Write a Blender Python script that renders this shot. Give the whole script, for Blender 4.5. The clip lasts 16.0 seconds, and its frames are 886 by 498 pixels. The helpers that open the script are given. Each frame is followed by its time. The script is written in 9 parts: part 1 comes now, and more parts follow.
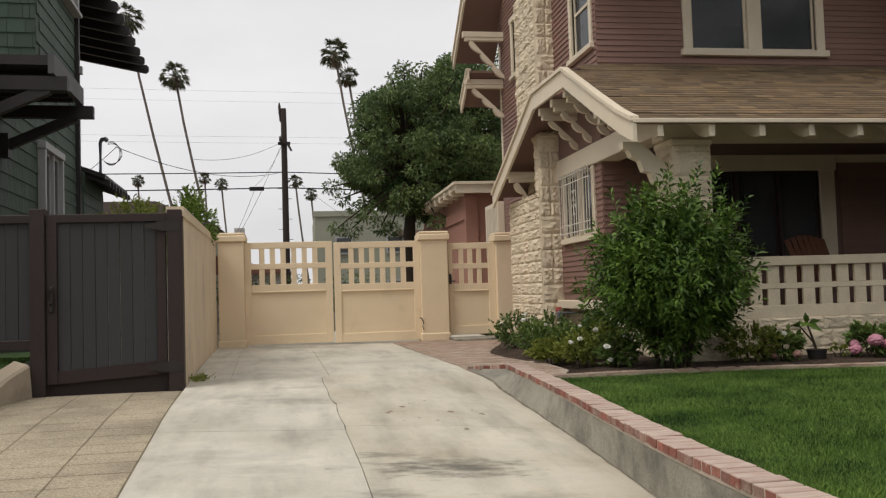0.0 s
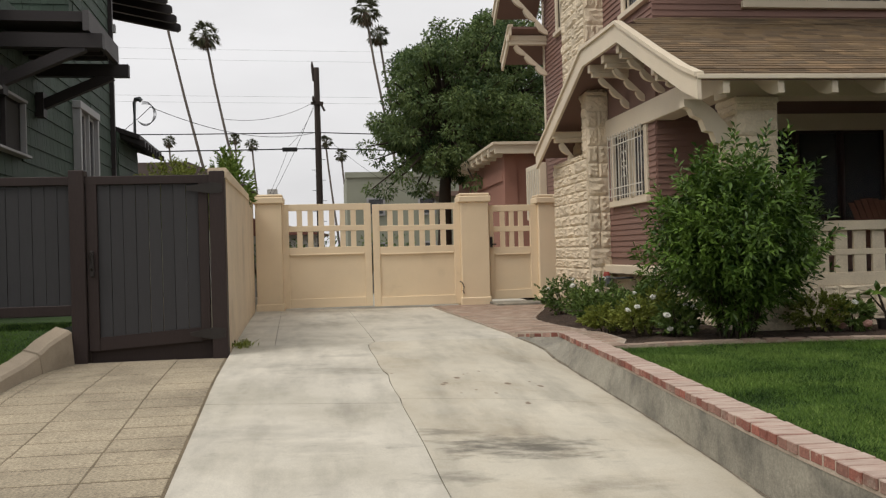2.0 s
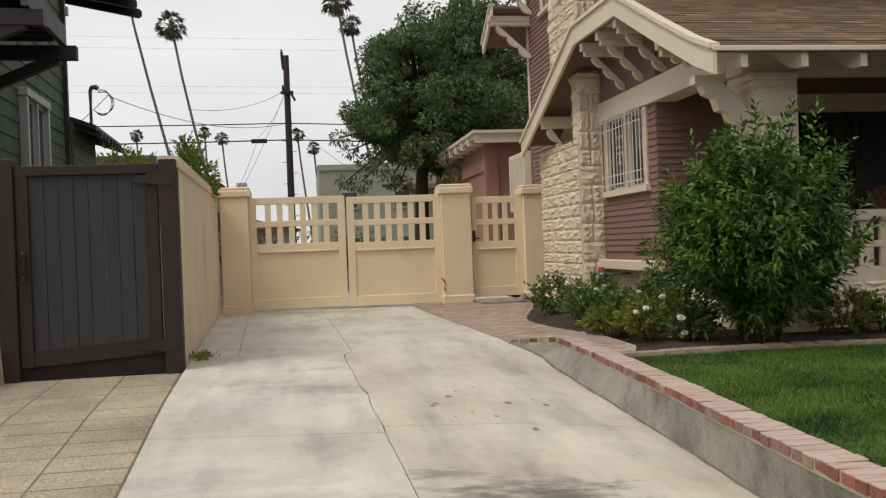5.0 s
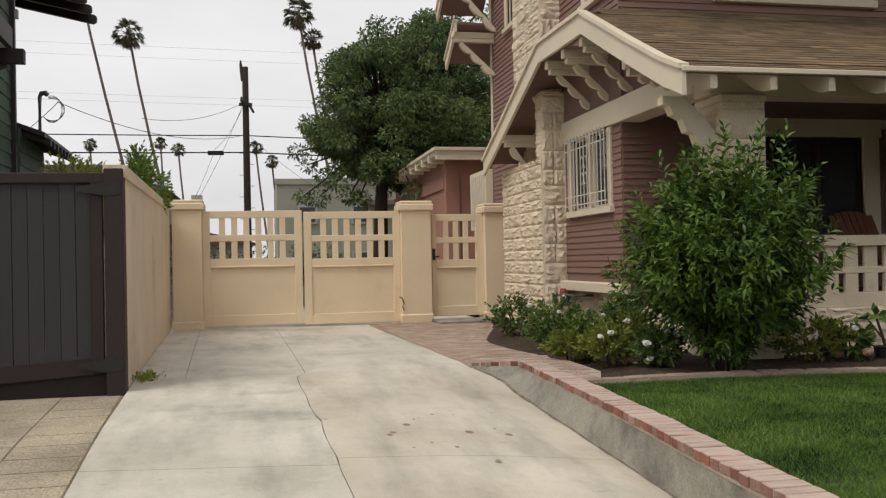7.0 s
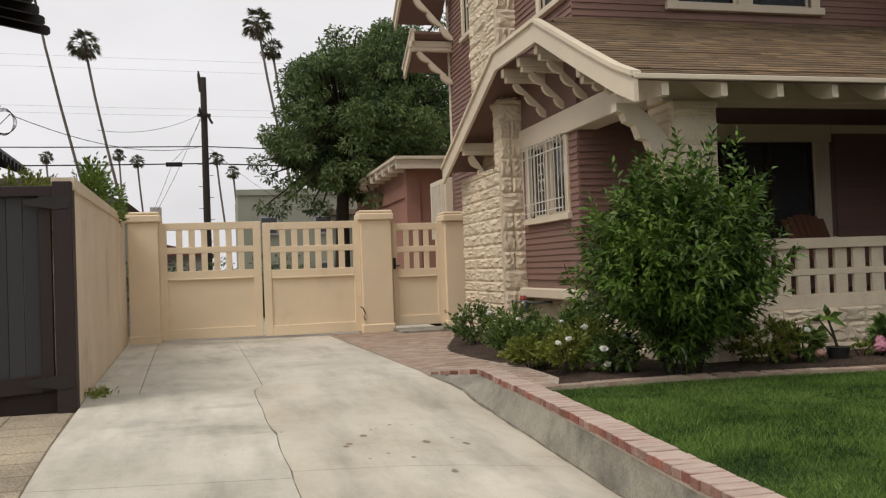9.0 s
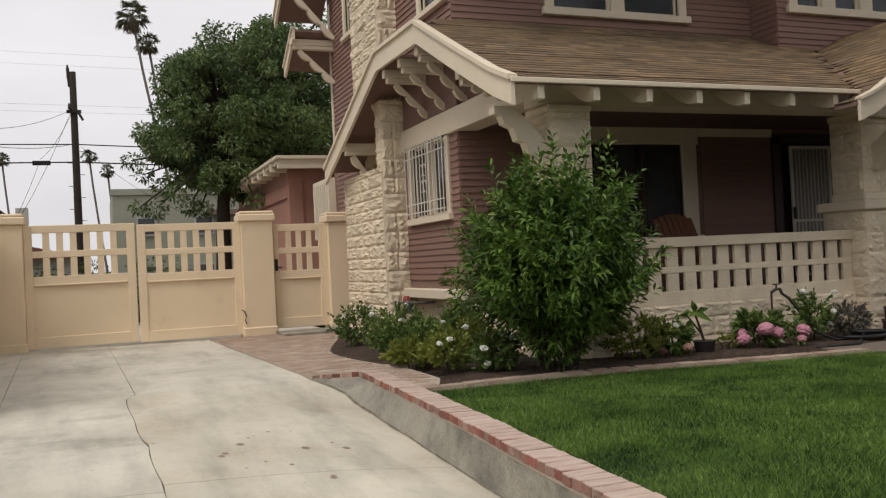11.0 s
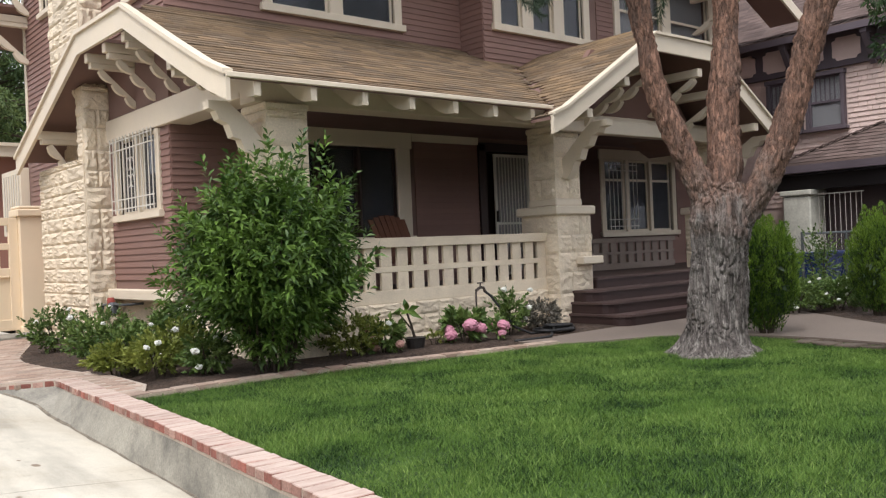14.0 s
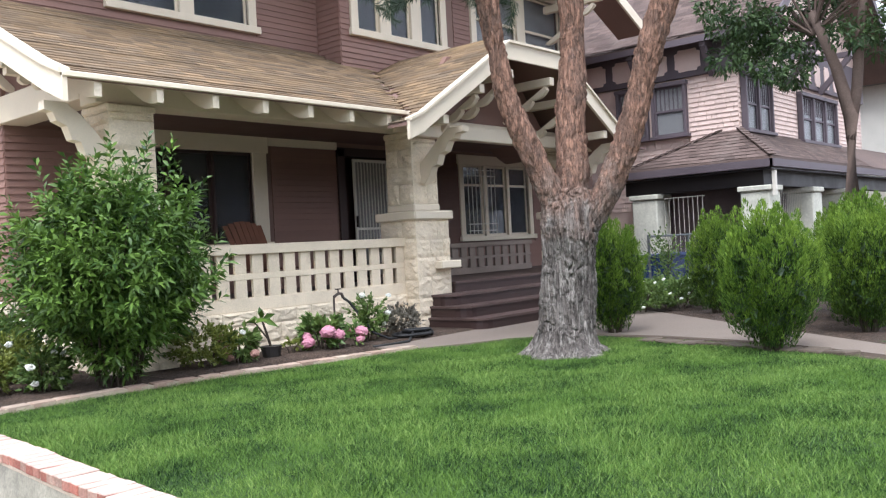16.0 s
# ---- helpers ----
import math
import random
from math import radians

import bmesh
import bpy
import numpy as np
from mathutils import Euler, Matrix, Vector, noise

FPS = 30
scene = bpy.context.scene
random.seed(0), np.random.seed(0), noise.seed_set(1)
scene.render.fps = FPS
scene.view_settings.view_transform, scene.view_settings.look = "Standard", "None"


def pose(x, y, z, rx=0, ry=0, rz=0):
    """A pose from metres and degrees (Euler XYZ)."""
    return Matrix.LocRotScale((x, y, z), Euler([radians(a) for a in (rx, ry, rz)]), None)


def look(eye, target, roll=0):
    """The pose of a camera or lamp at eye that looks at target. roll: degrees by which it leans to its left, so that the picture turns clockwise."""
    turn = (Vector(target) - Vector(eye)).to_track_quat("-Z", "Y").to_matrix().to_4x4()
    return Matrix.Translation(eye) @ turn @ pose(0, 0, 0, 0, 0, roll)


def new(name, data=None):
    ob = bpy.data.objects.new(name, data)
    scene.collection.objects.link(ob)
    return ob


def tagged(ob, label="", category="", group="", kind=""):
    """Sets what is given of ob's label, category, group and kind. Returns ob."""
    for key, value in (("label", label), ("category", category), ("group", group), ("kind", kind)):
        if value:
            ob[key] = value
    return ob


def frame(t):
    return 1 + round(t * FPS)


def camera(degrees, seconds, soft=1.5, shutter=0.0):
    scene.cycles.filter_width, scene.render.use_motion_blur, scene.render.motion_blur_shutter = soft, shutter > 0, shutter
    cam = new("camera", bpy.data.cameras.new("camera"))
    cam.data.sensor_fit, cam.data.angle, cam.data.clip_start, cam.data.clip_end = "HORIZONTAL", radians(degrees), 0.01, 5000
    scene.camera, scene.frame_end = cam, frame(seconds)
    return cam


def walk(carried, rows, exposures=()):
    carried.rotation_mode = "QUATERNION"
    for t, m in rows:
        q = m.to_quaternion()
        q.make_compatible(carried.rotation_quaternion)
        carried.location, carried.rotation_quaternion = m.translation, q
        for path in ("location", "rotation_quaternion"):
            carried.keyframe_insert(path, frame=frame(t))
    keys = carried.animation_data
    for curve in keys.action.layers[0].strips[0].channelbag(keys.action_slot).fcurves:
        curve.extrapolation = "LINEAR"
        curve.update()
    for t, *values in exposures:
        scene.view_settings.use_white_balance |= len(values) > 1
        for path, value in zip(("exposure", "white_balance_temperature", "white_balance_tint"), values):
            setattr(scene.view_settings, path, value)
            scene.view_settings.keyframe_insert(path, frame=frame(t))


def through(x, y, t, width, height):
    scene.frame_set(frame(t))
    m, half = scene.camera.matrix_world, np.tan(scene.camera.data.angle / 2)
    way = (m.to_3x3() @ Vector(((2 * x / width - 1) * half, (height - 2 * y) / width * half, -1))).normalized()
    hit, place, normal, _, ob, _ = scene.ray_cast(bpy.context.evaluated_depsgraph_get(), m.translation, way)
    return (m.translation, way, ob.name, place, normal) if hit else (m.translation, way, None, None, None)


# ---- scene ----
cam = camera(54.2, 16.0, 1.25)
PATH = [
    (0, (0.063, -0.204, 1.416), (0.388, 1.767, 1.511), -1.8),
    (0.5, (0.049, -0.159, 1.412), (0.325, 1.821, 1.465), -1.0),
    (1, (-0.014, -0.057, 1.426), (0.21, 1.93, 1.463), -1.2),
    (1.5, (-0.1, 0.127, 1.462), (0.172, 2.108, 1.506), -1.8),
    (2, (-0.145, 0.278, 1.474), (0.114, 2.261, 1.481), -1.6),
    (2.5, (-0.132, 0.485, 1.497), (0.012, 2.48, 1.505), -0.7),
    (3, (-0.094, 0.662, 1.484), (0.061, 2.656, 1.48), 0.0),
    (3.5, (-0.129, 0.879, 1.484), (0.111, 2.865, 1.463), -1.1),
    (6, (-0.079, 1.745, 1.545), (0.288, 3.711, 1.543), -1.9),
    (6.5, (-0.091, 1.802, 1.547), (0.321, 3.759, 1.547), -1.5),
    (7, (-0.066, 1.833, 1.548), (0.348, 3.79, 1.573), -1.2),
    (7.5, (-0.033, 1.831, 1.545), (0.393, 3.784, 1.588), -1.4),
    (8, (-0.003, 1.84, 1.538), (0.438, 3.79, 1.583), -1.6),
    (10.5, (0.054, 1.828, 1.571), (0.711, 3.716, 1.604), -2.8),
    (11, (0.089, 1.832, 1.574), (0.83, 3.689, 1.603), -2.8),
    (11.5, (0.089, 1.836, 1.573), (0.943, 3.645, 1.599), -2.5),
    (12, (0.102, 1.832, 1.57), (1.068, 3.583, 1.594), -2.1),
    (12.5, (0.111, 1.829, 1.567), (1.147, 3.539, 1.589), -2.1),
    (13, (0.129, 1.815, 1.564), (1.248, 3.473, 1.584), -2.3),
    (13.5, (0.125, 1.804, 1.569), (1.332, 3.399, 1.585), -2.3),
    (14, (0.131, 1.815, 1.58), (1.419, 3.345, 1.577), -2.5),
    (14.5, (0.171, 1.803, 1.58), (1.53, 3.269, 1.556), -2.9),
    (15, (0.197, 1.79, 1.557), (1.616, 3.199, 1.534), -3.4),
    (15.5, (0.218, 1.77, 1.567), (1.691, 3.123, 1.556), -3.5),
    (16, (0.233, 1.756, 1.583), (1.74, 3.07, 1.576), -3.1),
]
EXPOSURE = [(0, 0.54, 6650, 12), (3.5, 0.56, 6650, 12), (8, 0.57, 6650, 13), (11, 0.56, 6650, 14), (12, 1.03, 6500, 13), (12.5, 1.20, 6250, 12), (13, 1.13, 6200, 14), (14, 1.42, 6150, 15), (15, 1.74, 6000, 14), (16, 2.10, 5700, 13)]
walk(cam, [(t, look(eye, target, roll)) for t, eye, target, roll in PATH], EXPOSURE)

# ---- sky, sun ----
world = bpy.data.worlds.new("overcast_sky")
scene.world = world
world.use_nodes = True
wn, wl = world.node_tree.nodes, world.node_tree.links
wn.clear()
sky = wn.new("ShaderNodeTexSky")
sky.sky_type, sky.sun_disc = "NISHITA", False
sky.sun_elevation, sky.sun_rotation = radians(58), radians(119)
sky.dust_density, sky.air_density = 4.0, 1.0
grey = wn.new("ShaderNodeHueSaturation")
grey.inputs["Saturation"].default_value = 0.12
cloud_pos = wn.new("ShaderNodeTexCoord")
cloud_map = wn.new("ShaderNodeMapping")
cloud_map.inputs["Scale"].default_value = (1.2, 1.2, 3.5)
cloud = wn.new("ShaderNodeTexNoise")
cloud.inputs["Scale"].default_value, cloud.inputs["Detail"].default_value = 1.8, 6
cloud_ramp = wn.new("ShaderNodeMapRange")
cloud_ramp.inputs["From Min"].default_value, cloud_ramp.inputs["From Max"].default_value = 0.3, 0.7
cloud_ramp.inputs["To Min"].default_value, cloud_ramp.inputs["To Max"].default_value = 0.82, 1.03
cover = wn.new("ShaderNodeMix")
cover.data_type = "RGBA"
cover.inputs["Factor"].default_value = 0.9
cover.inputs["B"].default_value = (7.6, 7.75, 7.9, 1)
tint = wn.new("ShaderNodeVectorMath")
tint.operation = "MULTIPLY"
back = wn.new("ShaderNodeBackground")
back.inputs["Strength"].default_value = 0.080
wout = wn.new("ShaderNodeOutputWorld")
wl.new(sky.outputs[0], grey.inputs["Color"])
wl.new(grey.outputs[0], cover.inputs["A"])
wl.new(cloud_pos.outputs["Generated"], cloud_map.inputs["Vector"])
wl.new(cloud_map.outputs[0], cloud.inputs["Vector"])
wl.new(cloud.outputs["Fac"], cloud_ramp.inputs["Value"])
wl.new(cover.outputs["Result"], tint.inputs[0])
wl.new(cloud_ramp.outputs[0], tint.inputs[1])
wl.new(tint.outputs[0], back.inputs["Color"])
wl.new(back.outputs[0], wout.inputs["Surface"])
sun = new("sun", bpy.data.lights.new("sun", "SUN"))
sun.data.energy, sun.data.angle, sun.data.color = 1.15, radians(25), (1.0, 0.96, 0.9)
sun.matrix_basis = look((-11, -6, 20), (0, 0, 0))

# ---- helpers for building ----
WORLD = {}
RNG = random.Random(7)


def thing(name, loc=(0, 0, 0), label="", category="", group="", kind="", rz=0):
    ob = new(name)
    ob.empty_display_size = 0.2
    ob.matrix_basis = pose(*loc, 0, 0, rz)
    WORLD[ob] = ob.matrix_basis.copy()
    return tagged(ob, label, category, group, kind)


def put(name, mesh, m, parent=None, label=""):
    """An object on a mesh at the world pose m, under a parent."""
    ob = new(name, mesh)
    if parent is not None:
        ob.parent = parent
        ob.matrix_parent_inverse = WORLD[parent].inverted()
    ob.matrix_basis = m
    WORLD[ob] = m.copy()
    return tagged(ob, label)


def mesh_of(name, bm, material, smooth=False):
    me = bpy.data.meshes.new(name)
    bmesh.ops.recalc_face_normals(bm, faces=bm.faces)
    bm.to_mesh(me)
    bm.free()
    me.materials.append(material)
    if smooth:
        me.shade_smooth()
    return me


def part(name, bm, material, parent=None, label="", smooth=False, m=None):
    return put(name, mesh_of(name, bm, material, smooth), m or Matrix(), parent, label)


def lone(name, bm, material, label, category, group="", kind="", smooth=False):
    return tagged(part(name, bm, material, None, "", smooth), label, category, group, kind)


def arrays(name, verts, faces, material, smooth=False):
    """A mesh from numpy arrays: verts (n, 3) and equal-sided faces (k, 3 or 4)."""
    verts, faces = np.asarray(verts, np.float32), np.asarray(faces, np.int32)
    me = bpy.data.meshes.new(name)
    k, n = faces.shape
    me.vertices.add(len(verts))
    me.vertices.foreach_set("co", verts.ravel())
    me.loops.add(k * n)
    me.loops.foreach_set("vertex_index", faces.ravel())
    me.polygons.add(k)
    me.polygons.foreach_set("loop_start", np.arange(0, k * n, n, dtype=np.int32))
    me.update(calc_edges=True)
    me.validate()
    me.materials.append(material)
    if smooth:
        me.shade_smooth()
    return me


def box(bm, x0, x1, y0, y1, z0, z1, bev=0.0, m=None):
    q = [(x0, y0, z0), (x1, y0, z0), (x1, y1, z0), (x0, y1, z0), (x0, y0, z1), (x1, y0, z1), (x1, y1, z1), (x0, y1, z1)]
    v = [bm.verts.new(m @ Vector(c) if m else c) for c in q]
    f = [bm.faces.new([v[i] for i in s]) for s in ((3, 2, 1, 0), (4, 5, 6, 7), (0, 1, 5, 4), (1, 2, 6, 5), (2, 3, 7, 6), (3, 0, 4, 7))]
    if bev:
        bmesh.ops.bevel(bm, geom=list({e for s in f for e in s.edges}), offset=bev, segments=1, affect="EDGES")
    return bm


def prism(bm, pts, vec):
    """The flat outline pts, pushed along vec."""
    vec = Vector(vec)
    a = [bm.verts.new(p) for p in pts]
    b = [bm.verts.new(Vector(p) + vec) for p in pts]
    n = len(a)
    bm.faces.new(a)
    bm.faces.new(b[::-1])
    for i in range(n):
        bm.faces.new((a[i], b[i], b[(i + 1) % n], a[(i + 1) % n]))
    return bm


def tube(bm, pts, radii, n=8, cap=True):
    """A round sweep along pts."""
    pts = [Vector(p) for p in pts]
    if not isinstance(radii, (list, tuple)):
        radii = [radii] * len(pts)
    rings = []
    for i, p in enumerate(pts):
        d = (pts[min(i + 1, len(pts) - 1)] - pts[max(i - 1, 0)]).normalized()
        q = d.to_track_quat("Z", "Y")
        rings.append([bm.verts.new(p + q @ Vector((radii[i] * math.cos(a), radii[i] * math.sin(a), 0))) for a in (2 * math.pi * k / n for k in range(n))])
    for r, s in zip(rings, rings[1:]):
        for k in range(n):
            bm.faces.new((r[k], r[(k + 1) % n], s[(k + 1) % n], s[k]))
    if cap:
        bm.faces.new(rings[0][::-1])
        bm.faces.new(rings[-1])
    return bm


def beam(bm, a, b, w, h, up=(0, 0, 1)):
    """A straight timber of section w x h from a to b."""
    a, b, up = Vector(a), Vector(b), Vector(up)
    d = (b - a).normalized()
    s = d.cross(up).normalized()
    u = s.cross(d)
    pts = [a + s * i * w / 2 + u * j * h / 2 for i, j in ((-1, -1), (1, -1), (1, 1), (-1, 1))]
    return prism(bm, pts, b - a)


def interp(t, table):
    for (a, u), (b, v) in zip(table, table[1:]):
        if t <= b:
            f = max(0.0, (t - a) / (b - a))
            return u + (v - u) * f
    return table[-1][1]


# ---- materials ----
def mat(name, base, rough=0.75, var=0.25, scale=1.5, grain=60.0, gvar=0.15, bump=0.25, depth=0.004, spec=0.3, metal=0.0,
        pieces=0.0, islands=0.0, stain=None, stain_scale=0.8, stain_at=(0.55, 0.75), stretch=(1, 1, 1), second=None):
    """Paint or stone with slow patches, fine grain, relief, stains with an outline of their own, and a change from piece to piece."""
    m = bpy.data.materials.new(name)
    m.use_nodes = True
    nt = m.node_tree
    nd, ln = nt.nodes, nt.links
    bsdf = nd["Principled BSDF"]
    bsdf.inputs["Metallic"].default_value = metal
    bsdf.inputs["Specular IOR Level"].default_value = spec
    geo = nd.new("ShaderNodeNewGeometry")
    mp = nd.new("ShaderNodeMapping")
    mp.inputs["Scale"].default_value = stretch
    ln.new(geo.outputs["Position"], mp.inputs["Vector"])

    def noise_tex(s, detail=5, roughness=0.6):
        t = nd.new("ShaderNodeTexNoise")
        t.inputs["Scale"].default_value, t.inputs["Detail"].default_value, t.inputs["Roughness"].default_value = s, detail, roughness
        ln.new(mp.outputs[0], t.inputs["Vector"])
        return t.outputs["Fac"]

    def ranged(sock, a, b, f0=0.3, f1=0.7):
        r = nd.new("ShaderNodeMapRange")
        for key, value in (("From Min", f0), ("From Max", f1), ("To Min", a), ("To Max", b)):
            r.inputs[key].default_value = value
        ln.new(sock, r.inputs["Value"])
        return r.outputs[0]

    def times(a, b):
        t = nd.new("ShaderNodeMath")
        t.operation = "MULTIPLY"
        ln.new(a, t.inputs[0])
        ln.new(b, t.inputs[1])
        return t.outputs[0]

    def mixed(fac, a, b):
        x = nd.new("ShaderNodeMix")
        x.data_type = "RGBA"
        ln.new(fac, x.inputs["Factor"])
        for sock, v in ((x.inputs["A"], a), (x.inputs["B"], b)):
            if isinstance(v, tuple):
                sock.default_value = (*v, 1)
            else:
                ln.new(v, sock)
        return x.outputs["Result"]

    slow, fine = noise_tex(scale), noise_tex(grain, 3, 0.7)
    level = times(ranged(slow, 1 - var, 1 + var), ranged(fine, 1 - gvar, 1 + gvar))
    if pieces:
        oi = nd.new("ShaderNodeObjectInfo")
        level = times(level, ranged(oi.outputs["Random"], 1 - pieces, 1 + pieces, 0, 1))
    if islands:
        level = times(level, ranged(geo.outputs["Random Per Island"], 1 - islands, 1 + islands, 0, 1))
    col = base
    if second:
        src = nd.new("ShaderNodeObjectInfo").outputs["Random"] if pieces else (geo.outputs["Random Per Island"] if islands else slow)
        wn_ = nd.new("ShaderNodeMath")
        wn_.operation = "FRACT"
        mul = nd.new("ShaderNodeMath")
        mul.operation = "MULTIPLY"
        mul.inputs[1].default_value = 7.31 if (pieces or islands) else 1.0
        ln.new(src, mul.inputs[0])
        ln.new(mul.outputs[0], wn_.inputs[0])
        col = mixed(ranged(wn_.outputs[0], 0, 1, 0.15, 0.85), base, second)
    if stain:
        sn = noise_tex(stain_scale, 7, 0.65)
        col = mixed(ranged(sn, 0, 1, *stain_at), col, stain)
    mul = nd.new("ShaderNodeVectorMath")
    mul.operation = "MULTIPLY"
    if isinstance(col, tuple):
        mul.inputs[0].default_value = col
    else:
        ln.new(col, mul.inputs[0])
    ln.new(level, mul.inputs[1])
    ln.new(mul.outputs[0], bsdf.inputs["Base Color"])
    ln.new(ranged(slow, rough - 0.08, min(1, rough + 0.08)), bsdf.inputs["Roughness"])
    if bump:
        b = nd.new("ShaderNodeBump")
        b.inputs["Strength"].default_value, b.inputs["Distance"].default_value = bump, depth
        ln.new(fine, b.inputs["Height"])
        ln.new(b.outputs[0], bsdf.inputs["Normal"])
    return m


def leaf_mat(name, a, b, through=0.25, rough=0.5, spec=0.35, patch=2.2, amount=0.6, low=-0.1):
    """Leaves whose green changes from leaf to leaf, and which let some light through."""
    m = bpy.data.materials.new(name)
    m.use_nodes = True
    nd, ln = m.node_tree.nodes, m.node_tree.links
    bsdf, out = nd["Principled BSDF"], nd["Material Output"]
    bsdf.inputs["Roughness"].default_value, bsdf.inputs["Specular IOR Level"].default_value = rough, spec
    geo = nd.new("ShaderNodeNewGeometry")
    x = nd.new("ShaderNodeMix")
    x.data_type = "RGBA"
    x.inputs["A"].default_value, x.inputs["B"].default_value = (*a, 1), (*b, 1)
    tex = nd.new("ShaderNodeTexNoise")
    tex.inputs["Scale"].default_value, tex.inputs["Detail"].default_value = patch, 5
    ln.new(geo.outputs["Position"], tex.inputs["Vector"])
    add = nd.new("ShaderNodeMath")
    add.operation = "MULTIPLY_ADD"
    add.inputs[1].default_value = amount
    ln.new(geo.outputs["Random Per Island"], add.inputs[0])
    sub = nd.new("ShaderNodeMapRange")
    sub.inputs["From Min"].default_value, sub.inputs["From Max"].default_value = 0.3, 0.7
    sub.inputs["To Min"].default_value, sub.inputs["To Max"].default_value = low, 0.5
    ln.new(tex.outputs["Fac"], sub.inputs["Value"])
    ln.new(sub.outputs[0], add.inputs[2])
    ln.new(add.outputs[0], x.inputs["Factor"])
    ln.new(x.outputs["Result"], bsdf.inputs["Base Color"])
    tr = nd.new("ShaderNodeBsdfTranslucent")
    ln.new(x.outputs["Result"], tr.inputs["Color"])
    mx = nd.new("ShaderNodeMixShader")
    mx.inputs[0].default_value = through
    ln.new(bsdf.outputs[0], mx.inputs[1])
    ln.new(tr.outputs[0], mx.inputs[2])
    ln.new(mx.outputs[0], out.inputs["Surface"])
    return m


CREAM = mat("cream_paint", (0.80, 0.655, 0.46), 0.6, 0.06, 0.7, 90, 0.05, 0.15, 0.002, stain=(0.66, 0.53, 0.36), stain_scale=1.3, stain_at=(0.58, 0.85))
STUCCO = mat("cream_stucco", (0.67, 0.55, 0.40), 0.9, 0.10, 0.8, 120, 0.12, 0.5, 0.006, stain=(0.46, 0.37, 0.27), stain_scale=1.1, stain_at=(0.55, 0.8))
TRIM = mat("ivory_trim_paint", (0.70, 0.61, 0.47), 0.55, 0.06, 1.0, 80, 0.04, 0.12, 0.002)
STONE = mat("painted_stone", (0.70, 0.60, 0.45), 0.85, 0.10, 2.5, 45, 0.12, 0.5, 0.01, pieces=0.07, stain=(0.45, 0.36, 0.26), stain_scale=4.0, stain_at=(0.56, 0.78))
RUSTPIPE = mat("rusty_brown_pipe", (0.06, 0.045, 0.038), 0.7, 0.2, 6, 60, 0.2, 0.2)
MORTAR = mat("stone_mortar", (0.62, 0.53, 0.40), 0.95, 0.12, 3, 60, 0.15, 0.4, 0.006)
SIDING = mat("rosy_brown_siding", (0.232, 0.136, 0.109), 0.65, 0.08, 0.8, 70, 0.06, 0.15, 0.002, pieces=0.05)
BROWN = mat("brown_soffit_paint", (0.215, 0.135, 0.11), 0.7, 0.08, 1.2, 70, 0.06, 0.12, 0.002)
DARKBROWN = mat("dark_brown_paint", (0.042, 0.024, 0.021), 0.5, 0.12, 2, 60, 0.08, 0.15, 0.002)
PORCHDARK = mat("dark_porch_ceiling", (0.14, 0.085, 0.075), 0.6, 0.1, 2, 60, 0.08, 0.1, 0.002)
SHINGLE = mat("tan_asphalt_shingle", (0.200, 0.137, 0.080), 0.95, 0.10, 1.2, 260, 0.30, 0.6, 0.004, pieces=0.26, second=(0.15, 0.110, 0.072), stain=(0.25, 0.17, 0.09), stain_scale=0.7, stain_at=(0.5, 0.8))
SHINGLE_I = mat("tan_asphalt_shingle_rest", (0.200, 0.137, 0.080), 0.95, 0.10, 1.2, 260, 0.30, 0.6, 0.004, islands=0.26, second=(0.15, 0.110, 0.072), stain=(0.25, 0.17, 0.09), stain_scale=0.7, stain_at=(0.5, 0.8))
CONCRETE = mat("pale_concrete", (0.575, 0.54, 0.455), 0.85, 0.13, 1.7, 120, 0.12, 0.3, 0.003, stain=(0.27, 0.25, 0.195), stain_scale=0.85, stain_at=(0.45, 0.78))
nd, ln = CONCRETE.node_tree.nodes, CONCRETE.node_tree.links
bs = nd["Principled BSDF"]
src = bs.inputs["Base Color"].links[0].from_socket
geo = nd.new("ShaderNodeNewGeometry")
streak_map = nd.new("ShaderNodeMapping")
streak_map.inputs["Scale"].default_value = (1.7, 0.42, 1)
streak = nd.new("ShaderNodeTexNoise")
streak.inputs["Scale"].default_value, streak.inputs["Detail"].default_value, streak.inputs["Roughness"].default_value = 1.6, 7, 0.62
ln.new(geo.outputs["Position"], streak_map.inputs["Vector"])
ln.new(streak_map.outputs[0], streak.inputs["Vector"])
band = nd.new("ShaderNodeMapRange")
band.inputs["From Min"].default_value, band.inputs["From Max"].default_value = 0.46, 0.70
band.inputs["To Min"].default_value, band.inputs["To Max"].default_value = 1.04, 0.76
ln.new(streak.outputs["Fac"], band.inputs["Value"])
drip = nd.new("ShaderNodeVectorMath")
drip.operation = "MULTIPLY"
ln.new(src, drip.inputs[0])
ln.new(band.outputs[0], drip.inputs[1])
src = drip.outputs[0]
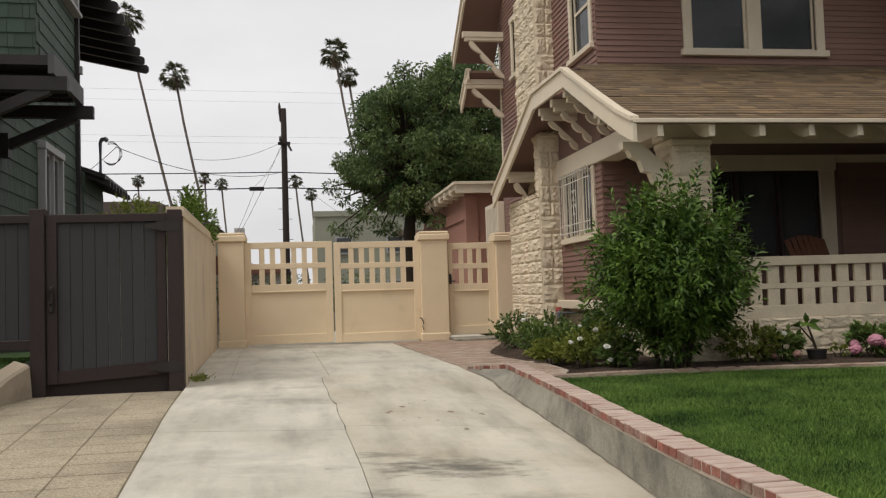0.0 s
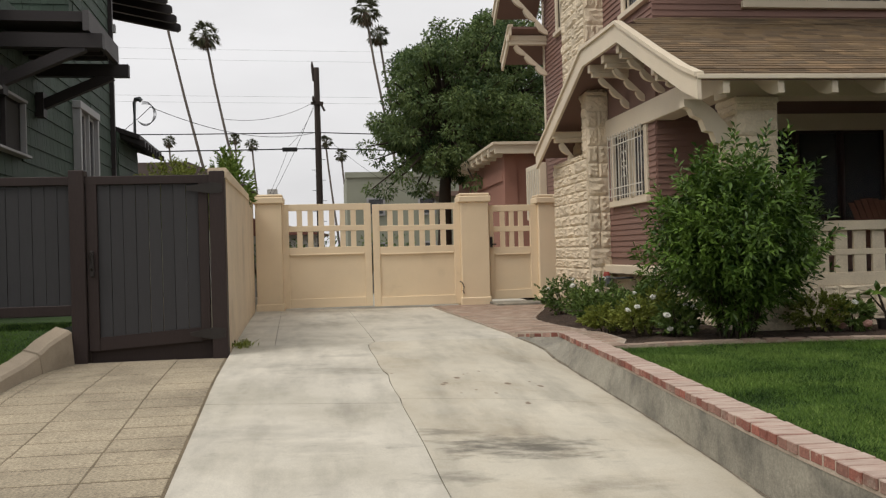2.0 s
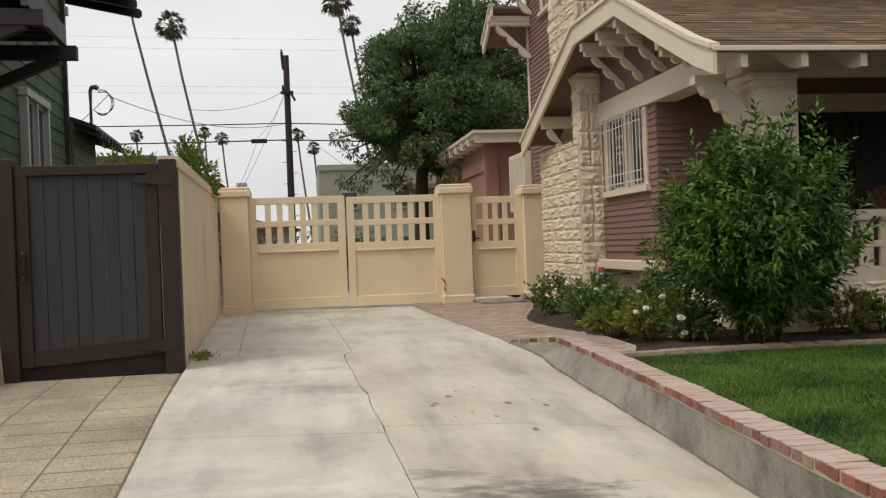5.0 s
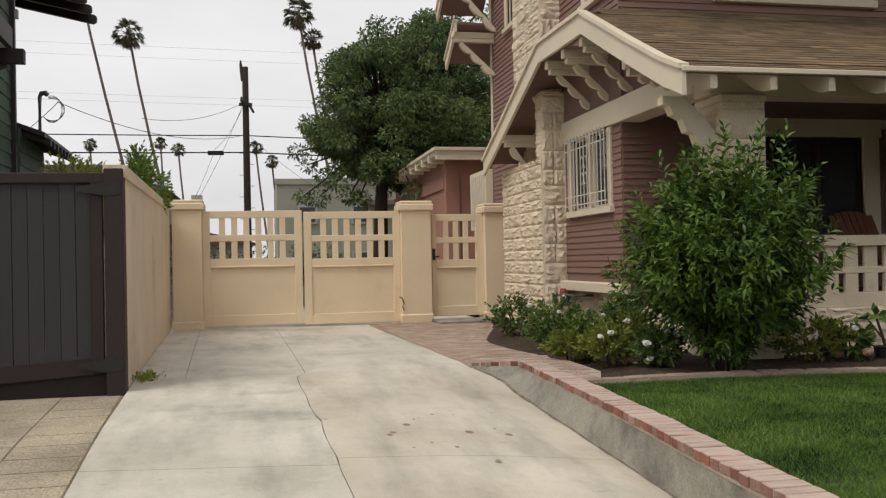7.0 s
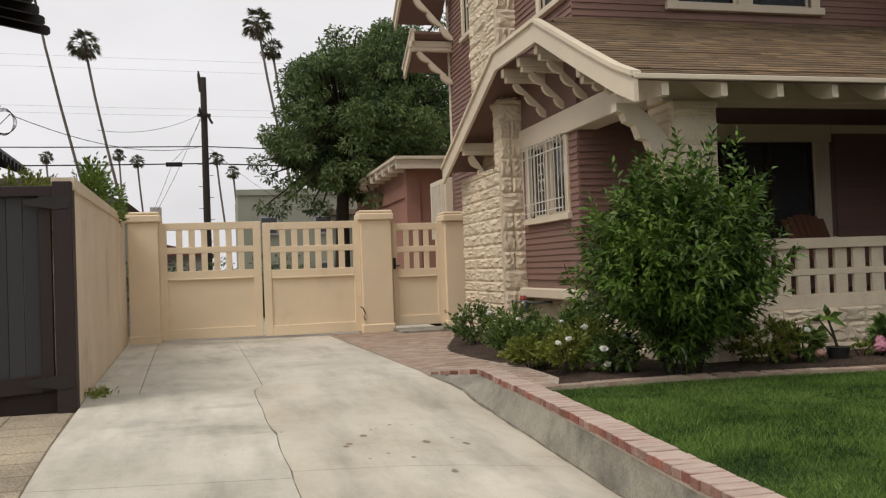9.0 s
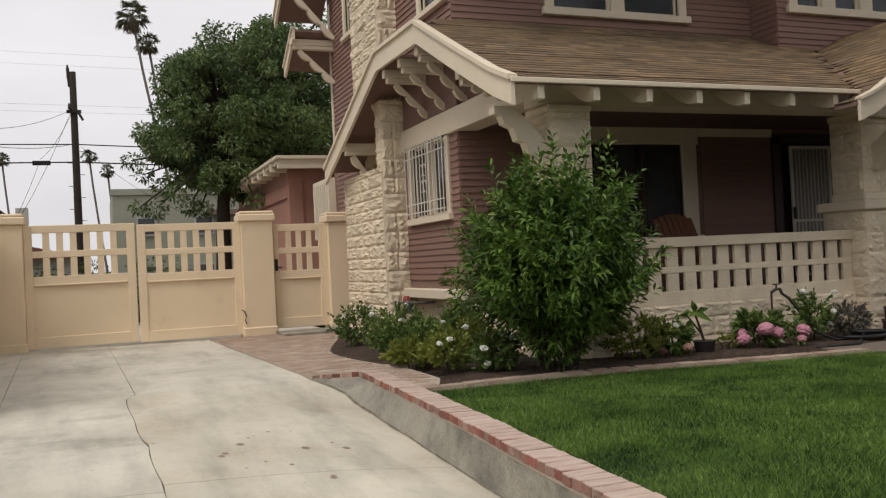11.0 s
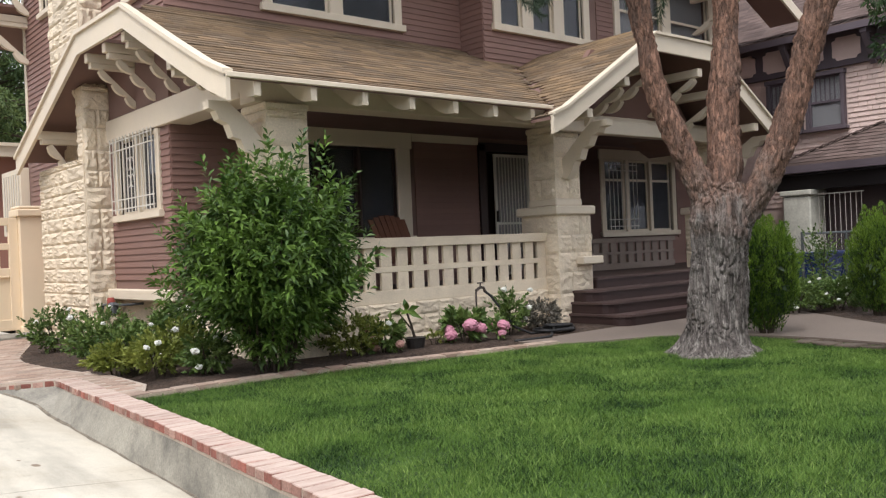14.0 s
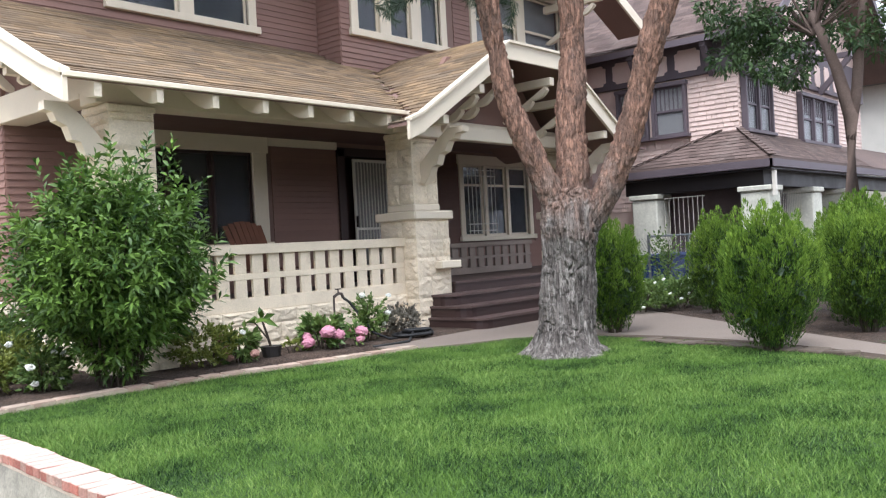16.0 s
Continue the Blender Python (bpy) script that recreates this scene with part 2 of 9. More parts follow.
for (ox, oy), rad, tone, fr in (((1.12, 6.18), 0.62, 0.36, 7.0), ((0.66, 6.62), 0.26, 0.58, 8.0), ((0.58, 5.5), 0.30, 0.60, 7.0), ((1.5, 5.3), 0.35, 0.72, 6.0), ((-0.12, 9.15), 0.55, 0.78, 5.0), ((-0.7, 9.6), 0.40, 0.82, 5.0), ((-0.5, 6.65), 0.65, 0.82, 4.0), ((-0.18, 6.2), 0.55, 0.82, 5.0), ((0.05, 10.3), 0.35, 0.80, 6.0), ((1.0, 13.3), 0.4, 0.84, 5.0)):
    dist = nd.new("ShaderNodeVectorMath")
    dist.operation = "DISTANCE"
    flat_ = nd.new("ShaderNodeVectorMath")
    flat_.operation = "MULTIPLY"
    flat_.inputs[1].default_value = (0.6, 1.25, 0)
    dist.inputs[1].default_value = (ox * 0.6, oy * 1.25, 0)
    ln.new(geo.outputs["Position"], flat_.inputs[0])
    ln.new(flat_.outputs[0], dist.inputs[0])
    blot = nd.new("ShaderNodeTexNoise")
    blot.inputs["Scale"].default_value, blot.inputs["Detail"].default_value, blot.inputs["Roughness"].default_value = fr * 0.8, 7, 0.68
    ln.new(flat_.outputs[0], blot.inputs["Vector"])
    near_ = nd.new("ShaderNodeMapRange")
    near_.inputs["From Min"].default_value, near_.inputs["From Max"].default_value = rad, 0.0
    near_.inputs["To Max"].default_value = 0.42
    ln.new(dist.outputs["Value"], near_.inputs["Value"])
    summ = nd.new("ShaderNodeMath")
    ln.new(near_.outputs[0], summ.inputs[0])
    ln.new(blot.outputs["Fac"], summ.inputs[1])
    edge = nd.new("ShaderNodeMapRange")
    edge.inputs["From Min"].default_value, edge.inputs["From Max"].default_value = 0.64, 0.90
    edge.inputs["To Min"].default_value, edge.inputs["To Max"].default_value = 1.0, tone
    ln.new(summ.outputs[0], edge.inputs["Value"])
    mark = nd.new("ShaderNodeVectorMath")
    mark.operation = "MULTIPLY"
    ln.new(src, mark.inputs[0])
    ln.new(edge.outputs[0], mark.inputs[1])
    src = mark.outputs[0]
spots = nd.new("ShaderNodeTexVoronoi")
spots.inputs["Scale"].default_value = 6.5
spots_map = nd.new("ShaderNodeMapping")
spots_map.inputs["Scale"].default_value = (1.0, 0.75, 0)
ln.new(geo.outputs["Position"], spots_map.inputs["Vector"])
ln.new(spots_map.outputs[0], spots.inputs["Vector"])
sep_ = nd.new("ShaderNodeSeparateColor")
ln.new(spots.outputs["Color"], sep_.inputs[0])
size = nd.new("ShaderNodeMapRange")
size.inputs["From Min"].default_value, size.inputs["From Max"].default_value = 0.15, 1.0
size.inputs["To Min"].default_value, size.inputs["To Max"].default_value = 0.0, 0.27
ln.new(sep_.outputs[0], size.inputs["Value"])
area = nd.new("ShaderNodeVectorMath")
area.operation = "DISTANCE"
area.inputs[1].default_value = (1.15, 8.3, 0.2)
ln.new(geo.outputs["Position"], area.inputs[0])
inside_ = nd.new("ShaderNodeMapRange")
inside_.inputs["From Min"].default_value, inside_.inputs["From Max"].default_value = 1.3, 0.6
ln.new(area.outputs["Value"], inside_.inputs["Value"])
reach = nd.new("ShaderNodeMath")
reach.operation = "MULTIPLY"
ln.new(size.outputs[0], reach.inputs[0])
ln.new(inside_.outputs[0], reach.inputs[1])
gap_ = nd.new("ShaderNodeMath")
gap_.operation = "SUBTRACT"
ln.new(reach.outputs[0], gap_.inputs[0])
ln.new(spots.outputs["Distance"], gap_.inputs[1])
dot = nd.new("ShaderNodeMapRange")
dot.inputs["From Min"].default_value, dot.inputs["From Max"].default_value = -0.03, 0.04
ln.new(gap_.outputs[0], dot.inputs["Value"])
rust = nd.new("ShaderNodeMix")
rust.data_type = "RGBA"
rust.inputs["B"].default_value = (0.22, 0.17, 0.12, 1)
ln.new(dot.outputs[0], rust.inputs["Factor"])
ln.new(src, rust.inputs["A"])
ln.new(rust.outputs["Result"], bs.inputs["Base Color"])
CONCRETE_OLD = CONCRETE.copy()
CONCRETE_OLD.name = "yellowed_concrete"
for node in CONCRETE_OLD.node_tree.nodes:
    if node.bl_idname == "ShaderNodeMix" and abs(node.inputs["A"].default_value[0] - 0.575) < 0.001:
        node.inputs["A"].default_value, node.inputs["B"].default_value = (0.545, 0.505, 0.41, 1), (0.27, 0.225, 0.155, 1)
LIT_GUTTER = mat("lit_gutter_grey", (0.085, 0.08, 0.082), 0.6, 0.08, 1, 60, 0.06, 0.1)
OLDCONC = mat("old_brown_concrete", (0.30, 0.265, 0.21), 0.92, 0.14, 0.9, 70, 0.30, 0.6, 0.008, stain=(0.17, 0.145, 0.11), stain_scale=1.0, stain_at=(0.52, 0.72))
CEMENT = mat("grey_cement_coat", (0.288, 0.270, 0.220), 0.9, 0.25, 1.6, 50, 0.2, 0.5, 0.008, stain=(0.15, 0.142, 0.12), stain_scale=2.6, stain_at=(0.46, 0.68))
KERB = mat("tan_concrete_kerb", (0.40, 0.33, 0.245), 0.9, 0.12, 2, 90, 0.15, 0.4, 0.004, stain=(0.27, 0.22, 0.16), stain_scale=1.5)
BRICK = mat("weathered_red_brick", (0.25, 0.094, 0.070), 0.9, 0.18, 6, 70, 0.25, 0.6, 0.008, pieces=0.28, second=(0.31, 0.195, 0.155), stain=(0.46, 0.35, 0.28), stain_scale=7, stain_at=(0.55, 0.70))
nd, ln = BRICK.node_tree.nodes, BRICK.node_tree.links
bs = nd["Principled BSDF"]
src = bs.inputs["Base Color"].links[0].from_socket
geo = nd.new("ShaderNodeNewGeometry")
facing = nd.new("ShaderNodeSeparateXYZ")
ln.new(geo.outputs["True Normal"], facing.inputs[0])
scuff = nd.new("ShaderNodeTexNoise")
scuff.inputs["Scale"].default_value, scuff.inputs["Detail"].default_value = 1, 6
wipe = nd.new("ShaderNodeMapping")
wipe.inputs["Scale"].default_value = (6, 26, 14)
ln.new(geo.outputs["Position"], wipe.inputs["Vector"])
ln.new(wipe.outputs[0], scuff.inputs["Vector"])
bare = nd.new("ShaderNodeObjectInfo")
sum_ = nd.new("ShaderNodeMath")
sum_.operation = "MULTIPLY_ADD"
sum_.inputs[1].default_value = 0.22
ln.new(bare.outputs["Random"], sum_.inputs[0])
ln.new(scuff.outputs["Fac"], sum_.inputs[2])
rub = nd.new("ShaderNodeMapRange")
rub.inputs["From Min"].default_value, rub.inputs["From Max"].default_value = 0.40, 0.74
rub.inputs["To Min"].default_value, rub.inputs["To Max"].default_value = 0.60, 1.0
ln.new(sum_.outputs[0], rub.inputs["Value"])
treads = nd.new("ShaderNodeMath")
treads.operation = "MULTIPLY"
treads.use_clamp = True
ln.new(facing.outputs["Z"], treads.inputs[0])
ln.new(rub.outputs[0], treads.inputs[1])
worn = nd.new("ShaderNodeMix")
worn.data_type = "RGBA"
worn.inputs["B"].default_value = (0.49, 0.392, 0.325, 1)
ln.new(treads.outputs[0], worn.inputs["Factor"])
ln.new(src, worn.inputs["A"])
ln.new(worn.outputs["Result"], bs.inputs["Base Color"])
PAVER = mat("brown_brick_paver", (0.32, 0.225, 0.17), 0.9, 0.15, 3, 90, 0.2, 0.4, 0.005, pieces=0.15, second=(0.38, 0.295, 0.23), stain=(0.48, 0.40, 0.31), stain_scale=2)
BRICKJOINT = mat("brick_mortar", (0.40, 0.33, 0.265), 0.95, 0.12, 5, 80, 0.2, 0.4, 0.004)
SOIL = mat("garden_soil", (0.068, 0.046, 0.033), 0.98, 0.4, 4, 30, 0.6, 1.0, 0.05, stain=(0.13, 0.10, 0.07), stain_scale=14, stain_at=(0.58, 0.66))
TURF = mat("turf_base", (0.032, 0.060, 0.016), 0.95, 0.25, 1.2, 60, 0.4, 0.6, 0.02)
ASPHALT = mat("asphalt", (0.055, 0.055, 0.055), 0.92, 0.15, 0.5, 160, 0.35, 0.5, 0.006)
GREYGATE = mat("charcoal_stained_board", (0.044, 0.043, 0.045), 0.75, 0.06, 1.5, 40, 0.05, 0.15, 0.002, pieces=0.05, stretch=(1, 1, 0.12))
GATEFRAME = mat("dark_brown_stain", (0.034, 0.023, 0.021), 0.6, 0.12, 2, 60, 0.12, 0.25, 0.003, stretch=(1, 1, 0.2))
GREEN = mat("green_painted_shingle", (0.040, 0.062, 0.046), 0.7, 0.10, 1.0, 60, 0.12, 0.3, 0.004, pieces=0.14, stretch=(1, 1, 0.3))
GREEN_I = mat("green_painted_shingle_rest", (0.040, 0.062, 0.046), 0.7, 0.10, 1.0, 60, 0.12, 0.3, 0.004, islands=0.14, stretch=(1, 1, 0.3))
EAVEDARK = mat("near_black_brown_timber", (0.030, 0.025, 0.025), 0.55, 0.10, 2, 60, 0.1, 0.2, 0.003)
GREYTRIM = mat("pale_grey_window_trim", (0.32, 0.32, 0.32), 0.6, 0.06, 1, 80, 0.04, 0.1, 0.002)
PINKSTUCCO = mat("pink_stucco", (0.36, 0.185, 0.14), 0.9, 0.08, 0.8, 110, 0.08, 0.35, 0.005)
SAGE = mat("sage_grey_stucco", (0.27, 0.28, 0.22), 0.9, 0.08, 0.5, 60, 0.06, 0.2, 0.005)
LAV = mat("dusty_pink_shingle", (0.60, 0.465, 0.405), 0.8, 0.08, 0.9, 60, 0.10, 0.2, 0.003, islands=0.10)
LAVTRIM = mat("dark_plum_trim", (0.105, 0.085, 0.095), 0.6, 0.1, 1.2, 60, 0.06, 0.1, 0.003)
LAVPANEL = mat("pale_pink_plaster", (0.62, 0.48, 0.425), 0.85, 0.08, 1, 60, 0.06, 0.2, 0.003)
DKSHINGLE = mat("brown_asphalt_shingle", (0.13, 0.093, 0.080), 0.95, 0.15, 1.0, 200, 0.3, 0.5, 0.004, islands=0.28, stain=(0.19, 0.15, 0.13), stain_scale=0.8)
WHITESTONE = mat("white_painted_pier_stone", (0.52, 0.51, 0.43), 0.85, 0.14, 3, 18, 0.12, 0.4, 0.02)
BLACK = mat("black_rubber", (0.02, 0.02, 0.02), 0.5, 0.1, 3, 80, 0.1, 0.1, 0.002)
IRON = mat("white_painted_iron", (0.62, 0.58, 0.50), 0.5, 0.05, 3, 80, 0.05, 0.05, 0.001)
DARKIRON = mat("dark_iron", (0.05, 0.045, 0.042), 0.5, 0.1, 3, 80, 0.1, 0.1, 0.002, metal=0.6)
PIPE = mat("grey_pipe", (0.11, 0.12, 0.125), 0.5, 0.15, 4, 80, 0.15, 0.1, 0.002, metal=0.5)
POLEWOOD = mat("weathered_pole_wood", (0.055, 0.042, 0.036), 0.9, 0.2, 1, 30, 0.2, 0.4, 0.01, stretch=(1, 1, 0.1))
PALMTRUNK = mat("palm_trunk", (0.13, 0.11, 0.095), 0.9, 0.2, 0.7, 10, 0.2, 0.4, 0.02)
BLUE = mat("blue_plastic", (0.014, 0.032, 0.12), 0.45, 0.08, 2, 60, 0.05, 0.05, 0.002)
REDWOOD = mat("red_stained_wood", (0.155, 0.068, 0.042), 0.6, 0.12, 3, 60, 0.12, 0.2, 0.002)
POT = mat("black_plant_pot", (0.025, 0.022, 0.02), 0.6, 0.1, 3, 60, 0.1, 0.1, 0.002)
# near-black colour that paints the shade of unlit rooms
WINDOWDARK = mat("unlit_room_paint", (0.045, 0.042, 0.040), 0.9, 0.2, 1, 20, 0.1, 0.0, 0.001)
CURTAIN = mat("pale_curtain", (0.52, 0.52, 0.52), 0.9, 0.1, 2, 60, 0.06, 0.1, 0.002)

GLASS = bpy.data.materials.new("window_glass")
GLASS.use_nodes = True
gb = GLASS.node_tree.nodes["Principled BSDF"]
gb.inputs["Base Color"].default_value = (0.065, 0.070, 0.078, 1)
gb.inputs["Roughness"].default_value, gb.inputs["Specular IOR Level"].default_value = 0.03, 0.28
GLASS.node_tree.nodes["Principled BSDF"].inputs["Alpha"].default_value = 0.75

GLASS_THIN = GLASS.copy()
GLASS_THIN.name = "clear_window_glass"
GLASS_THIN.node_tree.nodes["Principled BSDF"].inputs["Alpha"].default_value = 0.25

LEAF_BUSH = leaf_mat("bush_leaf", (0.010, 0.036, 0.008), (0.148, 0.246, 0.040), 0.12, 0.45, 0.3)
LEAF_ROSE = leaf_mat("rose_leaf", (0.045, 0.095, 0.022), (0.185, 0.26, 0.065), 0.15)
LEAF_YEL = leaf_mat("yellow_green_leaf", (0.09, 0.13, 0.022), (0.30, 0.33, 0.07), 0.25)
LEAF_TREE = leaf_mat("tree_leaf", (0.034, 0.074, 0.030), (0.200, 0.268, 0.088), 0.28, 0.55, 0.3, 0.9, 0.55, -0.15)
# dark sprays carry the shade between plumes in their colour; tips are paler growth
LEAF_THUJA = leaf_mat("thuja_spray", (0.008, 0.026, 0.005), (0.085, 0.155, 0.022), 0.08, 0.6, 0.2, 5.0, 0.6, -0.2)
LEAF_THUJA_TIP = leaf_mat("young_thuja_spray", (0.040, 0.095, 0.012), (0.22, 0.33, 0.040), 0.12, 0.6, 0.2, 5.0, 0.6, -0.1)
LEAF_PALM = leaf_mat("palm_leaf", (0.045, 0.055, 0.03), (0.11, 0.115, 0.06), 0.15)
LEAF_STREET = leaf_mat("street_tree_leaf", (0.022, 0.050, 0.020), (0.090, 0.145, 0.045), 0.2)
GRASS = leaf_mat("grass_blade", (0.006, 0.027, 0.008), (0.122, 0.214, 0.039), 0.18, 0.6, 0.14, 2.0, 1.35, -0.52)
GRASS_TIP = leaf_mat("pale_grass_blade", (0.10, 0.20, 0.035), (0.25, 0.345, 0.085), 0.2, 0.55, 0.2, 2.0)
PETAL_W = leaf_mat("white_petal", (0.75, 0.75, 0.66), (0.85, 0.85, 0.8), 0.2)
PETAL_P = leaf_mat("pink_petal", (0.52, 0.16, 0.25), (0.70, 0.38, 0.45), 0.2)
PETAL_F = leaf_mat("faded_pink_petal", (0.40, 0.20, 0.17), (0.50, 0.30, 0.24), 0.2)
SUCC = leaf_mat("grey_succulent", (0.14, 0.13, 0.11), (0.22, 0.20, 0.15), 0.1)
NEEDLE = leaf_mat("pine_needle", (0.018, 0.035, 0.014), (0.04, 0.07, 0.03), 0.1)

# ---- ground ----
SLOPE = [(-14, -0.55), (-6, -0.40), (-3, -0.28), (0, -0.11), (2, -0.01), (5, 0.10), (7.5, 0.215), (8.8, 0.285), (11.4, 0.345), (14, 0.34), (19, 0.30), (26, 0.30)]
LAWN_Z = 0.355


def drive_z(x, y):
    """Height of the driveway: it climbs from the street and falls a little to the right near it."""
    dip = interp(y, [(5, -0.01), (5.8, 0.01), (6.3, 0.03), (7, 0.042), (7.5, 0.06), (8, 0.08), (8.45, 0.118), (9.2, 0.15), (9.85, 0.172), (10.5, 0.167), (11.1, 0.10), (11.42, 0.03), (11.6, 0)]) * max(0.0, min(1.0, (x - 1.1) / 1.35)) ** 1.6
    return interp(y, SLOPE) - 0.042 * x * max(0.0, min(1.0, (11.0 - y) / 3.0)) - 0.012 * x * max(0.0, min(1.0, (y - 10) / 6)) - dip


def left_edge(y):
    return -1.19 - 0.047 * (y - 7.35)


def sheet(xs, ys, height, name, material, label, category, kind="structure", thick=0.0, smooth=True):
    verts = [(x(y) if callable(x) else x, y, 0) for y in ys for x in xs]
    verts = [(x, y, height(x, y)) for x, y, _ in verts]
    n = len(xs)
    faces = [(j * n + i, j * n + i + 1, (j + 1) * n + i + 1, (j + 1) * n + i) for j in range(len(ys) - 1) for i in range(n - 1)]
    me = arrays(name, verts, faces, material, smooth)
    ob = put(name, me, Matrix())
    return tagged(ob, label, category, "", kind)


def ground_z(x, y):
    """The broad ground under all, a little below every paved or planted surface."""
    base = interp(y, SLOPE) - 0.30
    return base if y < 14 else base - min(1.0, (y - 14) / 30) * 0.2


GX = [-2500, -300, -80, -30, -12, -5, -2, 0, 2, 4, 7, 11, 16, 30, 80, 300, 2500]
GY = [-2500, -300, -80, -30, -14, -10, -6, -3, 0, 2, 5, 7.5, 9, 11.4, 14, 19, 26, 40, 80, 300, 2500]
sheet(GX, GY, ground_z, "ground", mat("dry_ground", (0.20, 0.17, 0.12), 0.95, 0.2, 0.3, 20, 0.2, 0.4, 0.02), "bare pale earth under the lots", "ground")

# street behind the start of the walk
# unseen wall added to block low sky from the porch and windows
bm = bmesh.new()
box(bm, -60, 60, -24.4, -24, -0.7, 7.5)
lone("backdrop", bm, mat("dark_backdrop_wall", (0.055, 0.06, 0.045), 0.95, 0.4, 0.4, 3, 0.4, 0.2), "plain dark wall added unseen across the street", "backdrop", kind="structure")
bm = bmesh.new()
box(bm, -60, 60, -16, -7.0, -0.62, -0.50)
lone("road", bm, ASPHALT, "grey asphalt street in front of the lots", "road", kind="structure")
bm = bmesh.new()
box(bm, -60, 60, -6.9, -5.0, -0.60, -0.37)
lone("pavement", bm, OLDCONC, "pale concrete pavement along the street", "pavement", kind="structure")

# driveway: concrete slabs with open joints
CRACK = [(-5.0, 0.62), (4.6, 0.52), (5.4, 0.485), (6.2, 0.472), (6.98, 0.445), (7.56, 0.42), (7.75, 0.43), (8.2, 0.395), (8.6, 0.385), (8.9, 0.40), (9.05, 0.36), (9.5, 0.335), (9.95, 0.335), (10.6, 0.30), (11.16, 0.295), (11.43, 0.397), (19.0, 0.205)]
WALLX = [(-6, 2.25), (2, 2.28), (5, 2.31), (6.5, 2.41), (8.35, 2.50), (10, 2.54), (10.9, 2.50), (11.14, 2.43), (11.42, 2.262), (11.45, 2.25), (12.4, 2.20), (15.05, 2.13), (19, 2.03)]
TOPX = [(-6, 2.26), (2, 2.27), (4.7, 2.29), (5.8, 2.36), (6.7, 2.43), (7.5, 2.51), (8.5, 2.58), (9.4, 2.64), (10.3, 2.69), (11.05, 2.75), (11.14, 2.752), (11.42, 2.28), (11.45, 2.24)]
driveway = thing("driveway", (0, 5, 0.1), "pale stained concrete driveway in large slabs", "driveway", kind="structure")


def slab(y0, y1, xa, xb, steps=16, drop=0.0, material=None):
    ys = [y0 + (y1 - y0) * i / steps for i in range(steps + 1)]
    bm = bmesh.new()
    rows = []
    for y in ys:
        a, b = xa(y), xb(y)
        n = 5
        rows.append([bm.verts.new((a + (b - a) * k / n, y, drive_z(a + (b - a) * k / n, y) + drop)) for k in range(n + 1)])
    for r, s in zip(rows, rows[1:]):
        for k in range(len(r) - 1):
            bm.faces.new((r[k], r[k + 1], s[k + 1], s[k]))
    res = bmesh.ops.extrude_face_region(bm, geom=list(bm.faces))
    bmesh.ops.translate(bm, verts=[v for v in res["geom"] if isinstance(v, bmesh.types.BMVert)], vec=(0, 0, -0.12))
    part("slab", bm, material or CONCRETE, driveway)


g = 0.0035
topx = lambda y: interp(y, TOPX)
mid = lambda y: interp(y, CRACK)
wallx = lambda y: interp(y, WALLX)
third = lambda y: -0.86 - 0.0437 * (y - 11.25)
for y0, y1 in ((-5.0, 1.2), (1.2, 4.4), (4.4, 7.62), (7.62, 11.42)):
    slab(y0 + g, y1 - g, left_edge, lambda y: mid(y) - g)
for y0, y1 in ((-5.0, 1.2), (1.2, 4.5), (4.5, 7.78), (7.78, 11.42)):
    slab(y0 + g, y1 - g, lambda y: mid(y) + g, wallx, material=CONCRETE_OLD)
slab(11.42 + g, 19.0, left_edge, lambda y: third(y) - g)
slab(11.42 + g, 19.0, lambda y: third(y) + g, lambda y: mid(y) - g)
slab(11.42 + g, 19.0, lambda y: mid(y) + g, wallx)
slab(19.0, 26.0, lambda y: -1.8, lambda y: 4.6)
bm = bmesh.new()
verts = []
ys = [-5 + 0.25 * i for i in range(124)]
for y in ys:
    verts.append([bm.verts.new((x, y, drive_z(x, y) - 0.012)) for x in (left_edge(y), -0.5, 0.4, 1.3, 1.7, 2.1, wallx(y))])
for r, s in zip(verts, verts[1:]):
    for k in range(6):
        bm.faces.new((r[k], r[k + 1], s[k + 1], s[k]))
part("joint_filler", bm, mat("dirt_in_joints", (0.11, 0.095, 0.07), 0.95, 0.3, 3, 60, 0.3, 0.3), driveway, "dark dirt in the joints")

bm = bmesh.new()
rows = []
for i in range(150):
    y = 3.0 + 8.35 * i / 149
    inner_ = wallx(y) - 0.006 - 0.022 * abs(noise.noise((y * 2.3, 0, 0))) - 0.010 * abs(noise.noise((y * 19, 3, 0)))
    rows.append([bm.verts.new((x, y, drive_z(x, y) + h)) for x, h in ((inner_, 0.003), (wallx(y) + 0.012, 0.016))])
for r, s in zip(rows, rows[1:]):
    bm.faces.new((r[0], r[1], s[1], s[0]))
part("dirt_line", bm, mat("swept_dirt", (0.17, 0.145, 0.11), 0.97, 0.35, 8, 60, 0.4, 0.6, 0.01), driveway, "brown dirt swept against the wall")

# old scored driveway of the neighbour
old_drive = thing("old_driveway", (-2.3, 6, 0.1), "worn brown concrete driveway scored in a grid", "driveway", kind="structure")
tile_y = [10.72 - 0.348 * i for i in range(46)]
bm = bmesh.new()
rows = [[bm.verts.new((x, y, interp(y, SLOPE) - 0.0255)) for x in (-3.9, -2.4, left_edge(y))] for y in tile_y]
for r, s in zip(rows, rows[1:]):
    for k in range(2):
        bm.faces.new((r[k], r[k + 1], s[k + 1], s[k]))
part("joint_filler", bm, mat("scored_joint", (0.16, 0.128, 0.085), 0.95, 0.3, 3, 60, 0.3, 0.3), old_drive)
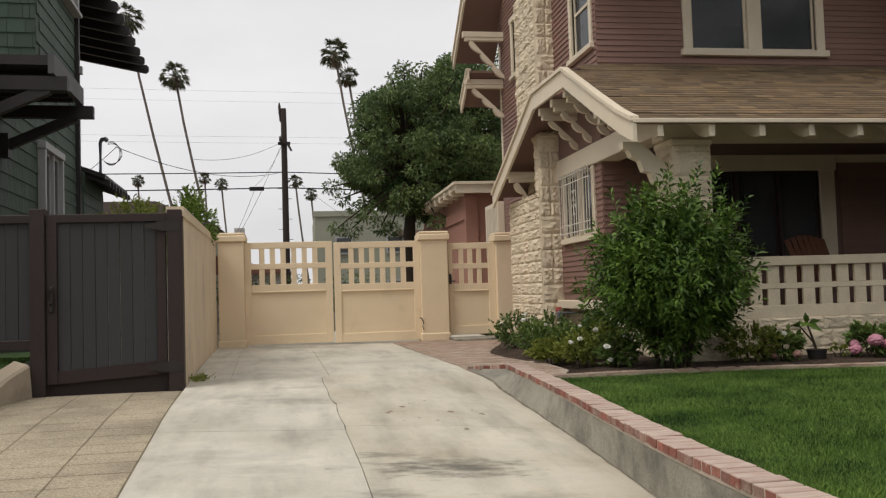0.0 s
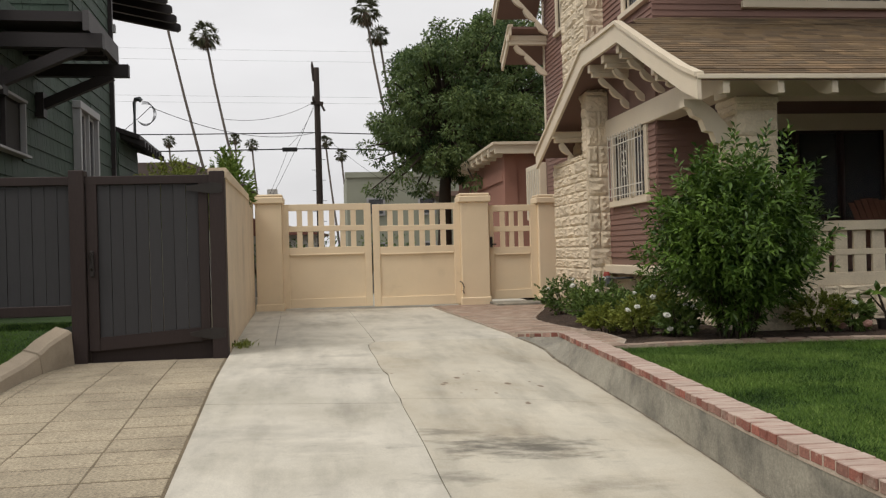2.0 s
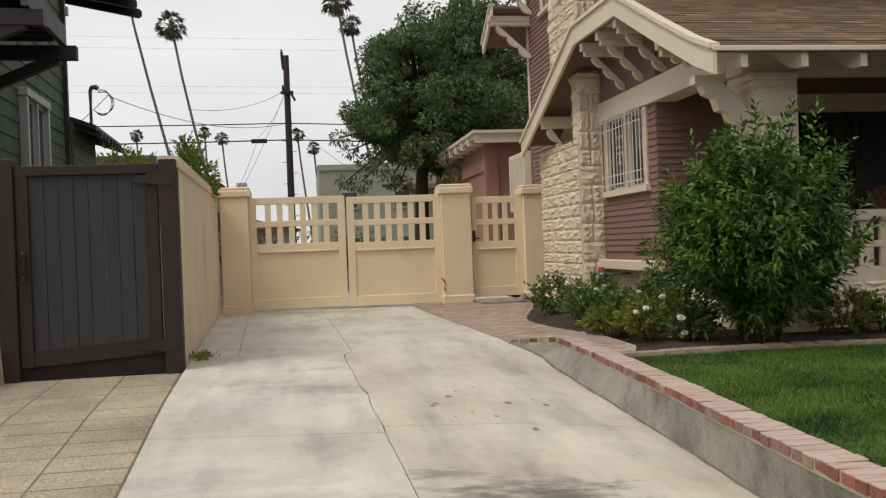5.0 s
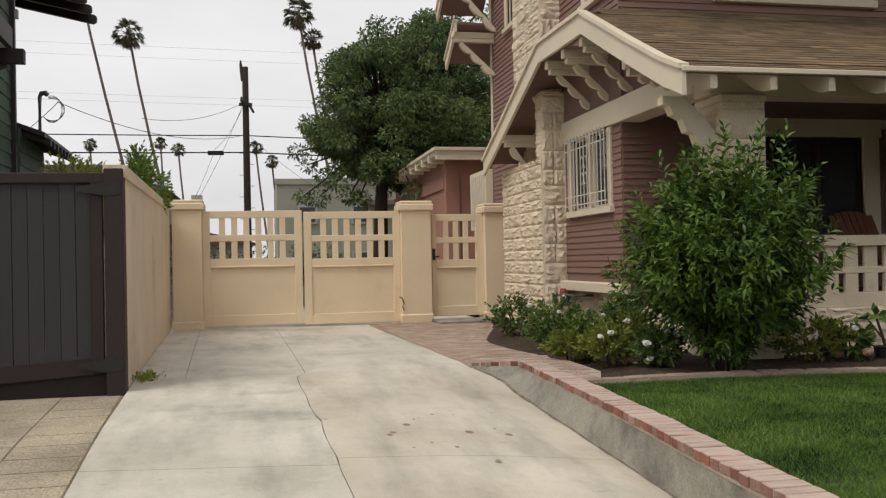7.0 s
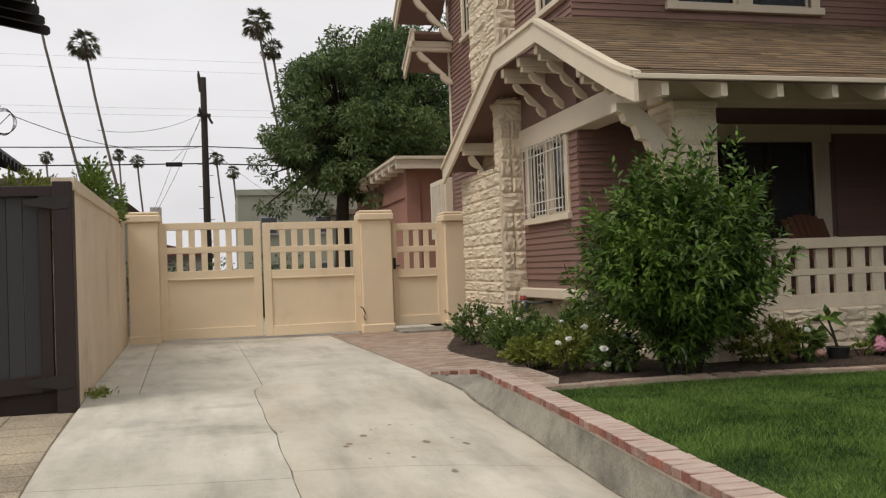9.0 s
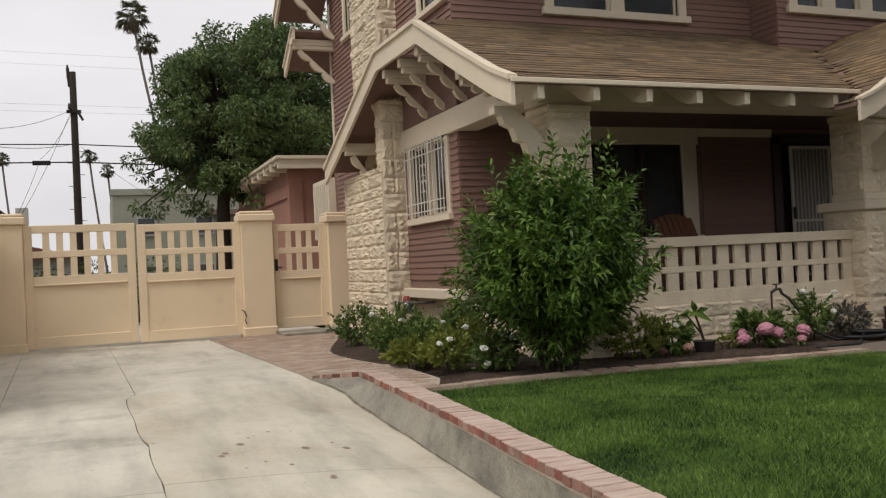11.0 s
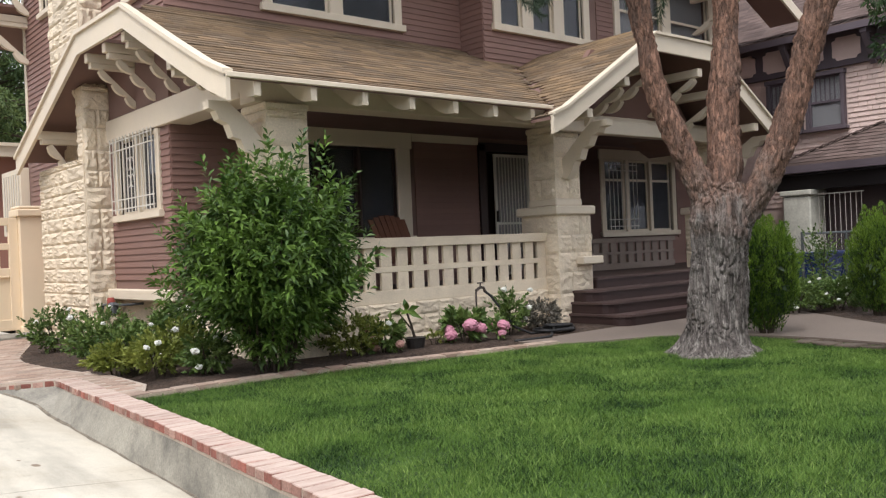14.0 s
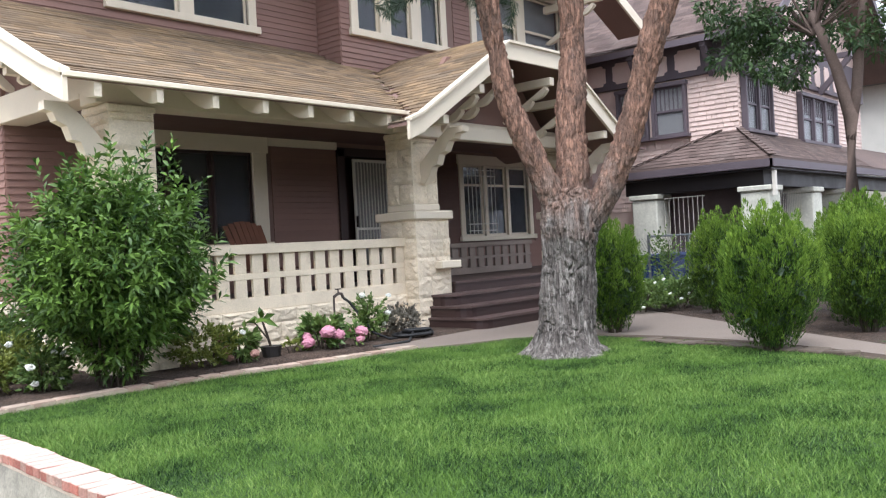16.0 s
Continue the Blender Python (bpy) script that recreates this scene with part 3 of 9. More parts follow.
OLDTILE = mat("scored_concrete_panel", (0.37, 0.315, 0.225), 0.92, 0.14, 0.9, 55, 0.42, 0.8, 0.008, pieces=0.06, stain=(0.215, 0.18, 0.13), stain_scale=1.2, stain_at=(0.46, 0.74))
R8 = random.Random(12)
for row, (y1, y0) in enumerate(zip(tile_y, tile_y[1:])):
    for k in range(5):
        e = 0.005
        a, b = (-0.05 if k == 0 else -0.59 - 0.62 * (k - 1)), -0.59 - 0.62 * k
        bm = bmesh.new()
        wob = [R8.uniform(-0.004, 0.004) for _ in range(4)]
        ey = 0.013
        q = [(left_edge(y0) + b + e + wob[0], y0 + ey + wob[1]), (left_edge(y0) + a - e, y0 + ey + wob[2]), (left_edge(y1) + a - e, y1 - ey + wob[3]), (left_edge(y1) + b + e + wob[3], y1 - ey + wob[0])]
        dz = R8.uniform(-0.001, 0.002)
        top = [bm.verts.new((x + (0.004 if i in (0, 3) else -0.004), y + (0.004 if i < 2 else -0.004), interp(y, SLOPE) - 0.022 + dz)) for i, (x, y) in enumerate(q)]
        lip = [bm.verts.new((x, y, interp(y, SLOPE) - 0.0265 + dz)) for x, y in q]
        bot = [bm.verts.new((v.co.x, v.co.y, v.co.z - 0.05)) for v in lip]
        bm.faces.new(top)
        for k2 in range(4):
            bm.faces.new((top[k2], lip[k2], lip[(k2 + 1) % 4], top[(k2 + 1) % 4]))
            bm.faces.new((lip[k2], bot[k2], bot[(k2 + 1) % 4], lip[(k2 + 1) % 4]))
        part("panel", bm, OLDTILE, old_drive)

# neighbour's raised lawn with its low kerb wall
KERBX = [(-1, -3.2), (7.0, -3.20), (8.45, -3.24), (9.6, -3.29), (10.3, -3.21), (10.65, -3.10)]
KERBZ = [(-1, -0.05), (5.0, 0.26), (7.0, 0.335), (8.45, 0.385), (9.6, 0.44), (10.1, 0.53), (10.65, 0.70)]
kerb_wall = thing("retaining_kerb", (-3.3, 9, 0.3), "cracked tan concrete kerb wall beside a raised lawn", "kerb", kind="structure")
for ya, yb, lift in ((10.655, 10.02, 0.0), (10.0, 8.60, -0.012), (8.58, 6.9, 0.004), (6.88, 4.4, -0.006), (4.38, -0.8, 0.0)):
    bm = bmesh.new()
    rows = []
    for k in range(9):
        y = ya + (yb - ya) * k / 8
        x, z = interp(y, KERBX) + 0.008 * noise.noise((y * 3, 0, 0)), interp(y, KERBZ) + lift + 0.006 * noise.noise((y * 4, 5, 0))
        rows.append([bm.verts.new(p) for p in ((x + 0.03, y, interp(y, SLOPE) - 0.1), (x, y, z - 0.03), (x - 0.03, y, z), (x - 0.17, y, z + 0.045), (x - 0.20, y, z + 0.02), (x - 0.20, y, interp(y, SLOPE) - 0.1))])
    for r, s in zip(rows, rows[1:]):
        for k in range(6):
            bm.faces.new((r[k], r[(k + 1) % 6], s[(k + 1) % 6], s[k]))
    bm.faces.new(rows[0])
    bm.faces.new(rows[-1][::-1])
    part("kerb_length", bm, KERB, kerb_wall)
NLAWN = [(-4, -0.2), (5.0, 0.27), (7.0, 0.345), (8.45, 0.40), (9.6, 0.46), (10.1, 0.55), (10.7, 0.70), (13, 0.72)]
sheet([-14, -9, -5, lambda y: interp(y, KERBX) - 0.18], [-4, 0, 4, 7, 8.4, 9.6, 10.1, 10.7, 13], lambda x, y: interp(y, NLAWN), "neighbour_lawn", TURF, "short green lawn above the kerb wall", "lawn")

# planting bed, front lawn, brick apron
CURB = [(2.86, 9.46), (4.4, 9.47), (5.4, 9.30), (6.7, 9.05), (7.87, 8.90)]


sheet([lambda y: topx(y) + 0.15, 4, 5, 6, 7, 8, 9, 10], [-4, 0, 2, 3, 4, 5, 6, 7, 8, 9, 9.6],
      lambda x, y: LAWN_Z - 0.012 + 0.012 * math.sin(x * 1.7) * math.sin(y * 1.3) - max(0, (2 - y)) * 0.05, "lawn", TURF, "mown green front lawn behind a brick-topped wall", "lawn")
def apron_right(y):
    return interp(y, [(9.5, 3.04), (10.0, 3.25), (11.7, 3.28), (12.6, 3.18), (13.5, 3.10), (14.2, 3.16), (15.0, 3.40), (16.25, 3.82), (18.1, 4.4), (19, 4.9)])


PATH_MID = [(-4, 7.3), (1.5, 7.6), (3.2, 8.2), (4.4, 8.85), (5.5, 9.30), (6.6, 9.50), (7.6, 9.55), (9.0, 11.5), (10, 12)]
sheet([lambda y: interp(y, PATH_MID), lambda y: interp(y, PATH_MID) + 1.5, 14, 16, 19, 24, 40], [-4, 0, 2, 3, 4, 5, 6, 7, 8, 9, 10, 13], lambda x, y: LAWN_Z - 0.006 + 0.03 * noise.noise((x * 2, y * 2, 3)) * (1 if x > 12.9 else 0) - max(0, (2 - y)) * 0.05, "side_bed_soil", SOIL, "bare dark soil under the shrubs past the path", "soil")
sheet([lambda y: apron_right(y) - 0.03, lambda y: apron_right(y) + 0.5, 4.5, 5.5, 6.5, 7.5, 8.5, 10, 14], [9.0, 9.4, 9.62, 10, 10.6, 11.2, 11.7, 12.2, 12.6, 13, 13.5, 14.2, 15, 15.6, 16.25, 17, 18], lambda x, y: LAWN_Z + (0.03 * noise.noise((x * 3, y * 3, 0)) + 0.03 if y > 9.5 and x > apron_right(y) + 0.1 and y < 17 else -0.03), "flower_bed_soil", SOIL, "dark bare soil of the flower bed along the house", "soil")

# pale kerb between bed and lawn
bm = bmesh.new()
for (xa, ya), (xb, yb) in zip(CURB, CURB[1:]):
    prism(bm, [(xa, ya, 0.2), (xb, yb, 0.2), (xb, yb + 0.14, 0.2), (xa, ya + 0.14, 0.2)], (0, 0, 0.188))
bed_kerb = lone("bed_kerb", bm, KERB, "narrow kerb of worn tan bricks between lawn and flower bed", "kerb", kind="structure")

# grey retaining wall beside the driveway, with a brick coping
bm = bmesh.new()
WALLTOP = [(-6, 0.02), (0, 0.26), (3, 0.335), (6, 0.350), (9, 0.352), (11.5, 0.345)]
wy = [-6 + 0.5 * i for i in range(34)] + [11.0, 11.14, 11.28, 11.42, 11.45]
rows = []
for y in wy:
    x, zt = wallx(y), interp(y, WALLTOP) - 0.005
    xt = topx(y)
    rows.append([bm.verts.new(p) for p in ((x - 0.01, y, drive_z(x, y) - 0.1), (x, y, drive_z(x, y)), (xt, y, zt), (xt + 0.2, y, zt), (xt + 0.2, y, zt - 0.6))])
for r, s in zip(rows, rows[1:]):
    for k in range(4):
        bm.faces.new((r[k], r[k + 1], s[k + 1], s[k]))
bm.faces.new(rows[-1])
bm.faces.new(rows[0][::-1])
retaining_wall = tagged(part("retaining_wall", bm, CEMENT), "low grey cement wall with a brick coping beside the driveway", "wall", "", "structure")

# concrete walk from the porch steps to the street
bm = bmesh.new()
near = [(7.75, 8.93), (9.1, 8.35), (9.72, 7.6), (9.75, 6.6), (9.55, 5.5), (9.10, 4.4), (8.45, 3.2), (7.85, 1.5), (7.5, -4)]
far = [(7.8, 9.9), (13.9, 9.9), (13.2, 8.9), (12.3, 7.7), (11.25, 6.37), (10.4, 5.2), (9.6, 4.15), (8.9, 2.2), (8.6, -4)]
a = [bm.verts.new((x, y, LAWN_Z + 0.012 - max(0, 2 - y) * 0.05)) for x, y in near]
b = [bm.verts.new((x, y, LAWN_Z + 0.012 - max(0, 2 - y) * 0.05)) for x, y in far]
for k in range(len(a) - 1):
    bm.faces.new((a[k], a[k + 1], b[k + 1], b[k]))
res = bmesh.ops.extrude_face_region(bm, geom=list(bm.faces))
bmesh.ops.translate(bm, verts=[v for v in res["geom"] if isinstance(v, bmesh.types.BMVert)], vec=(0, 0, -0.1))
lone("garden_path", bm, mat("pinkish_path_concrete", (0.185, 0.149, 0.120), 0.9, 0.12, 0.8, 90, 0.15, 0.3, 0.004, stain=(0.16, 0.13, 0.11), stain_scale=0.8), "smooth pinkish concrete path to the porch steps", "path", kind="structure")
bm = bmesh.new()
for k in range(9):
    x, y = 8.9 + 0.05 * k, 4.35 + 0.28 * k
    box(bm, -0.11, 0.11, -0.13, 0.13, 0, 0.05, 0.012, pose(x + 0.02 + RNG.uniform(-.02, .02), y, LAWN_Z - 0.022, RNG.uniform(-5, 5), RNG.uniform(-5, 5), -20 + RNG.uniform(-8, 8)))
lone("path_edging", bm, mat("brown_edging_stone", (0.10, 0.078, 0.058), 0.9, 0.2, 4, 60, 0.2, 0.4), "row of brown stones edging the path", "edging", kind="stuff")

# ---- cream wall and gates at the end of the driveway ----
GY0 = 19.0
bm = bmesh.new()
wp = [(-1.36, 10.72), (-1.75, 19.1)]
n = Vector((wp[1][1] - wp[0][1], -(wp[1][0] - wp[0][0]), 0)).normalized() * -0.16
prism(bm, [(wp[0][0], wp[0][1], 0.1), (wp[1][0], wp[1][1], 0.1), (wp[1][0], wp[1][1], 2.66), (wp[0][0], wp[0][1], 2.50)], n)
side_wall = tagged(part("wall_west", bm, STUCCO), "cream stucco garden wall beside the driveway", "wall", "", "structure")
bm = bmesh.new()
prism(bm, [(wp[0][0] + 0.025, wp[0][1] - 0.0, 2.42), (wp[1][0] + 0.025, wp[1][1] - 0.3, 2.58), (wp[1][0] + 0.025, wp[1][1] - 0.3, 2.70), (wp[0][0] + 0.025, wp[0][1], 2.54)], n * 1.3)
part("coping", bm, STUCCO, side_wall)


def gate_post(x0, x1, top):
    post = thing("gate_post", ((x0 + x1) / 2, GY0 + 0.25, 0.28), "square cream painted gate post with a flat cap", "gate post", "gate posts")
    bm = bmesh.new()
    box(bm, x0, x1, GY0, GY0 + 0.5, 0.2, top - 0.2, 0.012)
    part("shaft", bm, CREAM, post)
    bm = bmesh.new()
    box(bm, x0 - 0.025, x1 + 0.025, GY0 - 0.025, GY0 + 0.525, 0.2, 0.47, 0.02)
    part("plinth", bm, CREAM, post)
    bm = bmesh.new()
    box(bm, x0 - 0.05, x1 + 0.05, GY0 - 0.05, GY0 + 0.55, top - 0.20, top - 0.06, 0.02)
    box(bm, x0 - 0.025, x1 + 0.025, GY0 - 0.025, GY0 + 0.525, top - 0.06, top, 0.02)
    part("cap", bm, CREAM, post)


gate_post(-1.70, -1.15, 2.80)
gate_post(2.71, 3.33, 2.75)
gate_post(4.45, 4.98, 2.69)


def gate(name, x0, x1, top, base, nslot, label, left=0.13, right=0.13):
    """A gate leaf: frame, a band of two rows of openings, and a recessed lower panel."""
    leaf = thing(name, ((x0 + x1) / 2, GY0 + 0.2, base), label, "gate", "driveway gate leaves" if name == "driveway_gate" else "")
    ya, yb = GY0 + 0.14, GY0 + 0.24
    grid0, grid1 = top - 0.93, top - 0.14
    for n_, a, b in (("stile", x0, x0 + left), ("stile", x1 - right, x1)):
        bm = bmesh.new()
        box(bm, a, b, ya, yb, base + 0.04, top, 0.008)
        part(n_, bm, CREAM, leaf)
    for n_, a, b in (("top_rail", top - 0.14, top), ("middle_rail", grid0 - 0.16, grid0), ("bottom_rail", base + 0.04, base + 0.24), ("grid_rail", grid0 + 0.34, grid0 + 0.46)):
        bm = bmesh.new()
        box(bm, x0 + left, x1 - right, ya + 0.004, yb - 0.004, a, b, 0.006)
        part(n_, bm, CREAM, leaf)
    bm = bmesh.new()
    box(bm, x0 + left, x1 - right, ya + 0.035, yb - 0.02, base + 0.24, grid0 - 0.16)
    part("panel", bm, CREAM, leaf)
    bm = bmesh.new()
    box(bm, x0 + left + 0.02, x1 - right - 0.02, ya - 0.012, ya + 0.01, grid0 - 0.175, grid0 - 0.145, 0.006)
    part("panel_moulding", bm, CREAM, leaf)
    w = (x1 - right - x0 - left) / nslot
    for k in range(1, nslot):
        x = x0 + left + k * w
        bm = bmesh.new()
        box(bm, x - w * 0.25, x + w * 0.25, ya + 0.012, yb - 0.012, grid0, grid1, 0.004)
        part("slat", bm, CREAM, leaf)
    return leaf


gate("driveway_gate", -1.15, 0.755, 2.585, 0.31, 7, "cream painted driveway gate leaf with square openings", 0.14, 0.15)
gate("driveway_gate", 0.79, 2.71, 2.555, 0.29, 7, "cream painted driveway gate leaf with square openings", 0.15, 0.14)
side_gate = gate("garden_gate", 3.36, 4.45, 2.48, 0.36, 4, "narrow cream painted garden gate with square openings", 0.10, 0.16)
bm = bmesh.new()
box(bm, 3.37, 3.42, GY0 + 0.09, GY0 + 0.14, 1.55, 1.78, 0.006)
box(bm, 3.39, 3.50, GY0 + 0.05, GY0 + 0.09, 1.60, 1.63, 0.004)
part("latch", bm, DARKIRON, side_gate, "dark iron latch")
bm = bmesh.new()
tube(bm, [(2.66, GY0 + 0.02, 0.82), (2.70, GY0 - 0.02, 0.80), (2.74, GY0 - 0.03, 0.70), (2.71, GY0 - 0.03, 0.62), (2.74, GY0 - 0.03, 0.55)], 0.012, 6)
lone("gate_bolt", bm, DARKIRON, "bent iron bolt on the gate post", "bolt")
bm = bmesh.new()
box(bm, 3.3, 4.9, 18.1, 19.0, 0.1, 0.36, 0.01)
lone("garden_gate_step", bm, CEMENT, "grey concrete step below the garden gate", "step", kind="structure")

# ---- charcoal timber gate of the neighbour ----
GZ = 0.32
bm = bmesh.new()
box(bm, -1.53, -1.355, 10.66, 10.84, GZ - 0.1, 2.50, 0.008)
timber_gate = thing("timber_gate", (-2.3, 10.75, GZ), "closed charcoal board gate in a dark brown frame", "gate")
tagged(part("post", bm, GATEFRAME, timber_gate))
bm = bmesh.new()
box(bm, -3.10, -2.93, 10.66, 10.84, GZ - 0.1, 2.53, 0.008)
part("post", bm, GATEFRAME, timber_gate)
bm = bmesh.new()
prism(bm, [(-2.90, 10.70, GZ + 0.12), (-1.56, 10.70, GZ + 0.20), (-1.56, 10.70, GZ + 0.36), (-2.90, 10.70, GZ + 0.27)], (0, 0.05, 0))
part("bottom_rail", bm, GATEFRAME, timber_gate)
# added dark board that stands in for the shade under the gate
bm = bmesh.new()
box(bm, -2.92, -1.54, 10.765, 10.79, GZ - 0.08, GZ + 0.22, 0.004)
part("kick_board", bm, GATEFRAME, timber_gate)
bm = bmesh.new()
box(bm, -2.93, -1.53, 10.69, 10.75, 2.36, 2.46, 0.006)
part("top_rail", bm, GATEFRAME, timber_gate)
bm = bmesh.new()
box(bm, -2.92, -2.80, 10.69, 10.75, GZ + 0.12, 2.37, 0.006)
part("stile", bm, GATEFRAME, timber_gate)
bm = bmesh.new()
box(bm, -1.66, -1.55, 10.69, 10.75, GZ + 0.2, 2.37, 0.006)
part("stile", bm, GATEFRAME, timber_gate)
nb = 8
for k in range(nb):
    a = -2.80 + k * (1.14 / nb)
    gap = (0.003, 0.006, 0.002, 0.005, 0.008, 0.004, 0.003, 0.006)[k]
    bm = bmesh.new()
    box(bm, a + gap / 2, a + 1.14 / nb - gap / 2, 10.72 + 0.004 * (k % 2), 10.745 + 0.004 * (k % 2), GZ + 0.18, 2.37, 0.004)
    part("board", bm, GREYGATE, timber_gate)
bm = bmesh.new()
box(bm, -2.88, -2.84, 10.655, 10.69, 1.30, 1.60, 0.008)
tube(bm, [(-2.86, 10.66, 1.56), (-2.86, 10.60, 1.55), (-2.86, 10.60, 1.40), (-2.86, 10.66, 1.38)], 0.012, 6)
part("handle", bm, DARKIRON, timber_gate, "dark iron thumb latch")
for z in (2.30, 0.60):
    bm = bmesh.new()
    prism(bm, [(-1.38, 10.655, z - 0.05), (-1.50, 10.655, z - 0.07), (-1.78, 10.655, z - 0.02), (-1.78, 10.655, z + 0.02), (-1.50, 10.655, z + 0.07), (-1.38, 10.655, z + 0.05)], (0, 0.012, 0))
    part("hinge", bm, DARKIRON, timber_gate, "dark iron strap hinge")
fence = thing("timber_fence", (-4.4, 10.75, 0.8), "charcoal board fence in a dark brown frame", "fence")
for n_, a, b in (("top_rail", 2.36, 2.46), ("bottom_rail", 0.86, 0.98)):
    bm = bmesh.new()
    box(bm, -6.2, -3.10, 10.69, 10.76, a, b, 0.006)
    part(n_, bm, GATEFRAME, fence)
for k in range(22):
    a = -6.2 + k * 0.1409
    bm = bmesh.new()
    box(bm, a + 0.003, a + 0.138, 10.72 + 0.004 * (k % 2), 10.745 + 0.004 * (k % 2), 0.95, 2.38)
    part("board", bm, GREYGATE, fence)
bm = bmesh.new()
box(bm, -6.2, -6.05, 10.66, 10.84, 0.4, 2.53)
part("post", bm, GATEFRAME, fence)

# ---- the brown house ----
WX, WY = 4.92, 13.15                       # west wall, front wall
FLOOR = 1.02
house = thing("craftsman_house", (9, 14, 0.3), "two-storey rosy brown timber house with cream stone piers", "house")


def wall_box(name, x0, x1, y0, y1, z0, z1, material, label=""):
    bm = bmesh.new()
    box(bm, x0, x1, y0, y1, z0, z1)
    return part(name, bm, material, house, label)


def cut_wall(name, axis, plane, thick, a0, a1, z0, z1, holes, material=BROWN):
    """A wall at axis = plane with rectangular holes (a0, a1, z0, z1), one closed mesh."""
    bm = bmesh.new()
    xs = sorted({a0, a1, *[v for h in holes for v in h[:2]]})
    zs = sorted({z0, z1, *[v for h in holes for v in h[2:]]})
    for i, (p, q) in enumerate(zip(xs, xs[1:])):
        for j, (r, s) in enumerate(zip(zs, zs[1:])):
            cx, cz = (p + q) / 2, (r + s) / 2
            if any(h[0] < cx < h[1] and h[2] < cz < h[3] for h in holes):
                continue
            pts = [(p, r), (q, r), (q, s), (p, s)]
            pts = [(plane, u, v) if axis == "x" else (u, plane, v) for u, v in pts]
            bm.faces.new([bm.verts.new(c) for c in pts])
    bmesh.ops.remove_doubles(bm, verts=bm.verts, dist=1e-4)
    res = bmesh.ops.extrude_face_region(bm, geom=list(bm.faces))
    bmesh.ops.translate(bm, verts=[v for v in res["geom"] if isinstance(v, bmesh.types.BMVert)], vec=(thick, 0, 0) if axis == "x" else (0, thick, 0))
    return part(name, bm, material, house)


BOARD = 0.095


def boards(wall, axis, plane, a0, a1, z0, z1, holes, material=SIDING, step=BOARD, out=-1):
    """Lapped siding boards, each a wedge that stands proud at its foot."""
    z = z0
    while z < z1 - 0.02:
        h = min(step, z1 - z)
        spans = [(a0, a1)]
        for h0, h1, hz0, hz1 in holes:
            if hz0 < z + h - 0.01 and hz1 > z + 0.01:
                spans = [s for p, q in spans for s in ((p, min(q, h0)), (max(p, h1), q)) if s[1] - s[0] > 0.03]
        for p, q in spans:
            bm = bmesh.new()
            if axis == "x":
                prism(bm, [(plane, p, z), (plane + out * 0.022, p, z), (plane + out * 0.006, p, z + h), (plane, p, z + h)], (0, q - p, 0))
            else:
                prism(bm, [(p, plane, z), (p, plane + out * 0.022, z), (p, plane + out * 0.006, z + h), (p, plane, z + h)], (q - p, 0, 0))
            part("siding_board", bm, material, wall)
        z += step


def window(axis, plane, a0, a1, z0, z1, lights=1, trim=0.12, sill=0.08, head=0.14, rail=None, parent=None, frame_mat=None, depth=0.10, behind=WINDOWDARK, out=-1, mull=0.1, back=0.62, pane=None, sash_mat=None):
    """A framed window in a wall at axis = plane; lights: panes side by side; rail: height of the meeting rail, as a share."""
    frame_mat = frame_mat or TRIM
    w = None
    bm = bmesh.new()

    def b(p, q, r, s, d0, d1, bev=0.006):
        lo, hi = sorted((plane + out * d0, plane + out * d1))
        if axis == "x":
            box(bm, lo, hi, p, q, r, s, bev)
        else:
            box(bm, p, q, lo, hi, r, s, bev)

    def done(name, material=frame_mat, label=""):
        nonlocal bm
        part(name, bm, material, w, label)
        bm = bmesh.new()

    b(a0 - trim, a0, z0, z1, -depth, 0.045)
    w = part("window", bm, frame_mat, parent or house)
    bm = bmesh.new()
    b(a1, a1 + trim, z0, z1, -depth, 0.045)
    done("casing")
    b(a0 - trim - 0.03, a1 + trim + 0.03, z1, z1 + head, -depth, 0.06)
    done("head")
    b(a0 - trim - 0.05, a1 + trim + 0.05, z0 - sill, z0, -depth, 0.09)
    done("sill")
    step = (a1 - a0 - mull * (lights - 1)) / lights
    for k in range(lights):
        p = a0 + k * (step + mull)
        q = p + step
        if k:
            b(p - mull, p, z0, z1, -depth, 0.03)
            done("mullion", sash_mat or frame_mat)
        f = 0.045
        for s in ((p, p + f, z0, z1), (q - f, q, z0, z1), (p + f, q - f, z0, z0 + f), (p + f, q - f, z1 - f, z1)):
            b(*s, -0.07, -0.03, 0)
        if rail:
            zr = z0 + (z1 - z0) * rail
            b(p + f, q - f, zr - 0.025, zr + 0.025, -0.075, -0.025, 0)
        done("sash", sash_mat or frame_mat)
        b(p + f, q - f, z0 + f, z1 - f, -0.055, -0.05, 0)
        done("pane", pane or GLASS)
    # by default a dark sheet, its colour standing in for the unlit room
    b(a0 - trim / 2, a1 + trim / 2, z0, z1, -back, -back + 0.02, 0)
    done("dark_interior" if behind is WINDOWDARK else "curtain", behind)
    return w


# west wall, lower and upper
west_low = [(13.60, 15.06, 2.28, 3.42)]
west_up = [(13.42, 14.36, 5.42, 6.95), (17.75, 18.6, 6.2, 7.4)]
w_low = cut_wall("wall_west_lower", "x", WX, 0.2, 13.15, 19.85, 1.0, 5.0, west_low)
boards(w_low, "x", WX, 13.15, 15.72, 1.30, 3.40, [(13.46, 15.2, 2.2, 3.56)])
w_up = cut_wall("wall_west_upper", "x", WX, 0.2, 13.15, 19.85, 5.0, 8.6, west_up)
boards(w_up, "x", WX, 13.15, 15.75, 5.0, 7.4, [(13.30, 14.48, 5.34, 7.1)])
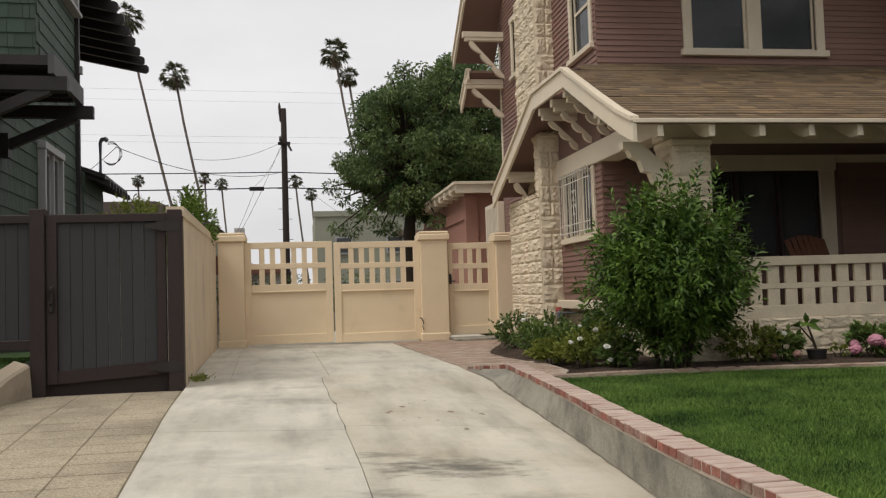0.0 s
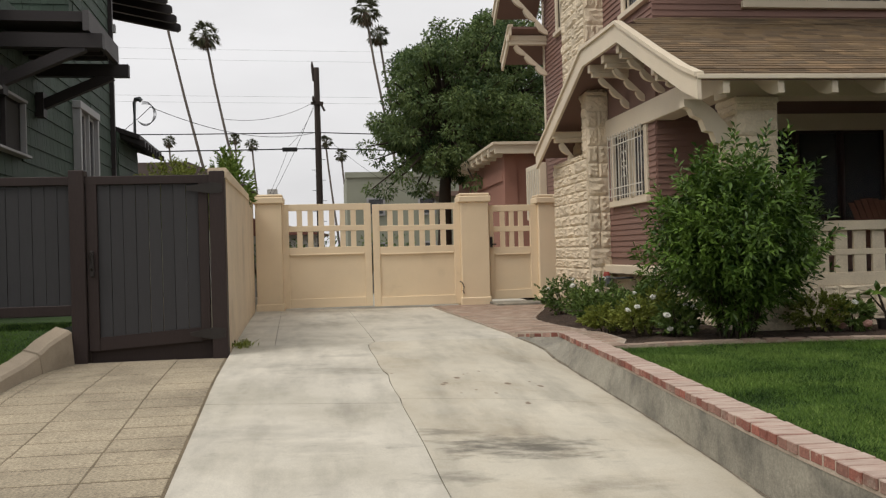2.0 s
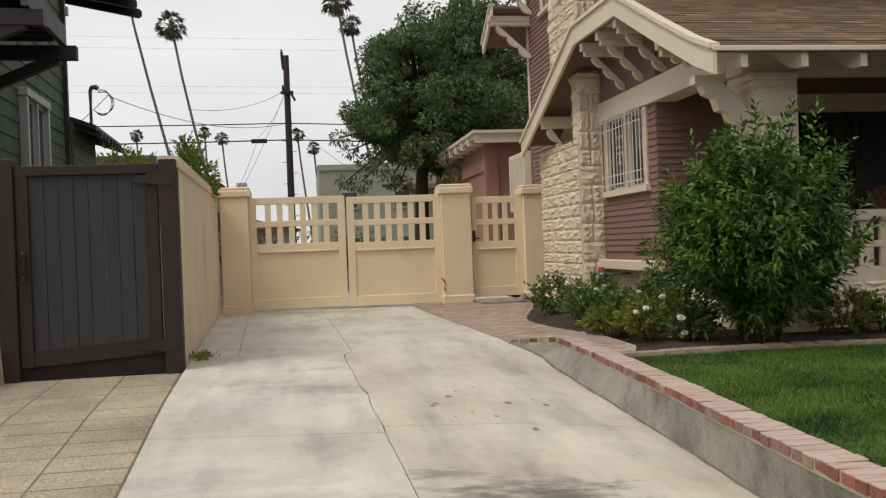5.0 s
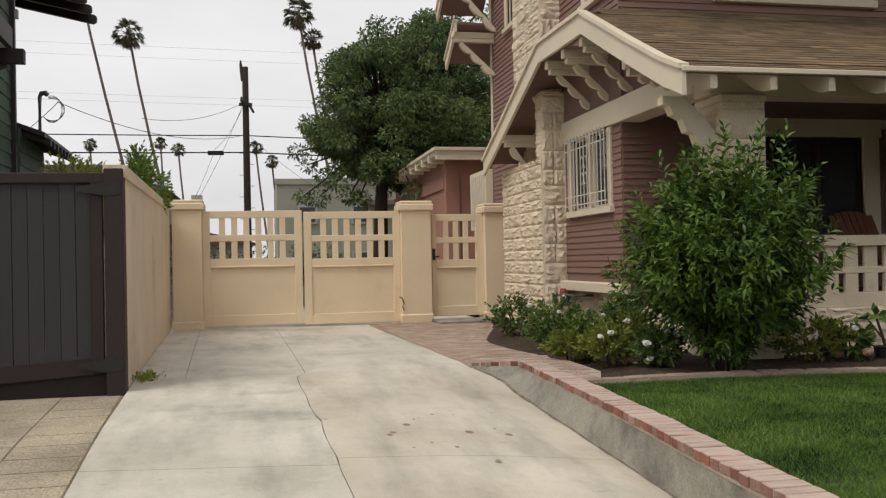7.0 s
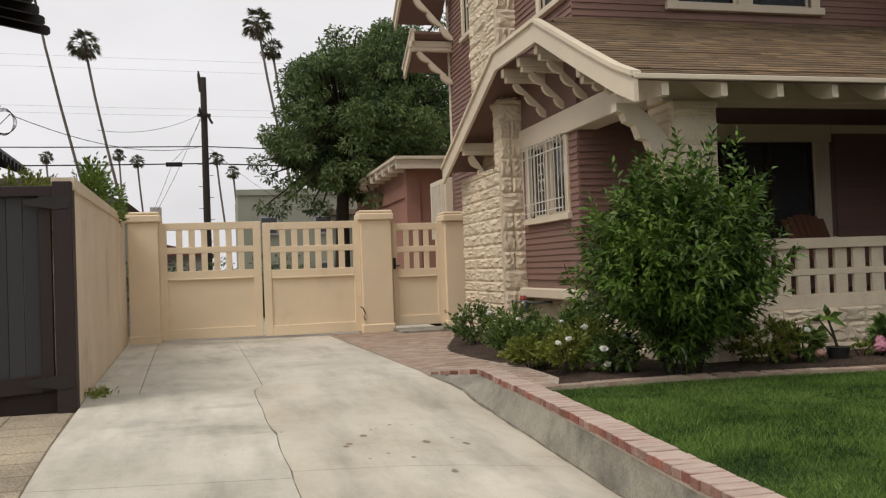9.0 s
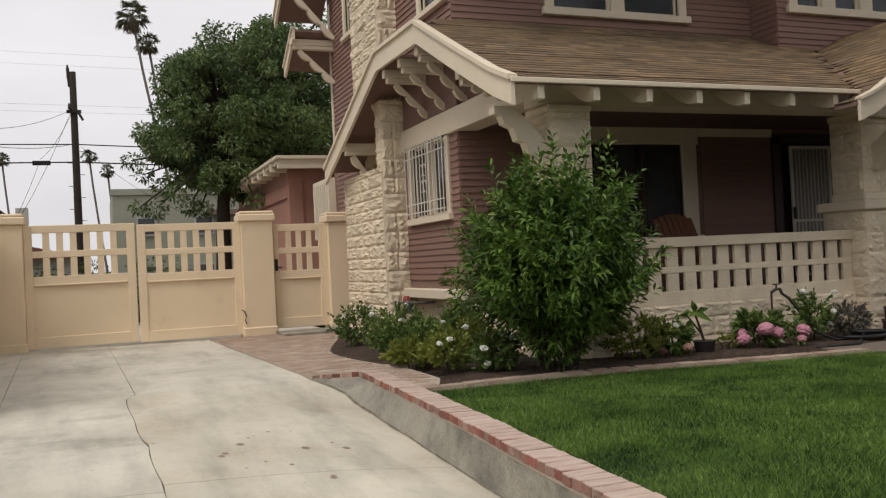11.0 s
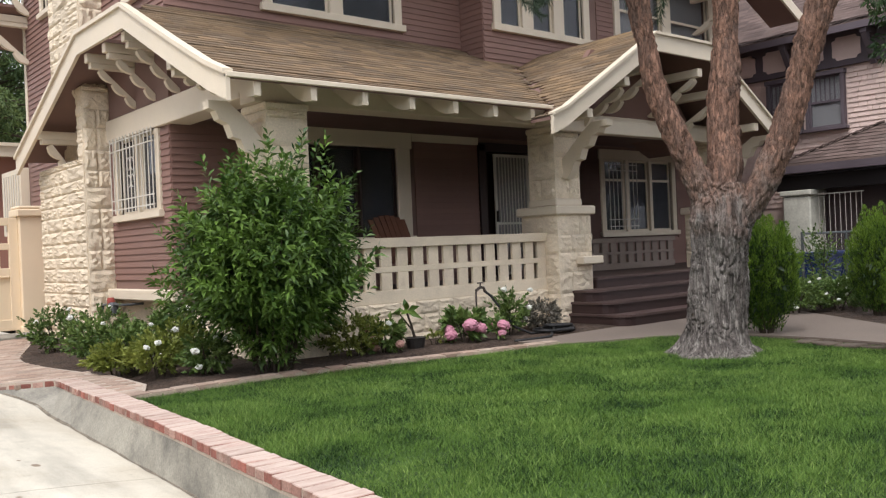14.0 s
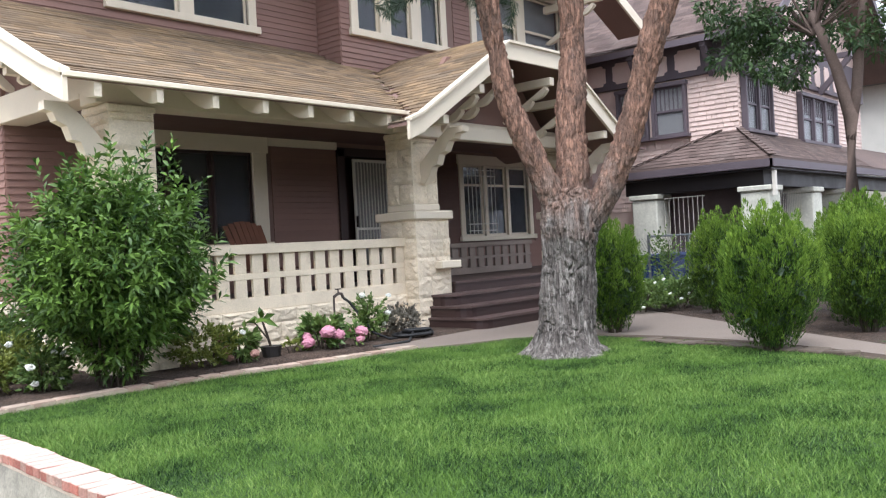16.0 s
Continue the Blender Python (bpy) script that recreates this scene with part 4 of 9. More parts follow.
boards(w_low, "x", WX, 17.3, 19.8, 1.3, 4.2, [])
boards(w_up, "x", WX, 17.3, 19.8, 4.2, 8.2, [(17.6, 18.75, 6.1, 7.55)])
window("x", WX, 13.60, 15.06, 2.28, 3.42, 2, 0.13, 0.10, 0.02)
window("x", WX, 13.42, 14.36, 5.42, 6.95, 1, 0.12, 0.09, 0.12, rail=0.5)
window("x", WX, 17.75, 18.6, 6.2, 7.4, 1, 0.12, 0.09, 0.12, rail=0.5)
# sill board below the siding and stone footing
bm = bmesh.new()
box(bm, WX - 0.14, WX + 0.02, 13.0, 15.74, 1.01, 1.165, 0.015)
part("water_table", bm, TRIM, house)

# front wall behind the porch
front_holes = [(6.5, 8.74, 1.80, 3.24), (10.72, 12.0, FLOOR, 3.26), (14.02, 16.3, 1.75, 3.24)]
w_front = cut_wall("wall_front", "y", WY, 0.2, WX + 0.2, 18.0, FLOOR, 5.0, front_holes)
boards(w_front, "y", WY, WX, 14.0, FLOOR, 3.45, [(6.3, 9.12, 1.6, 3.6), (10.55, 12.15, FLOOR, 3.45)])
boards(w_front, "y", WY, 13.2, 18.0, FLOOR, 3.45, [(13.85, 16.5, 1.6, 3.45)])
window("y", WY, 6.5, 8.74, 1.80, 3.24, 3, 0.27, 0.1, 0.34, mull=0.035, sash_mat=DARKBROWN)
bm = bmesh.new()
box(bm, 9.06, 10.56, WY - 0.045, WY, 3.37, 3.58, 0.006)
part("frieze_board", bm, TRIM, house)
window("y", WY, 14.02, 16.3, 1.75, 3.24, 3, 0.14, 0.1, 0.2, rail=0.72)
# front door: dark frame, pale security screen in front
bm = bmesh.new()
box(bm, 10.55, 10.72, WY - 0.06, WY + 0.1, FLOOR, 3.40, 0.006)
box(bm, 12.0, 12.15, WY - 0.06, WY + 0.1, FLOOR, 3.40, 0.006)
box(bm, 10.55, 12.15, WY - 0.06, WY + 0.1, 3.26, 3.42, 0.006)
part("door_frame", bm, DARKBROWN, house)
bm = bmesh.new()
box(bm, 10.72, 12.0, WY + 0.12, WY + 0.16, FLOOR, 3.26)
door = part("door", bm, DARKBROWN, house, "dark brown front door")
bm = bmesh.new()
dz0, dz1, dx0, dx1 = FLOOR + 0.02, 3.22, 10.88, 11.76
for a, b, c, d in ((dx0, dx0 + 0.05, dz0, dz1), (dx1 - 0.05, dx1, dz0, dz1), (dx0 + 0.05, dx1 - 0.05, dz0, dz0 + 0.05), (dx0 + 0.05, dx1 - 0.05, dz1 - 0.05, dz1), (dx0 + 0.05, dx1 - 0.05, 1.95, 1.99)):
    box(bm, a, b, WY - 0.09, WY - 0.06, c, d)
part("security_screen", bm, IRON, door, "pale painted iron security screen")
for k in range(9):
    x = dx0 + 0.05 + (k + 1) * (dx1 - dx0 - 0.1) / 10
    bm = bmesh.new()
    box(bm, x - 0.006, x + 0.006, WY - 0.084, WY - 0.066, dz0 + 0.05, dz1 - 0.05)
    part("bar", bm, IRON, door)
bm = bmesh.new()
box(bm, dx0 + 0.05, dx1 - 0.05, WY - 0.062, WY - 0.060, dz0 + 0.05, dz1 - 0.05)
part("mesh_backing", bm, mat("grey_screen_mesh", (0.24, 0.225, 0.21), 0.7, 0.05), door, "grey insect mesh")
bm = bmesh.new()
box(bm, dx0 + 0.008, dx0 + 0.045, WY - 0.13, WY - 0.09, 2.0, 2.2, 0.006)
part("lock", bm, DARKIRON, door)

# upper front wall and the bay beside it
BAYX, BAYY = 10.29, 12.57
up_holes = [(6.56, 8.82, 5.28, 6.8)]
w_upf = cut_wall("wall_front_upper", "y", WY, 0.2, WX, BAYX + 0.2, 4.9, 8.6, up_holes)
boards(w_upf, "y", WY, WX - 0.02, BAYX, 4.95, 7.6, [(6.40, 8.98, 5.16, 7.0)])
window("y", WY, 6.56, 8.82, 5.28, 6.8, 2, 0.15, 0.11, 0.14, rail=0.62, mull=0.24)
bay_holes = [(10.70, 12.88, 5.40, 6.9), (13.98, 17.1, 5.40, 6.9)]
w_bay = cut_wall("wall_bay", "y", BAYY, 0.2, BAYX, 18.0, 4.6, 8.6, bay_holes)
boards(w_bay, "y", BAYY, BAYX, 18.0, 4.6, 7.6, [(10.5, 13.28, 5.27, 7.1), (13.78, 17.3, 5.27, 7.1)])
w_bayw = cut_wall("wall_bay_side", "x", BAYX, 0.2, BAYY, WY, 4.6, 8.6, [])
boards(w_bayw, "x", BAYX, BAYY, WY, 4.6, 7.6, [])
window("y", BAYY, 10.70, 12.88, 5.40, 6.9, 3, 0.17, 0.12, 0.14, mull=0.28)
window("y", BAYY, 13.98, 17.1, 5.40, 6.9, 2, 0.17, 0.12, 0.14, rail=0.5, behind=CURTAIN, mull=0.30, back=0.16, pane=GLASS_THIN)
# gable of the upper roof over the bay
bm = bmesh.new()
for za, zb, dz, y0, w in ((8.36, 6.30, 0.0, 11.06, 0.05),):
    prism(bm, [(14.3, y0, za + dz), (18.5, y0, zb + dz), (18.62, y0, zb + dz - 0.01), (18.62, y0, zb + dz - 0.24), (18.45, y0, zb + dz - 0.22), (14.3, y0, za + dz - 0.24)], (0, w, 0))
part("upper_rake_board", bm, TRIM, house)
bm = bmesh.new()
prism(bm, [(14.3, 11.11, 8.34), (18.5, 11.11, 6.28), (18.5, 11.11, 6.20), (14.3, 11.11, 8.26)], (0, 0.75, 0))
part("upper_soffit", bm, BROWN, house)
bm = bmesh.new()
box(bm, 16.44, 16.58, 11.12, 12.56, 6.62, 6.78, 0.008)
part("outrigger", bm, TRIM, house)
BAY_BRACE = (16.46, 11.3, 6.6, 12.55, 5.95)
# floors, back and roof closing the house
wall_box("wall_back", WX, 18, 19.85, 20.05, 0.2, 8.6, BROWN)
wall_box("wall_east", 18, 18.2, 12.6, 20.05, 0.2, 8.6, BROWN)
wall_box("inner_floor", WX + 0.2, 18, 13.9, 19.85, 4.4, 4.5, DARKBROWN)
bm = bmesh.new()
box(bm, WX - 0.035, WX + 0.03, 19.80, 19.92, 3.6, 7.2, 0.006)
part("corner_board", bm, TRIM, house)
bm = bmesh.new()
prism(bm, [(4.1, 11.45, 7.30), (4.1, 18.3, 10.9), (4.1, 20.6, 9.91), (4.1, 20.6, 9.73), (4.1, 18.3, 10.7), (4.1, 11.45, 7.12)], (14.8, 0, 0))
part("main_roof", bm, DKSHINGLE, house, "main roof above the second storey")

# ---- lower roof over the porch, clipped gable to the west ----
ROOF = [(9.95, 3.46), (10.37, 3.625), (11.2, 4.03), (12.72, 4.80), (13.15, 5.02)]     # y, z of the front slope
RX = 4.20
VALLEY0, VALLEY1 = (9.12, 9.95, 3.46), (11.0, 12.57, 4.72)


def roof_sheet(name, quads, thick=0.05):
    bm = bmesh.new()
    for q in quads:
        prism(bm, [Vector(p) - Vector((0, 0, 0.007)) for p in q], (0, 0, -thick))
    bmesh.ops.remove_doubles(bm, verts=bm.verts, dist=1e-4)
    return part(name, bm, BROWN, house)


quads = []
for (ya, za), (yb, zb) in zip(ROOF, ROOF[1:]):
    xa = VALLEY0[0] + (VALLEY1[0] - VALLEY0[0]) * (ya - 9.95) / (12.57 - 9.95)
    xb = VALLEY0[0] + (VALLEY1[0] - VALLEY0[0]) * (yb - 9.95) / (12.57 - 9.95)
    if yb > 13:
        quads.append([(RX + 0.25, ya, za), (BAYX, ya, za), (BAYX, yb, zb), (WX, yb, zb)])
    else:
        quads.append([(RX, ya, za), (xa, ya, za), (xb, yb, zb), (RX, yb, zb)])
porch_roof = roof_sheet("porch_roof", quads)
roof_sheet("porch_roof_hip", [[(RX, 12.72, 4.80), (WX + 0.05, 13.15, 5.02), (WX + 0.05, 14.3, 5.02), (RX, 14.5, 4.82)]])
roof_sheet("porch_roof_rear", [[(RX, 14.5, 4.82), (WX + 0.05, 14.5, 4.84), (WX + 0.05, 17.95, 3.44), (RX, 17.95, 3.42)]])

# rake boards of the clipped gable
def rake(points, drop, name="rake_board", x0=RX - 0.03, w=0.05, flare=0.0):
    bm = bmesh.new()
    for (ya, za), (yb, zb) in zip(points, points[1:]):
        prism(bm, [(x0, ya, za + 0.02), (x0, yb, zb + 0.02), (x0, yb, zb - drop), (x0, ya, za - drop)], (w, 0, 0))
    bmesh.ops.remove_doubles(bm, verts=bm.verts, dist=1e-4)
    part(name, bm, TRIM, house)
    bm = bmesh.new()
    for (ya, za), (yb, zb) in zip(points, points[1:]):
        prism(bm, [(x0 - 0.035, ya, za + 0.055), (x0 - 0.035, yb, zb + 0.055), (x0 - 0.035, yb, zb + 0.0), (x0 - 0.035, ya, za + 0.0)], (0.12, 0, 0))
    part("rake_moulding", bm, TRIM, house)


rake([(9.93, 3.45), *ROOF[1:4], (14.5, 4.82), (17.95, 3.42)], 0.27)
# eave fascia along the front
bm = bmesh.new()
box(bm, RX - 0.03, 9.15, 9.91, 9.965, 3.42, 3.475, 0.006)
part("eave_fascia", bm, TRIM, house)
# rafter tails under the front eave
for x in (4.55, 5.24, 5.93, 6.62, 7.31, 8.00, 8.69):
    bm = bmesh.new()
    pts = [(x - 0.04, y_, z_) for y_, z_ in ((9.97, 3.42), (9.97, 3.262), (10.04, 3.258), (10.13, 3.272), (10.24, 3.31), (10.36, 3.375), (10.48, 3.455), (10.64, 3.55), (10.64, 3.68), (10.4, 3.575))]
    prism(bm, pts, (0.08, 0, 0))
    part("rafter_tail", bm, TRIM, house)
# porch beam on the columns, and the beam along the west side
bm = bmesh.new()
box(bm, WX - 0.06, 14.75, 10.62, 10.98, 3.33, 3.56, 0.01)
part("porch_beam", bm, TRIM, house)
bm = bmesh.new()
box(bm, 4.99, 9.35, 10.66, 10.70, 3.56, 3.70)
part("eave_blocking", bm, TRIM, house)
bm = bmesh.new()
box(bm, WX - 0.064, WX + 0.30, 10.985, 15.74, 3.42, 3.76, 0.01)
part("porch_beam", bm, TRIM, house)
bm = bmesh.new()
prism(bm, [(WX + 0.05, 10.8, 3.76), (WX + 0.05, 12.72, 4.70), (WX + 0.05, 14.5, 4.72), (WX + 0.05, 15.76, 4.2), (WX + 0.05, 15.76, 3.76)], (0.12, 0, 0))
part("gable_infill", bm, SIDING, house)
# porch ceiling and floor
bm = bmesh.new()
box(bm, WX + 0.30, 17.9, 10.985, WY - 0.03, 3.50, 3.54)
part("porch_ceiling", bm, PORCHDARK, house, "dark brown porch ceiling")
bm = bmesh.new()
box(bm, WX, 17.0, 10.75, WY + 0.12, 0.85, FLOOR)
part("porch_floor", bm, mat("worn_porch_boards", (0.095, 0.066, 0.056), 0.6, 0.15, 1.5, 60, 0.12, 0.2, 0.003), house, "worn grey-brown porch floor")

# scroll-cut brackets
def scroll(u0, v0, u1, v1, thick=0.105):
    """Outline of a brace from (u0, v0) down to (u1, v1): a straight back and three lobes with square notches below."""
    du, dv = u1 - u0, v1 - v0
    L = math.hypot(du, dv)
    tu, tv = du / L, dv / L
    nu, nv = (tv, -tu) if -tu < 0 else (-tv, tu)
    top = [(u0 - nu * 0.01, v0 - nv * 0.01), (u1 - nu * 0.01, v1 - nv * 0.01)]
    low = []
    for k in range(3):
        for i in range(7):
            s = (k + i / 6 * 0.86) / 3
            d = thick * (0.42 + 0.58 * math.sin(math.pi * (0.12 + 0.80 * i / 6))) * (0.92 + 0.06 * k)
            low.append((u0 + du * s + nu * d, v0 + dv * s + nv * d))
        s = (k + 0.98) / 3
        low.append((u0 + du * s + nu * thick * 0.28, v0 + dv * s + nv * thick * 0.28))
    return top + low[::-1]


def bracket(y, x_tip, x_wall, z, drop, w=0.10, thick=0.11, outrig=True):
    """An outrigger with a scalloped brace below it, both running out from the west wall."""
    bm = bmesh.new()
    if outrig:
        box(bm, x_tip, x_wall, y - w / 2 - 0.01, y + w / 2 + 0.01, z, z + 0.13, 0.008)
        part("outrigger", bm, TRIM, house)
        bm = bmesh.new()
        box(bm, x_tip + 0.05, x_wall, y - w / 2, y + w / 2, z - 0.08, z - 0.002, 0.006)
        part("corbel", bm, TRIM, house)
        bm = bmesh.new()
    prism(bm, [(px, y - w / 2 + 0.012, pz) for px, pz in scroll(x_tip + 0.20, z - 0.075, x_wall + 0.02, z - 0.075 - drop, 0.088 + 0.03 * (w > 0.11))], (0, w - 0.024, 0))
    part("brace", bm, TRIM, house)


bm = bmesh.new()
prism(bm, [(BAY_BRACE[0], py, pz) for py, pz in scroll(*BAY_BRACE[1:])], (0.1, 0, 0))
part("brace", bm, TRIM, house)
for y in (14.35, 13.62, 12.90):
    bracket(y, RX + 0.04, WX + 0.06, 4.41, 0.52)
bracket(11.55, RX + 0.06, WX + 0.0, 3.80, 0.10)
bracket(16.72, RX + 0.0, WX - 0.03, 3.62, 0.72, 0.13)
# big curved bracket under the front corner
bm = bmesh.new()
pts = [(4.30, 3.30), (4.52, 3.30), (4.68, 3.18), (4.82, 3.03), (4.93, 2.90), (5.00, 2.82), (5.00, 2.55), (4.92, 2.52), (4.85, 2.62), (4.80, 2.73), (4.72, 2.75), (4.67, 2.89), (4.58, 2.91), (4.53, 3.05), (4.42, 3.10), (4.38, 3.19), (4.30, 3.21)]
prism(bm, [(x, 10.62, z) for x, z in pts], (0, 0.14, 0))
part("corner_bracket", bm, TRIM, house)
bm = bmesh.new()
prism(bm, [(4.75, 15.72, 3.75), (4.85, 15.72, 3.75), (4.50, 15.72, 4.45), (4.40, 15.72, 4.40)], (0, 0.1, 0))
part("brace", bm, TRIM, house)

# upper gable ends towards the rear
def rear_gable(pts, brackets, x0, drop):
    rake(pts, 0.20, "upper_rake_board", x0)
    (ya, za), (yb, zb) = pts
    bm = bmesh.new()
    prism(bm, [(x0 + 0.05, ya, za - 0.05), (x0 + 0.05, yb, zb - 0.05), (x0 + 0.05, yb, zb), (x0 + 0.05, ya, za)], (4.98 - x0, 0, 0))
    part("upper_soffit", bm, BROWN, house)
    for y, z in brackets:
        bracket(y, x0 - 0.03, WX, z, drop, 0.12)


rear_gable([(19.4, 8.33), (21.05, 7.17)], [(19.52, 7.33)], 3.96, 0.88)
rear_gable([(19.5, 6.54), (20.5, 5.94)], [(19.68, 6.24)], 4.02, 0.68)

# ---- second clipped gable over the entrance steps ----
GX0, GXM, GYF = 8.67, 11.72, 9.62
CL = [(GX0, 3.27), (8.93, 3.375), (9.27, 3.585), (10.98, 4.63)]
CR = [(2 * GXM - x, z) for x, z in CL]
quads = []
ends = lambda x: max(9.99, min(BAYY, 10.0 + (x - 9.12) * 1.394))
for (xa, za), (xb, zb) in zip(CL, CL[1:]):
    quads.append([(xa, GYF, za), (xb, GYF, zb), (xb, ends(xb), zb), (xa, ends(xa), za)])
for (xa, za), (xb, zb) in zip(CR, CR[1:]):
    quads.append([(xa, GYF, za), (xb, GYF, zb), (xb, BAYY, zb), (xa, BAYY, za)])
zt = CL[-1][1]
hipz = 4.98
quads.append([(CL[-1][0], GYF, zt), (CR[-1][0], GYF, zt), (GXM + 0.05, GYF + 0.9, hipz), (GXM - 0.05, GYF + 0.9, hipz)])
quads.append([(CL[-1][0], GYF, zt), (GXM, GYF + 0.9, hipz), (GXM, BAYY, hipz), (CL[-1][0], BAYY, zt)])
quads.append([(CR[-1][0], GYF, zt), (GXM, GYF + 0.9, hipz), (GXM, BAYY, hipz), (CR[-1][0], BAYY, zt)])
entry_roof = roof_sheet("entry_roof", quads)
bm = bmesh.new()
line = CL + CR[::-1]
for (xa, za), (xb, zb) in zip(line, line[1:]):
    prism(bm, [(xa, GYF - 0.04, za + 0.02), (xb, GYF - 0.04, zb + 0.02), (xb, GYF - 0.04, zb - 0.245), (xa, GYF - 0.04, za - 0.245)], (0, 0.05, 0))
bmesh.ops.remove_doubles(bm, verts=bm.verts, dist=1e-4)
part("entry_rake_board", bm, TRIM, house)
bm = bmesh.new()
for (xa, za), (xb, zb) in zip(line, line[1:]):
    prism(bm, [(xa, GYF - 0.075, za + 0.045), (xb, GYF - 0.075, zb + 0.045), (xb, GYF - 0.075, zb + 0.005), (xa, GYF - 0.075, za + 0.005)], (0, 0.12, 0))
part("rake_moulding", bm, TRIM, house)
bm = bmesh.new()
prism(bm, [(9.9, 10.66, 3.52), (13.4, 10.66, 3.52), (12.5, 10.66, 4.6), (10.8, 10.66, 4.6)], (0, 0.1, 0))
part("entry_gable_infill", bm, SIDING, house)
bm = bmesh.new()
box(bm, 9.6, 14.75, 10.44, 10.615, 3.24, 3.46, 0.01)
part("entry_beam", bm, TRIM, house)
for x in (9.5, 10.35, 11.1, 12.22, 12.97, 13.85):
    bm = bmesh.new()
    zb = interp(min(x, 2 * GXM - x), CL) - 0.30
    zb = min(zb, 4.25)
    box(bm, x - 0.06, x + 0.06, GYF + 0.02, 10.66, zb - 0.13, zb, 0.008)
    part("outrigger", bm, TRIM, house)
    if 10 < x < 13.5:
        bm = bmesh.new()
        prism(bm, [(x - 0.045, py, pz) for py, pz in scroll(GYF + 0.14, zb - 0.14, 10.66, zb - 0.62)], (0.09, 0, 0))
        part("brace", bm, TRIM, house)
# brackets on the two entry columns
for x in (9.95, 14.3):
    bm = bmesh.new()
    pts = [(9.66, 3.30), (9.95, 3.30), (10.14, 3.18), (10.32, 3.02), (10.48, 2.88), (10.58, 2.80), (10.58, 2.55), (10.46, 2.52), (10.36, 2.64), (10.29, 2.77), (10.20, 2.79), (10.14, 2.94), (10.03, 2.97), (9.95, 3.11), (9.84, 3.14), (9.80, 3.21), (9.68, 3.22)]
    prism(bm, [(x - 0.07, y, z) for y, z in pts], (0.14, 0, 0))
    part("corner_bracket", bm, TRIM, house)

# ---- porch piers, rail, steps ----
def pier(x0, x1, y0, y1, ledges=True):
    """Core, caps and plinth of a stone pier; its stones follow further down."""
    bm = bmesh.new()
    box(bm, x0 + 0.14, x1 - 0.14, y0 + 0.14, y1 - 0.14, 2.1, 3.30)
    box(bm, x0 + 0.03, x1 - 0.03, y0 + 0.03, y1 - 0.03, 0.2, 2.0)
    p = part("porch_pier", bm, MORTAR, house, "cream painted rock-faced stone pier")
    bm = bmesh.new()
    box(bm, x0 - 0.06, x1 + 0.06, y0 - 0.06, y1 + 0.06, 1.99, 2.125, 0.02)
    part("cap", bm, TRIM, p)
    bm = bmesh.new()
    box(bm, x0 + 0.08, x1 - 0.08, y0 + 0.08, y1 - 0.08, 2.125, 2.24, 0.02)
    part("shaft_base", bm, TRIM, p)
    bm = bmesh.new()
    box(bm, x0 + 0.075, x1 - 0.075, y0 + 0.075, y1 - 0.075, 3.24, 3.33, 0.02)
    part("capital", bm, STONE, p)
    return p


PIERS = [(4.86, 5.60, 10.46, 11.20), (9.63, 10.38, 10.46, 11.20), (13.92, 14.67, 10.46, 11.20)]
piers = [pier(*p) for p in PIERS]
bm = bmesh.new()
box(bm, 10.0, 10.46, 10.30, 10.46, 1.24, 1.36, 0.015)
part("ledge", bm, TRIM, piers[1])
bm = bmesh.new()
box(bm, 10.30, 10.46, 10.5, 10.95, 1.60, 1.70, 0.015)
part("ledge", bm, TRIM, piers[1])

# pierced balustrade
def balustrade(x0, x1, y, z0, z1, n_, material, name="porch_rail", flip=False):
    rail = thing(name, ((x0 + x1) / 2, y + 0.12, z0), "cream painted masonry porch rail pierced by two rows of slots" if not flip else "shaded masonry rail pierced by slots on the porch", "porch rail")
    h = z1 - z0
    for nm, a, b, o in (("base_course", z0, z0 + 0.20 * h, 0.006), ("middle_course", z0 + 0.47 * h, z0 + 0.56 * h, 0.003), ("handrail", z1 - 0.15 * h, z1, 0.035)):
        bm = bmesh.new()
        box(bm, x0, x1, y - o, y + 0.22 + o, a, b, 0.005)
        part(nm, bm, material, rail)
    w = 0.26
    n_ = int((x1 - x0) / w + 0.5)
    for k in range(n_ + 1):
        for a, b in ((z0 + 0.20 * h, z0 + 0.47 * h), (z0 + 0.56 * h, z1 - 0.15 * h)):
            bm = bmesh.new()
            p, q = max(x0, x1 - 0.035 - k * w - 0.66 * w), x1 - 0.035 - k * w
            if q - p > 0.03:
                box(bm, p, q, y + RNG.uniform(-0.002, 0.005), y + 0.045, a, b, 0.003)
                part("block", bm, material, rail)
    return rail


RAILSTONE = mat("painted_cast_stone", (0.70, 0.60, 0.45), 0.85, 0.08, 2.5, 60, 0.10, 0.5, 0.008, pieces=0.05, stain=(0.50, 0.41, 0.30), stain_scale=3, stain_at=(0.6, 0.8))
balustrade(5.62, 9.66, 10.72, 0.90, 1.735, 15, RAILSTONE)
balustrade(10.9, 15.2, 12.35, FLOOR, 1.62, 15, mat("brown_grey_rail_paint", (0.27, 0.215, 0.18), 0.8, 0.1, 2.5, 60, 0.1, 0.4, 0.006), flip=True)
# rough stone footing wall below the rail and along the west side
bm = bmesh.new()
box(bm, 5.55, 9.66, 10.75, 11.0, 0.2, 0.90)
footing = part("footing_wall", bm, MORTAR, house)
bm = bmesh.new()
box(bm, WX + 0.05, WX + 0.25, 11.15, 14.1, 0.2, 1.0)
footing_west = part("footing_wall", bm, MORTAR, house)
bm = bmesh.new()
box(bm, WX + 0.10, WX + 0.3, 14.1, 15.8, 0.2, 1.0)
part("crawl_space", bm, MORTAR, house)

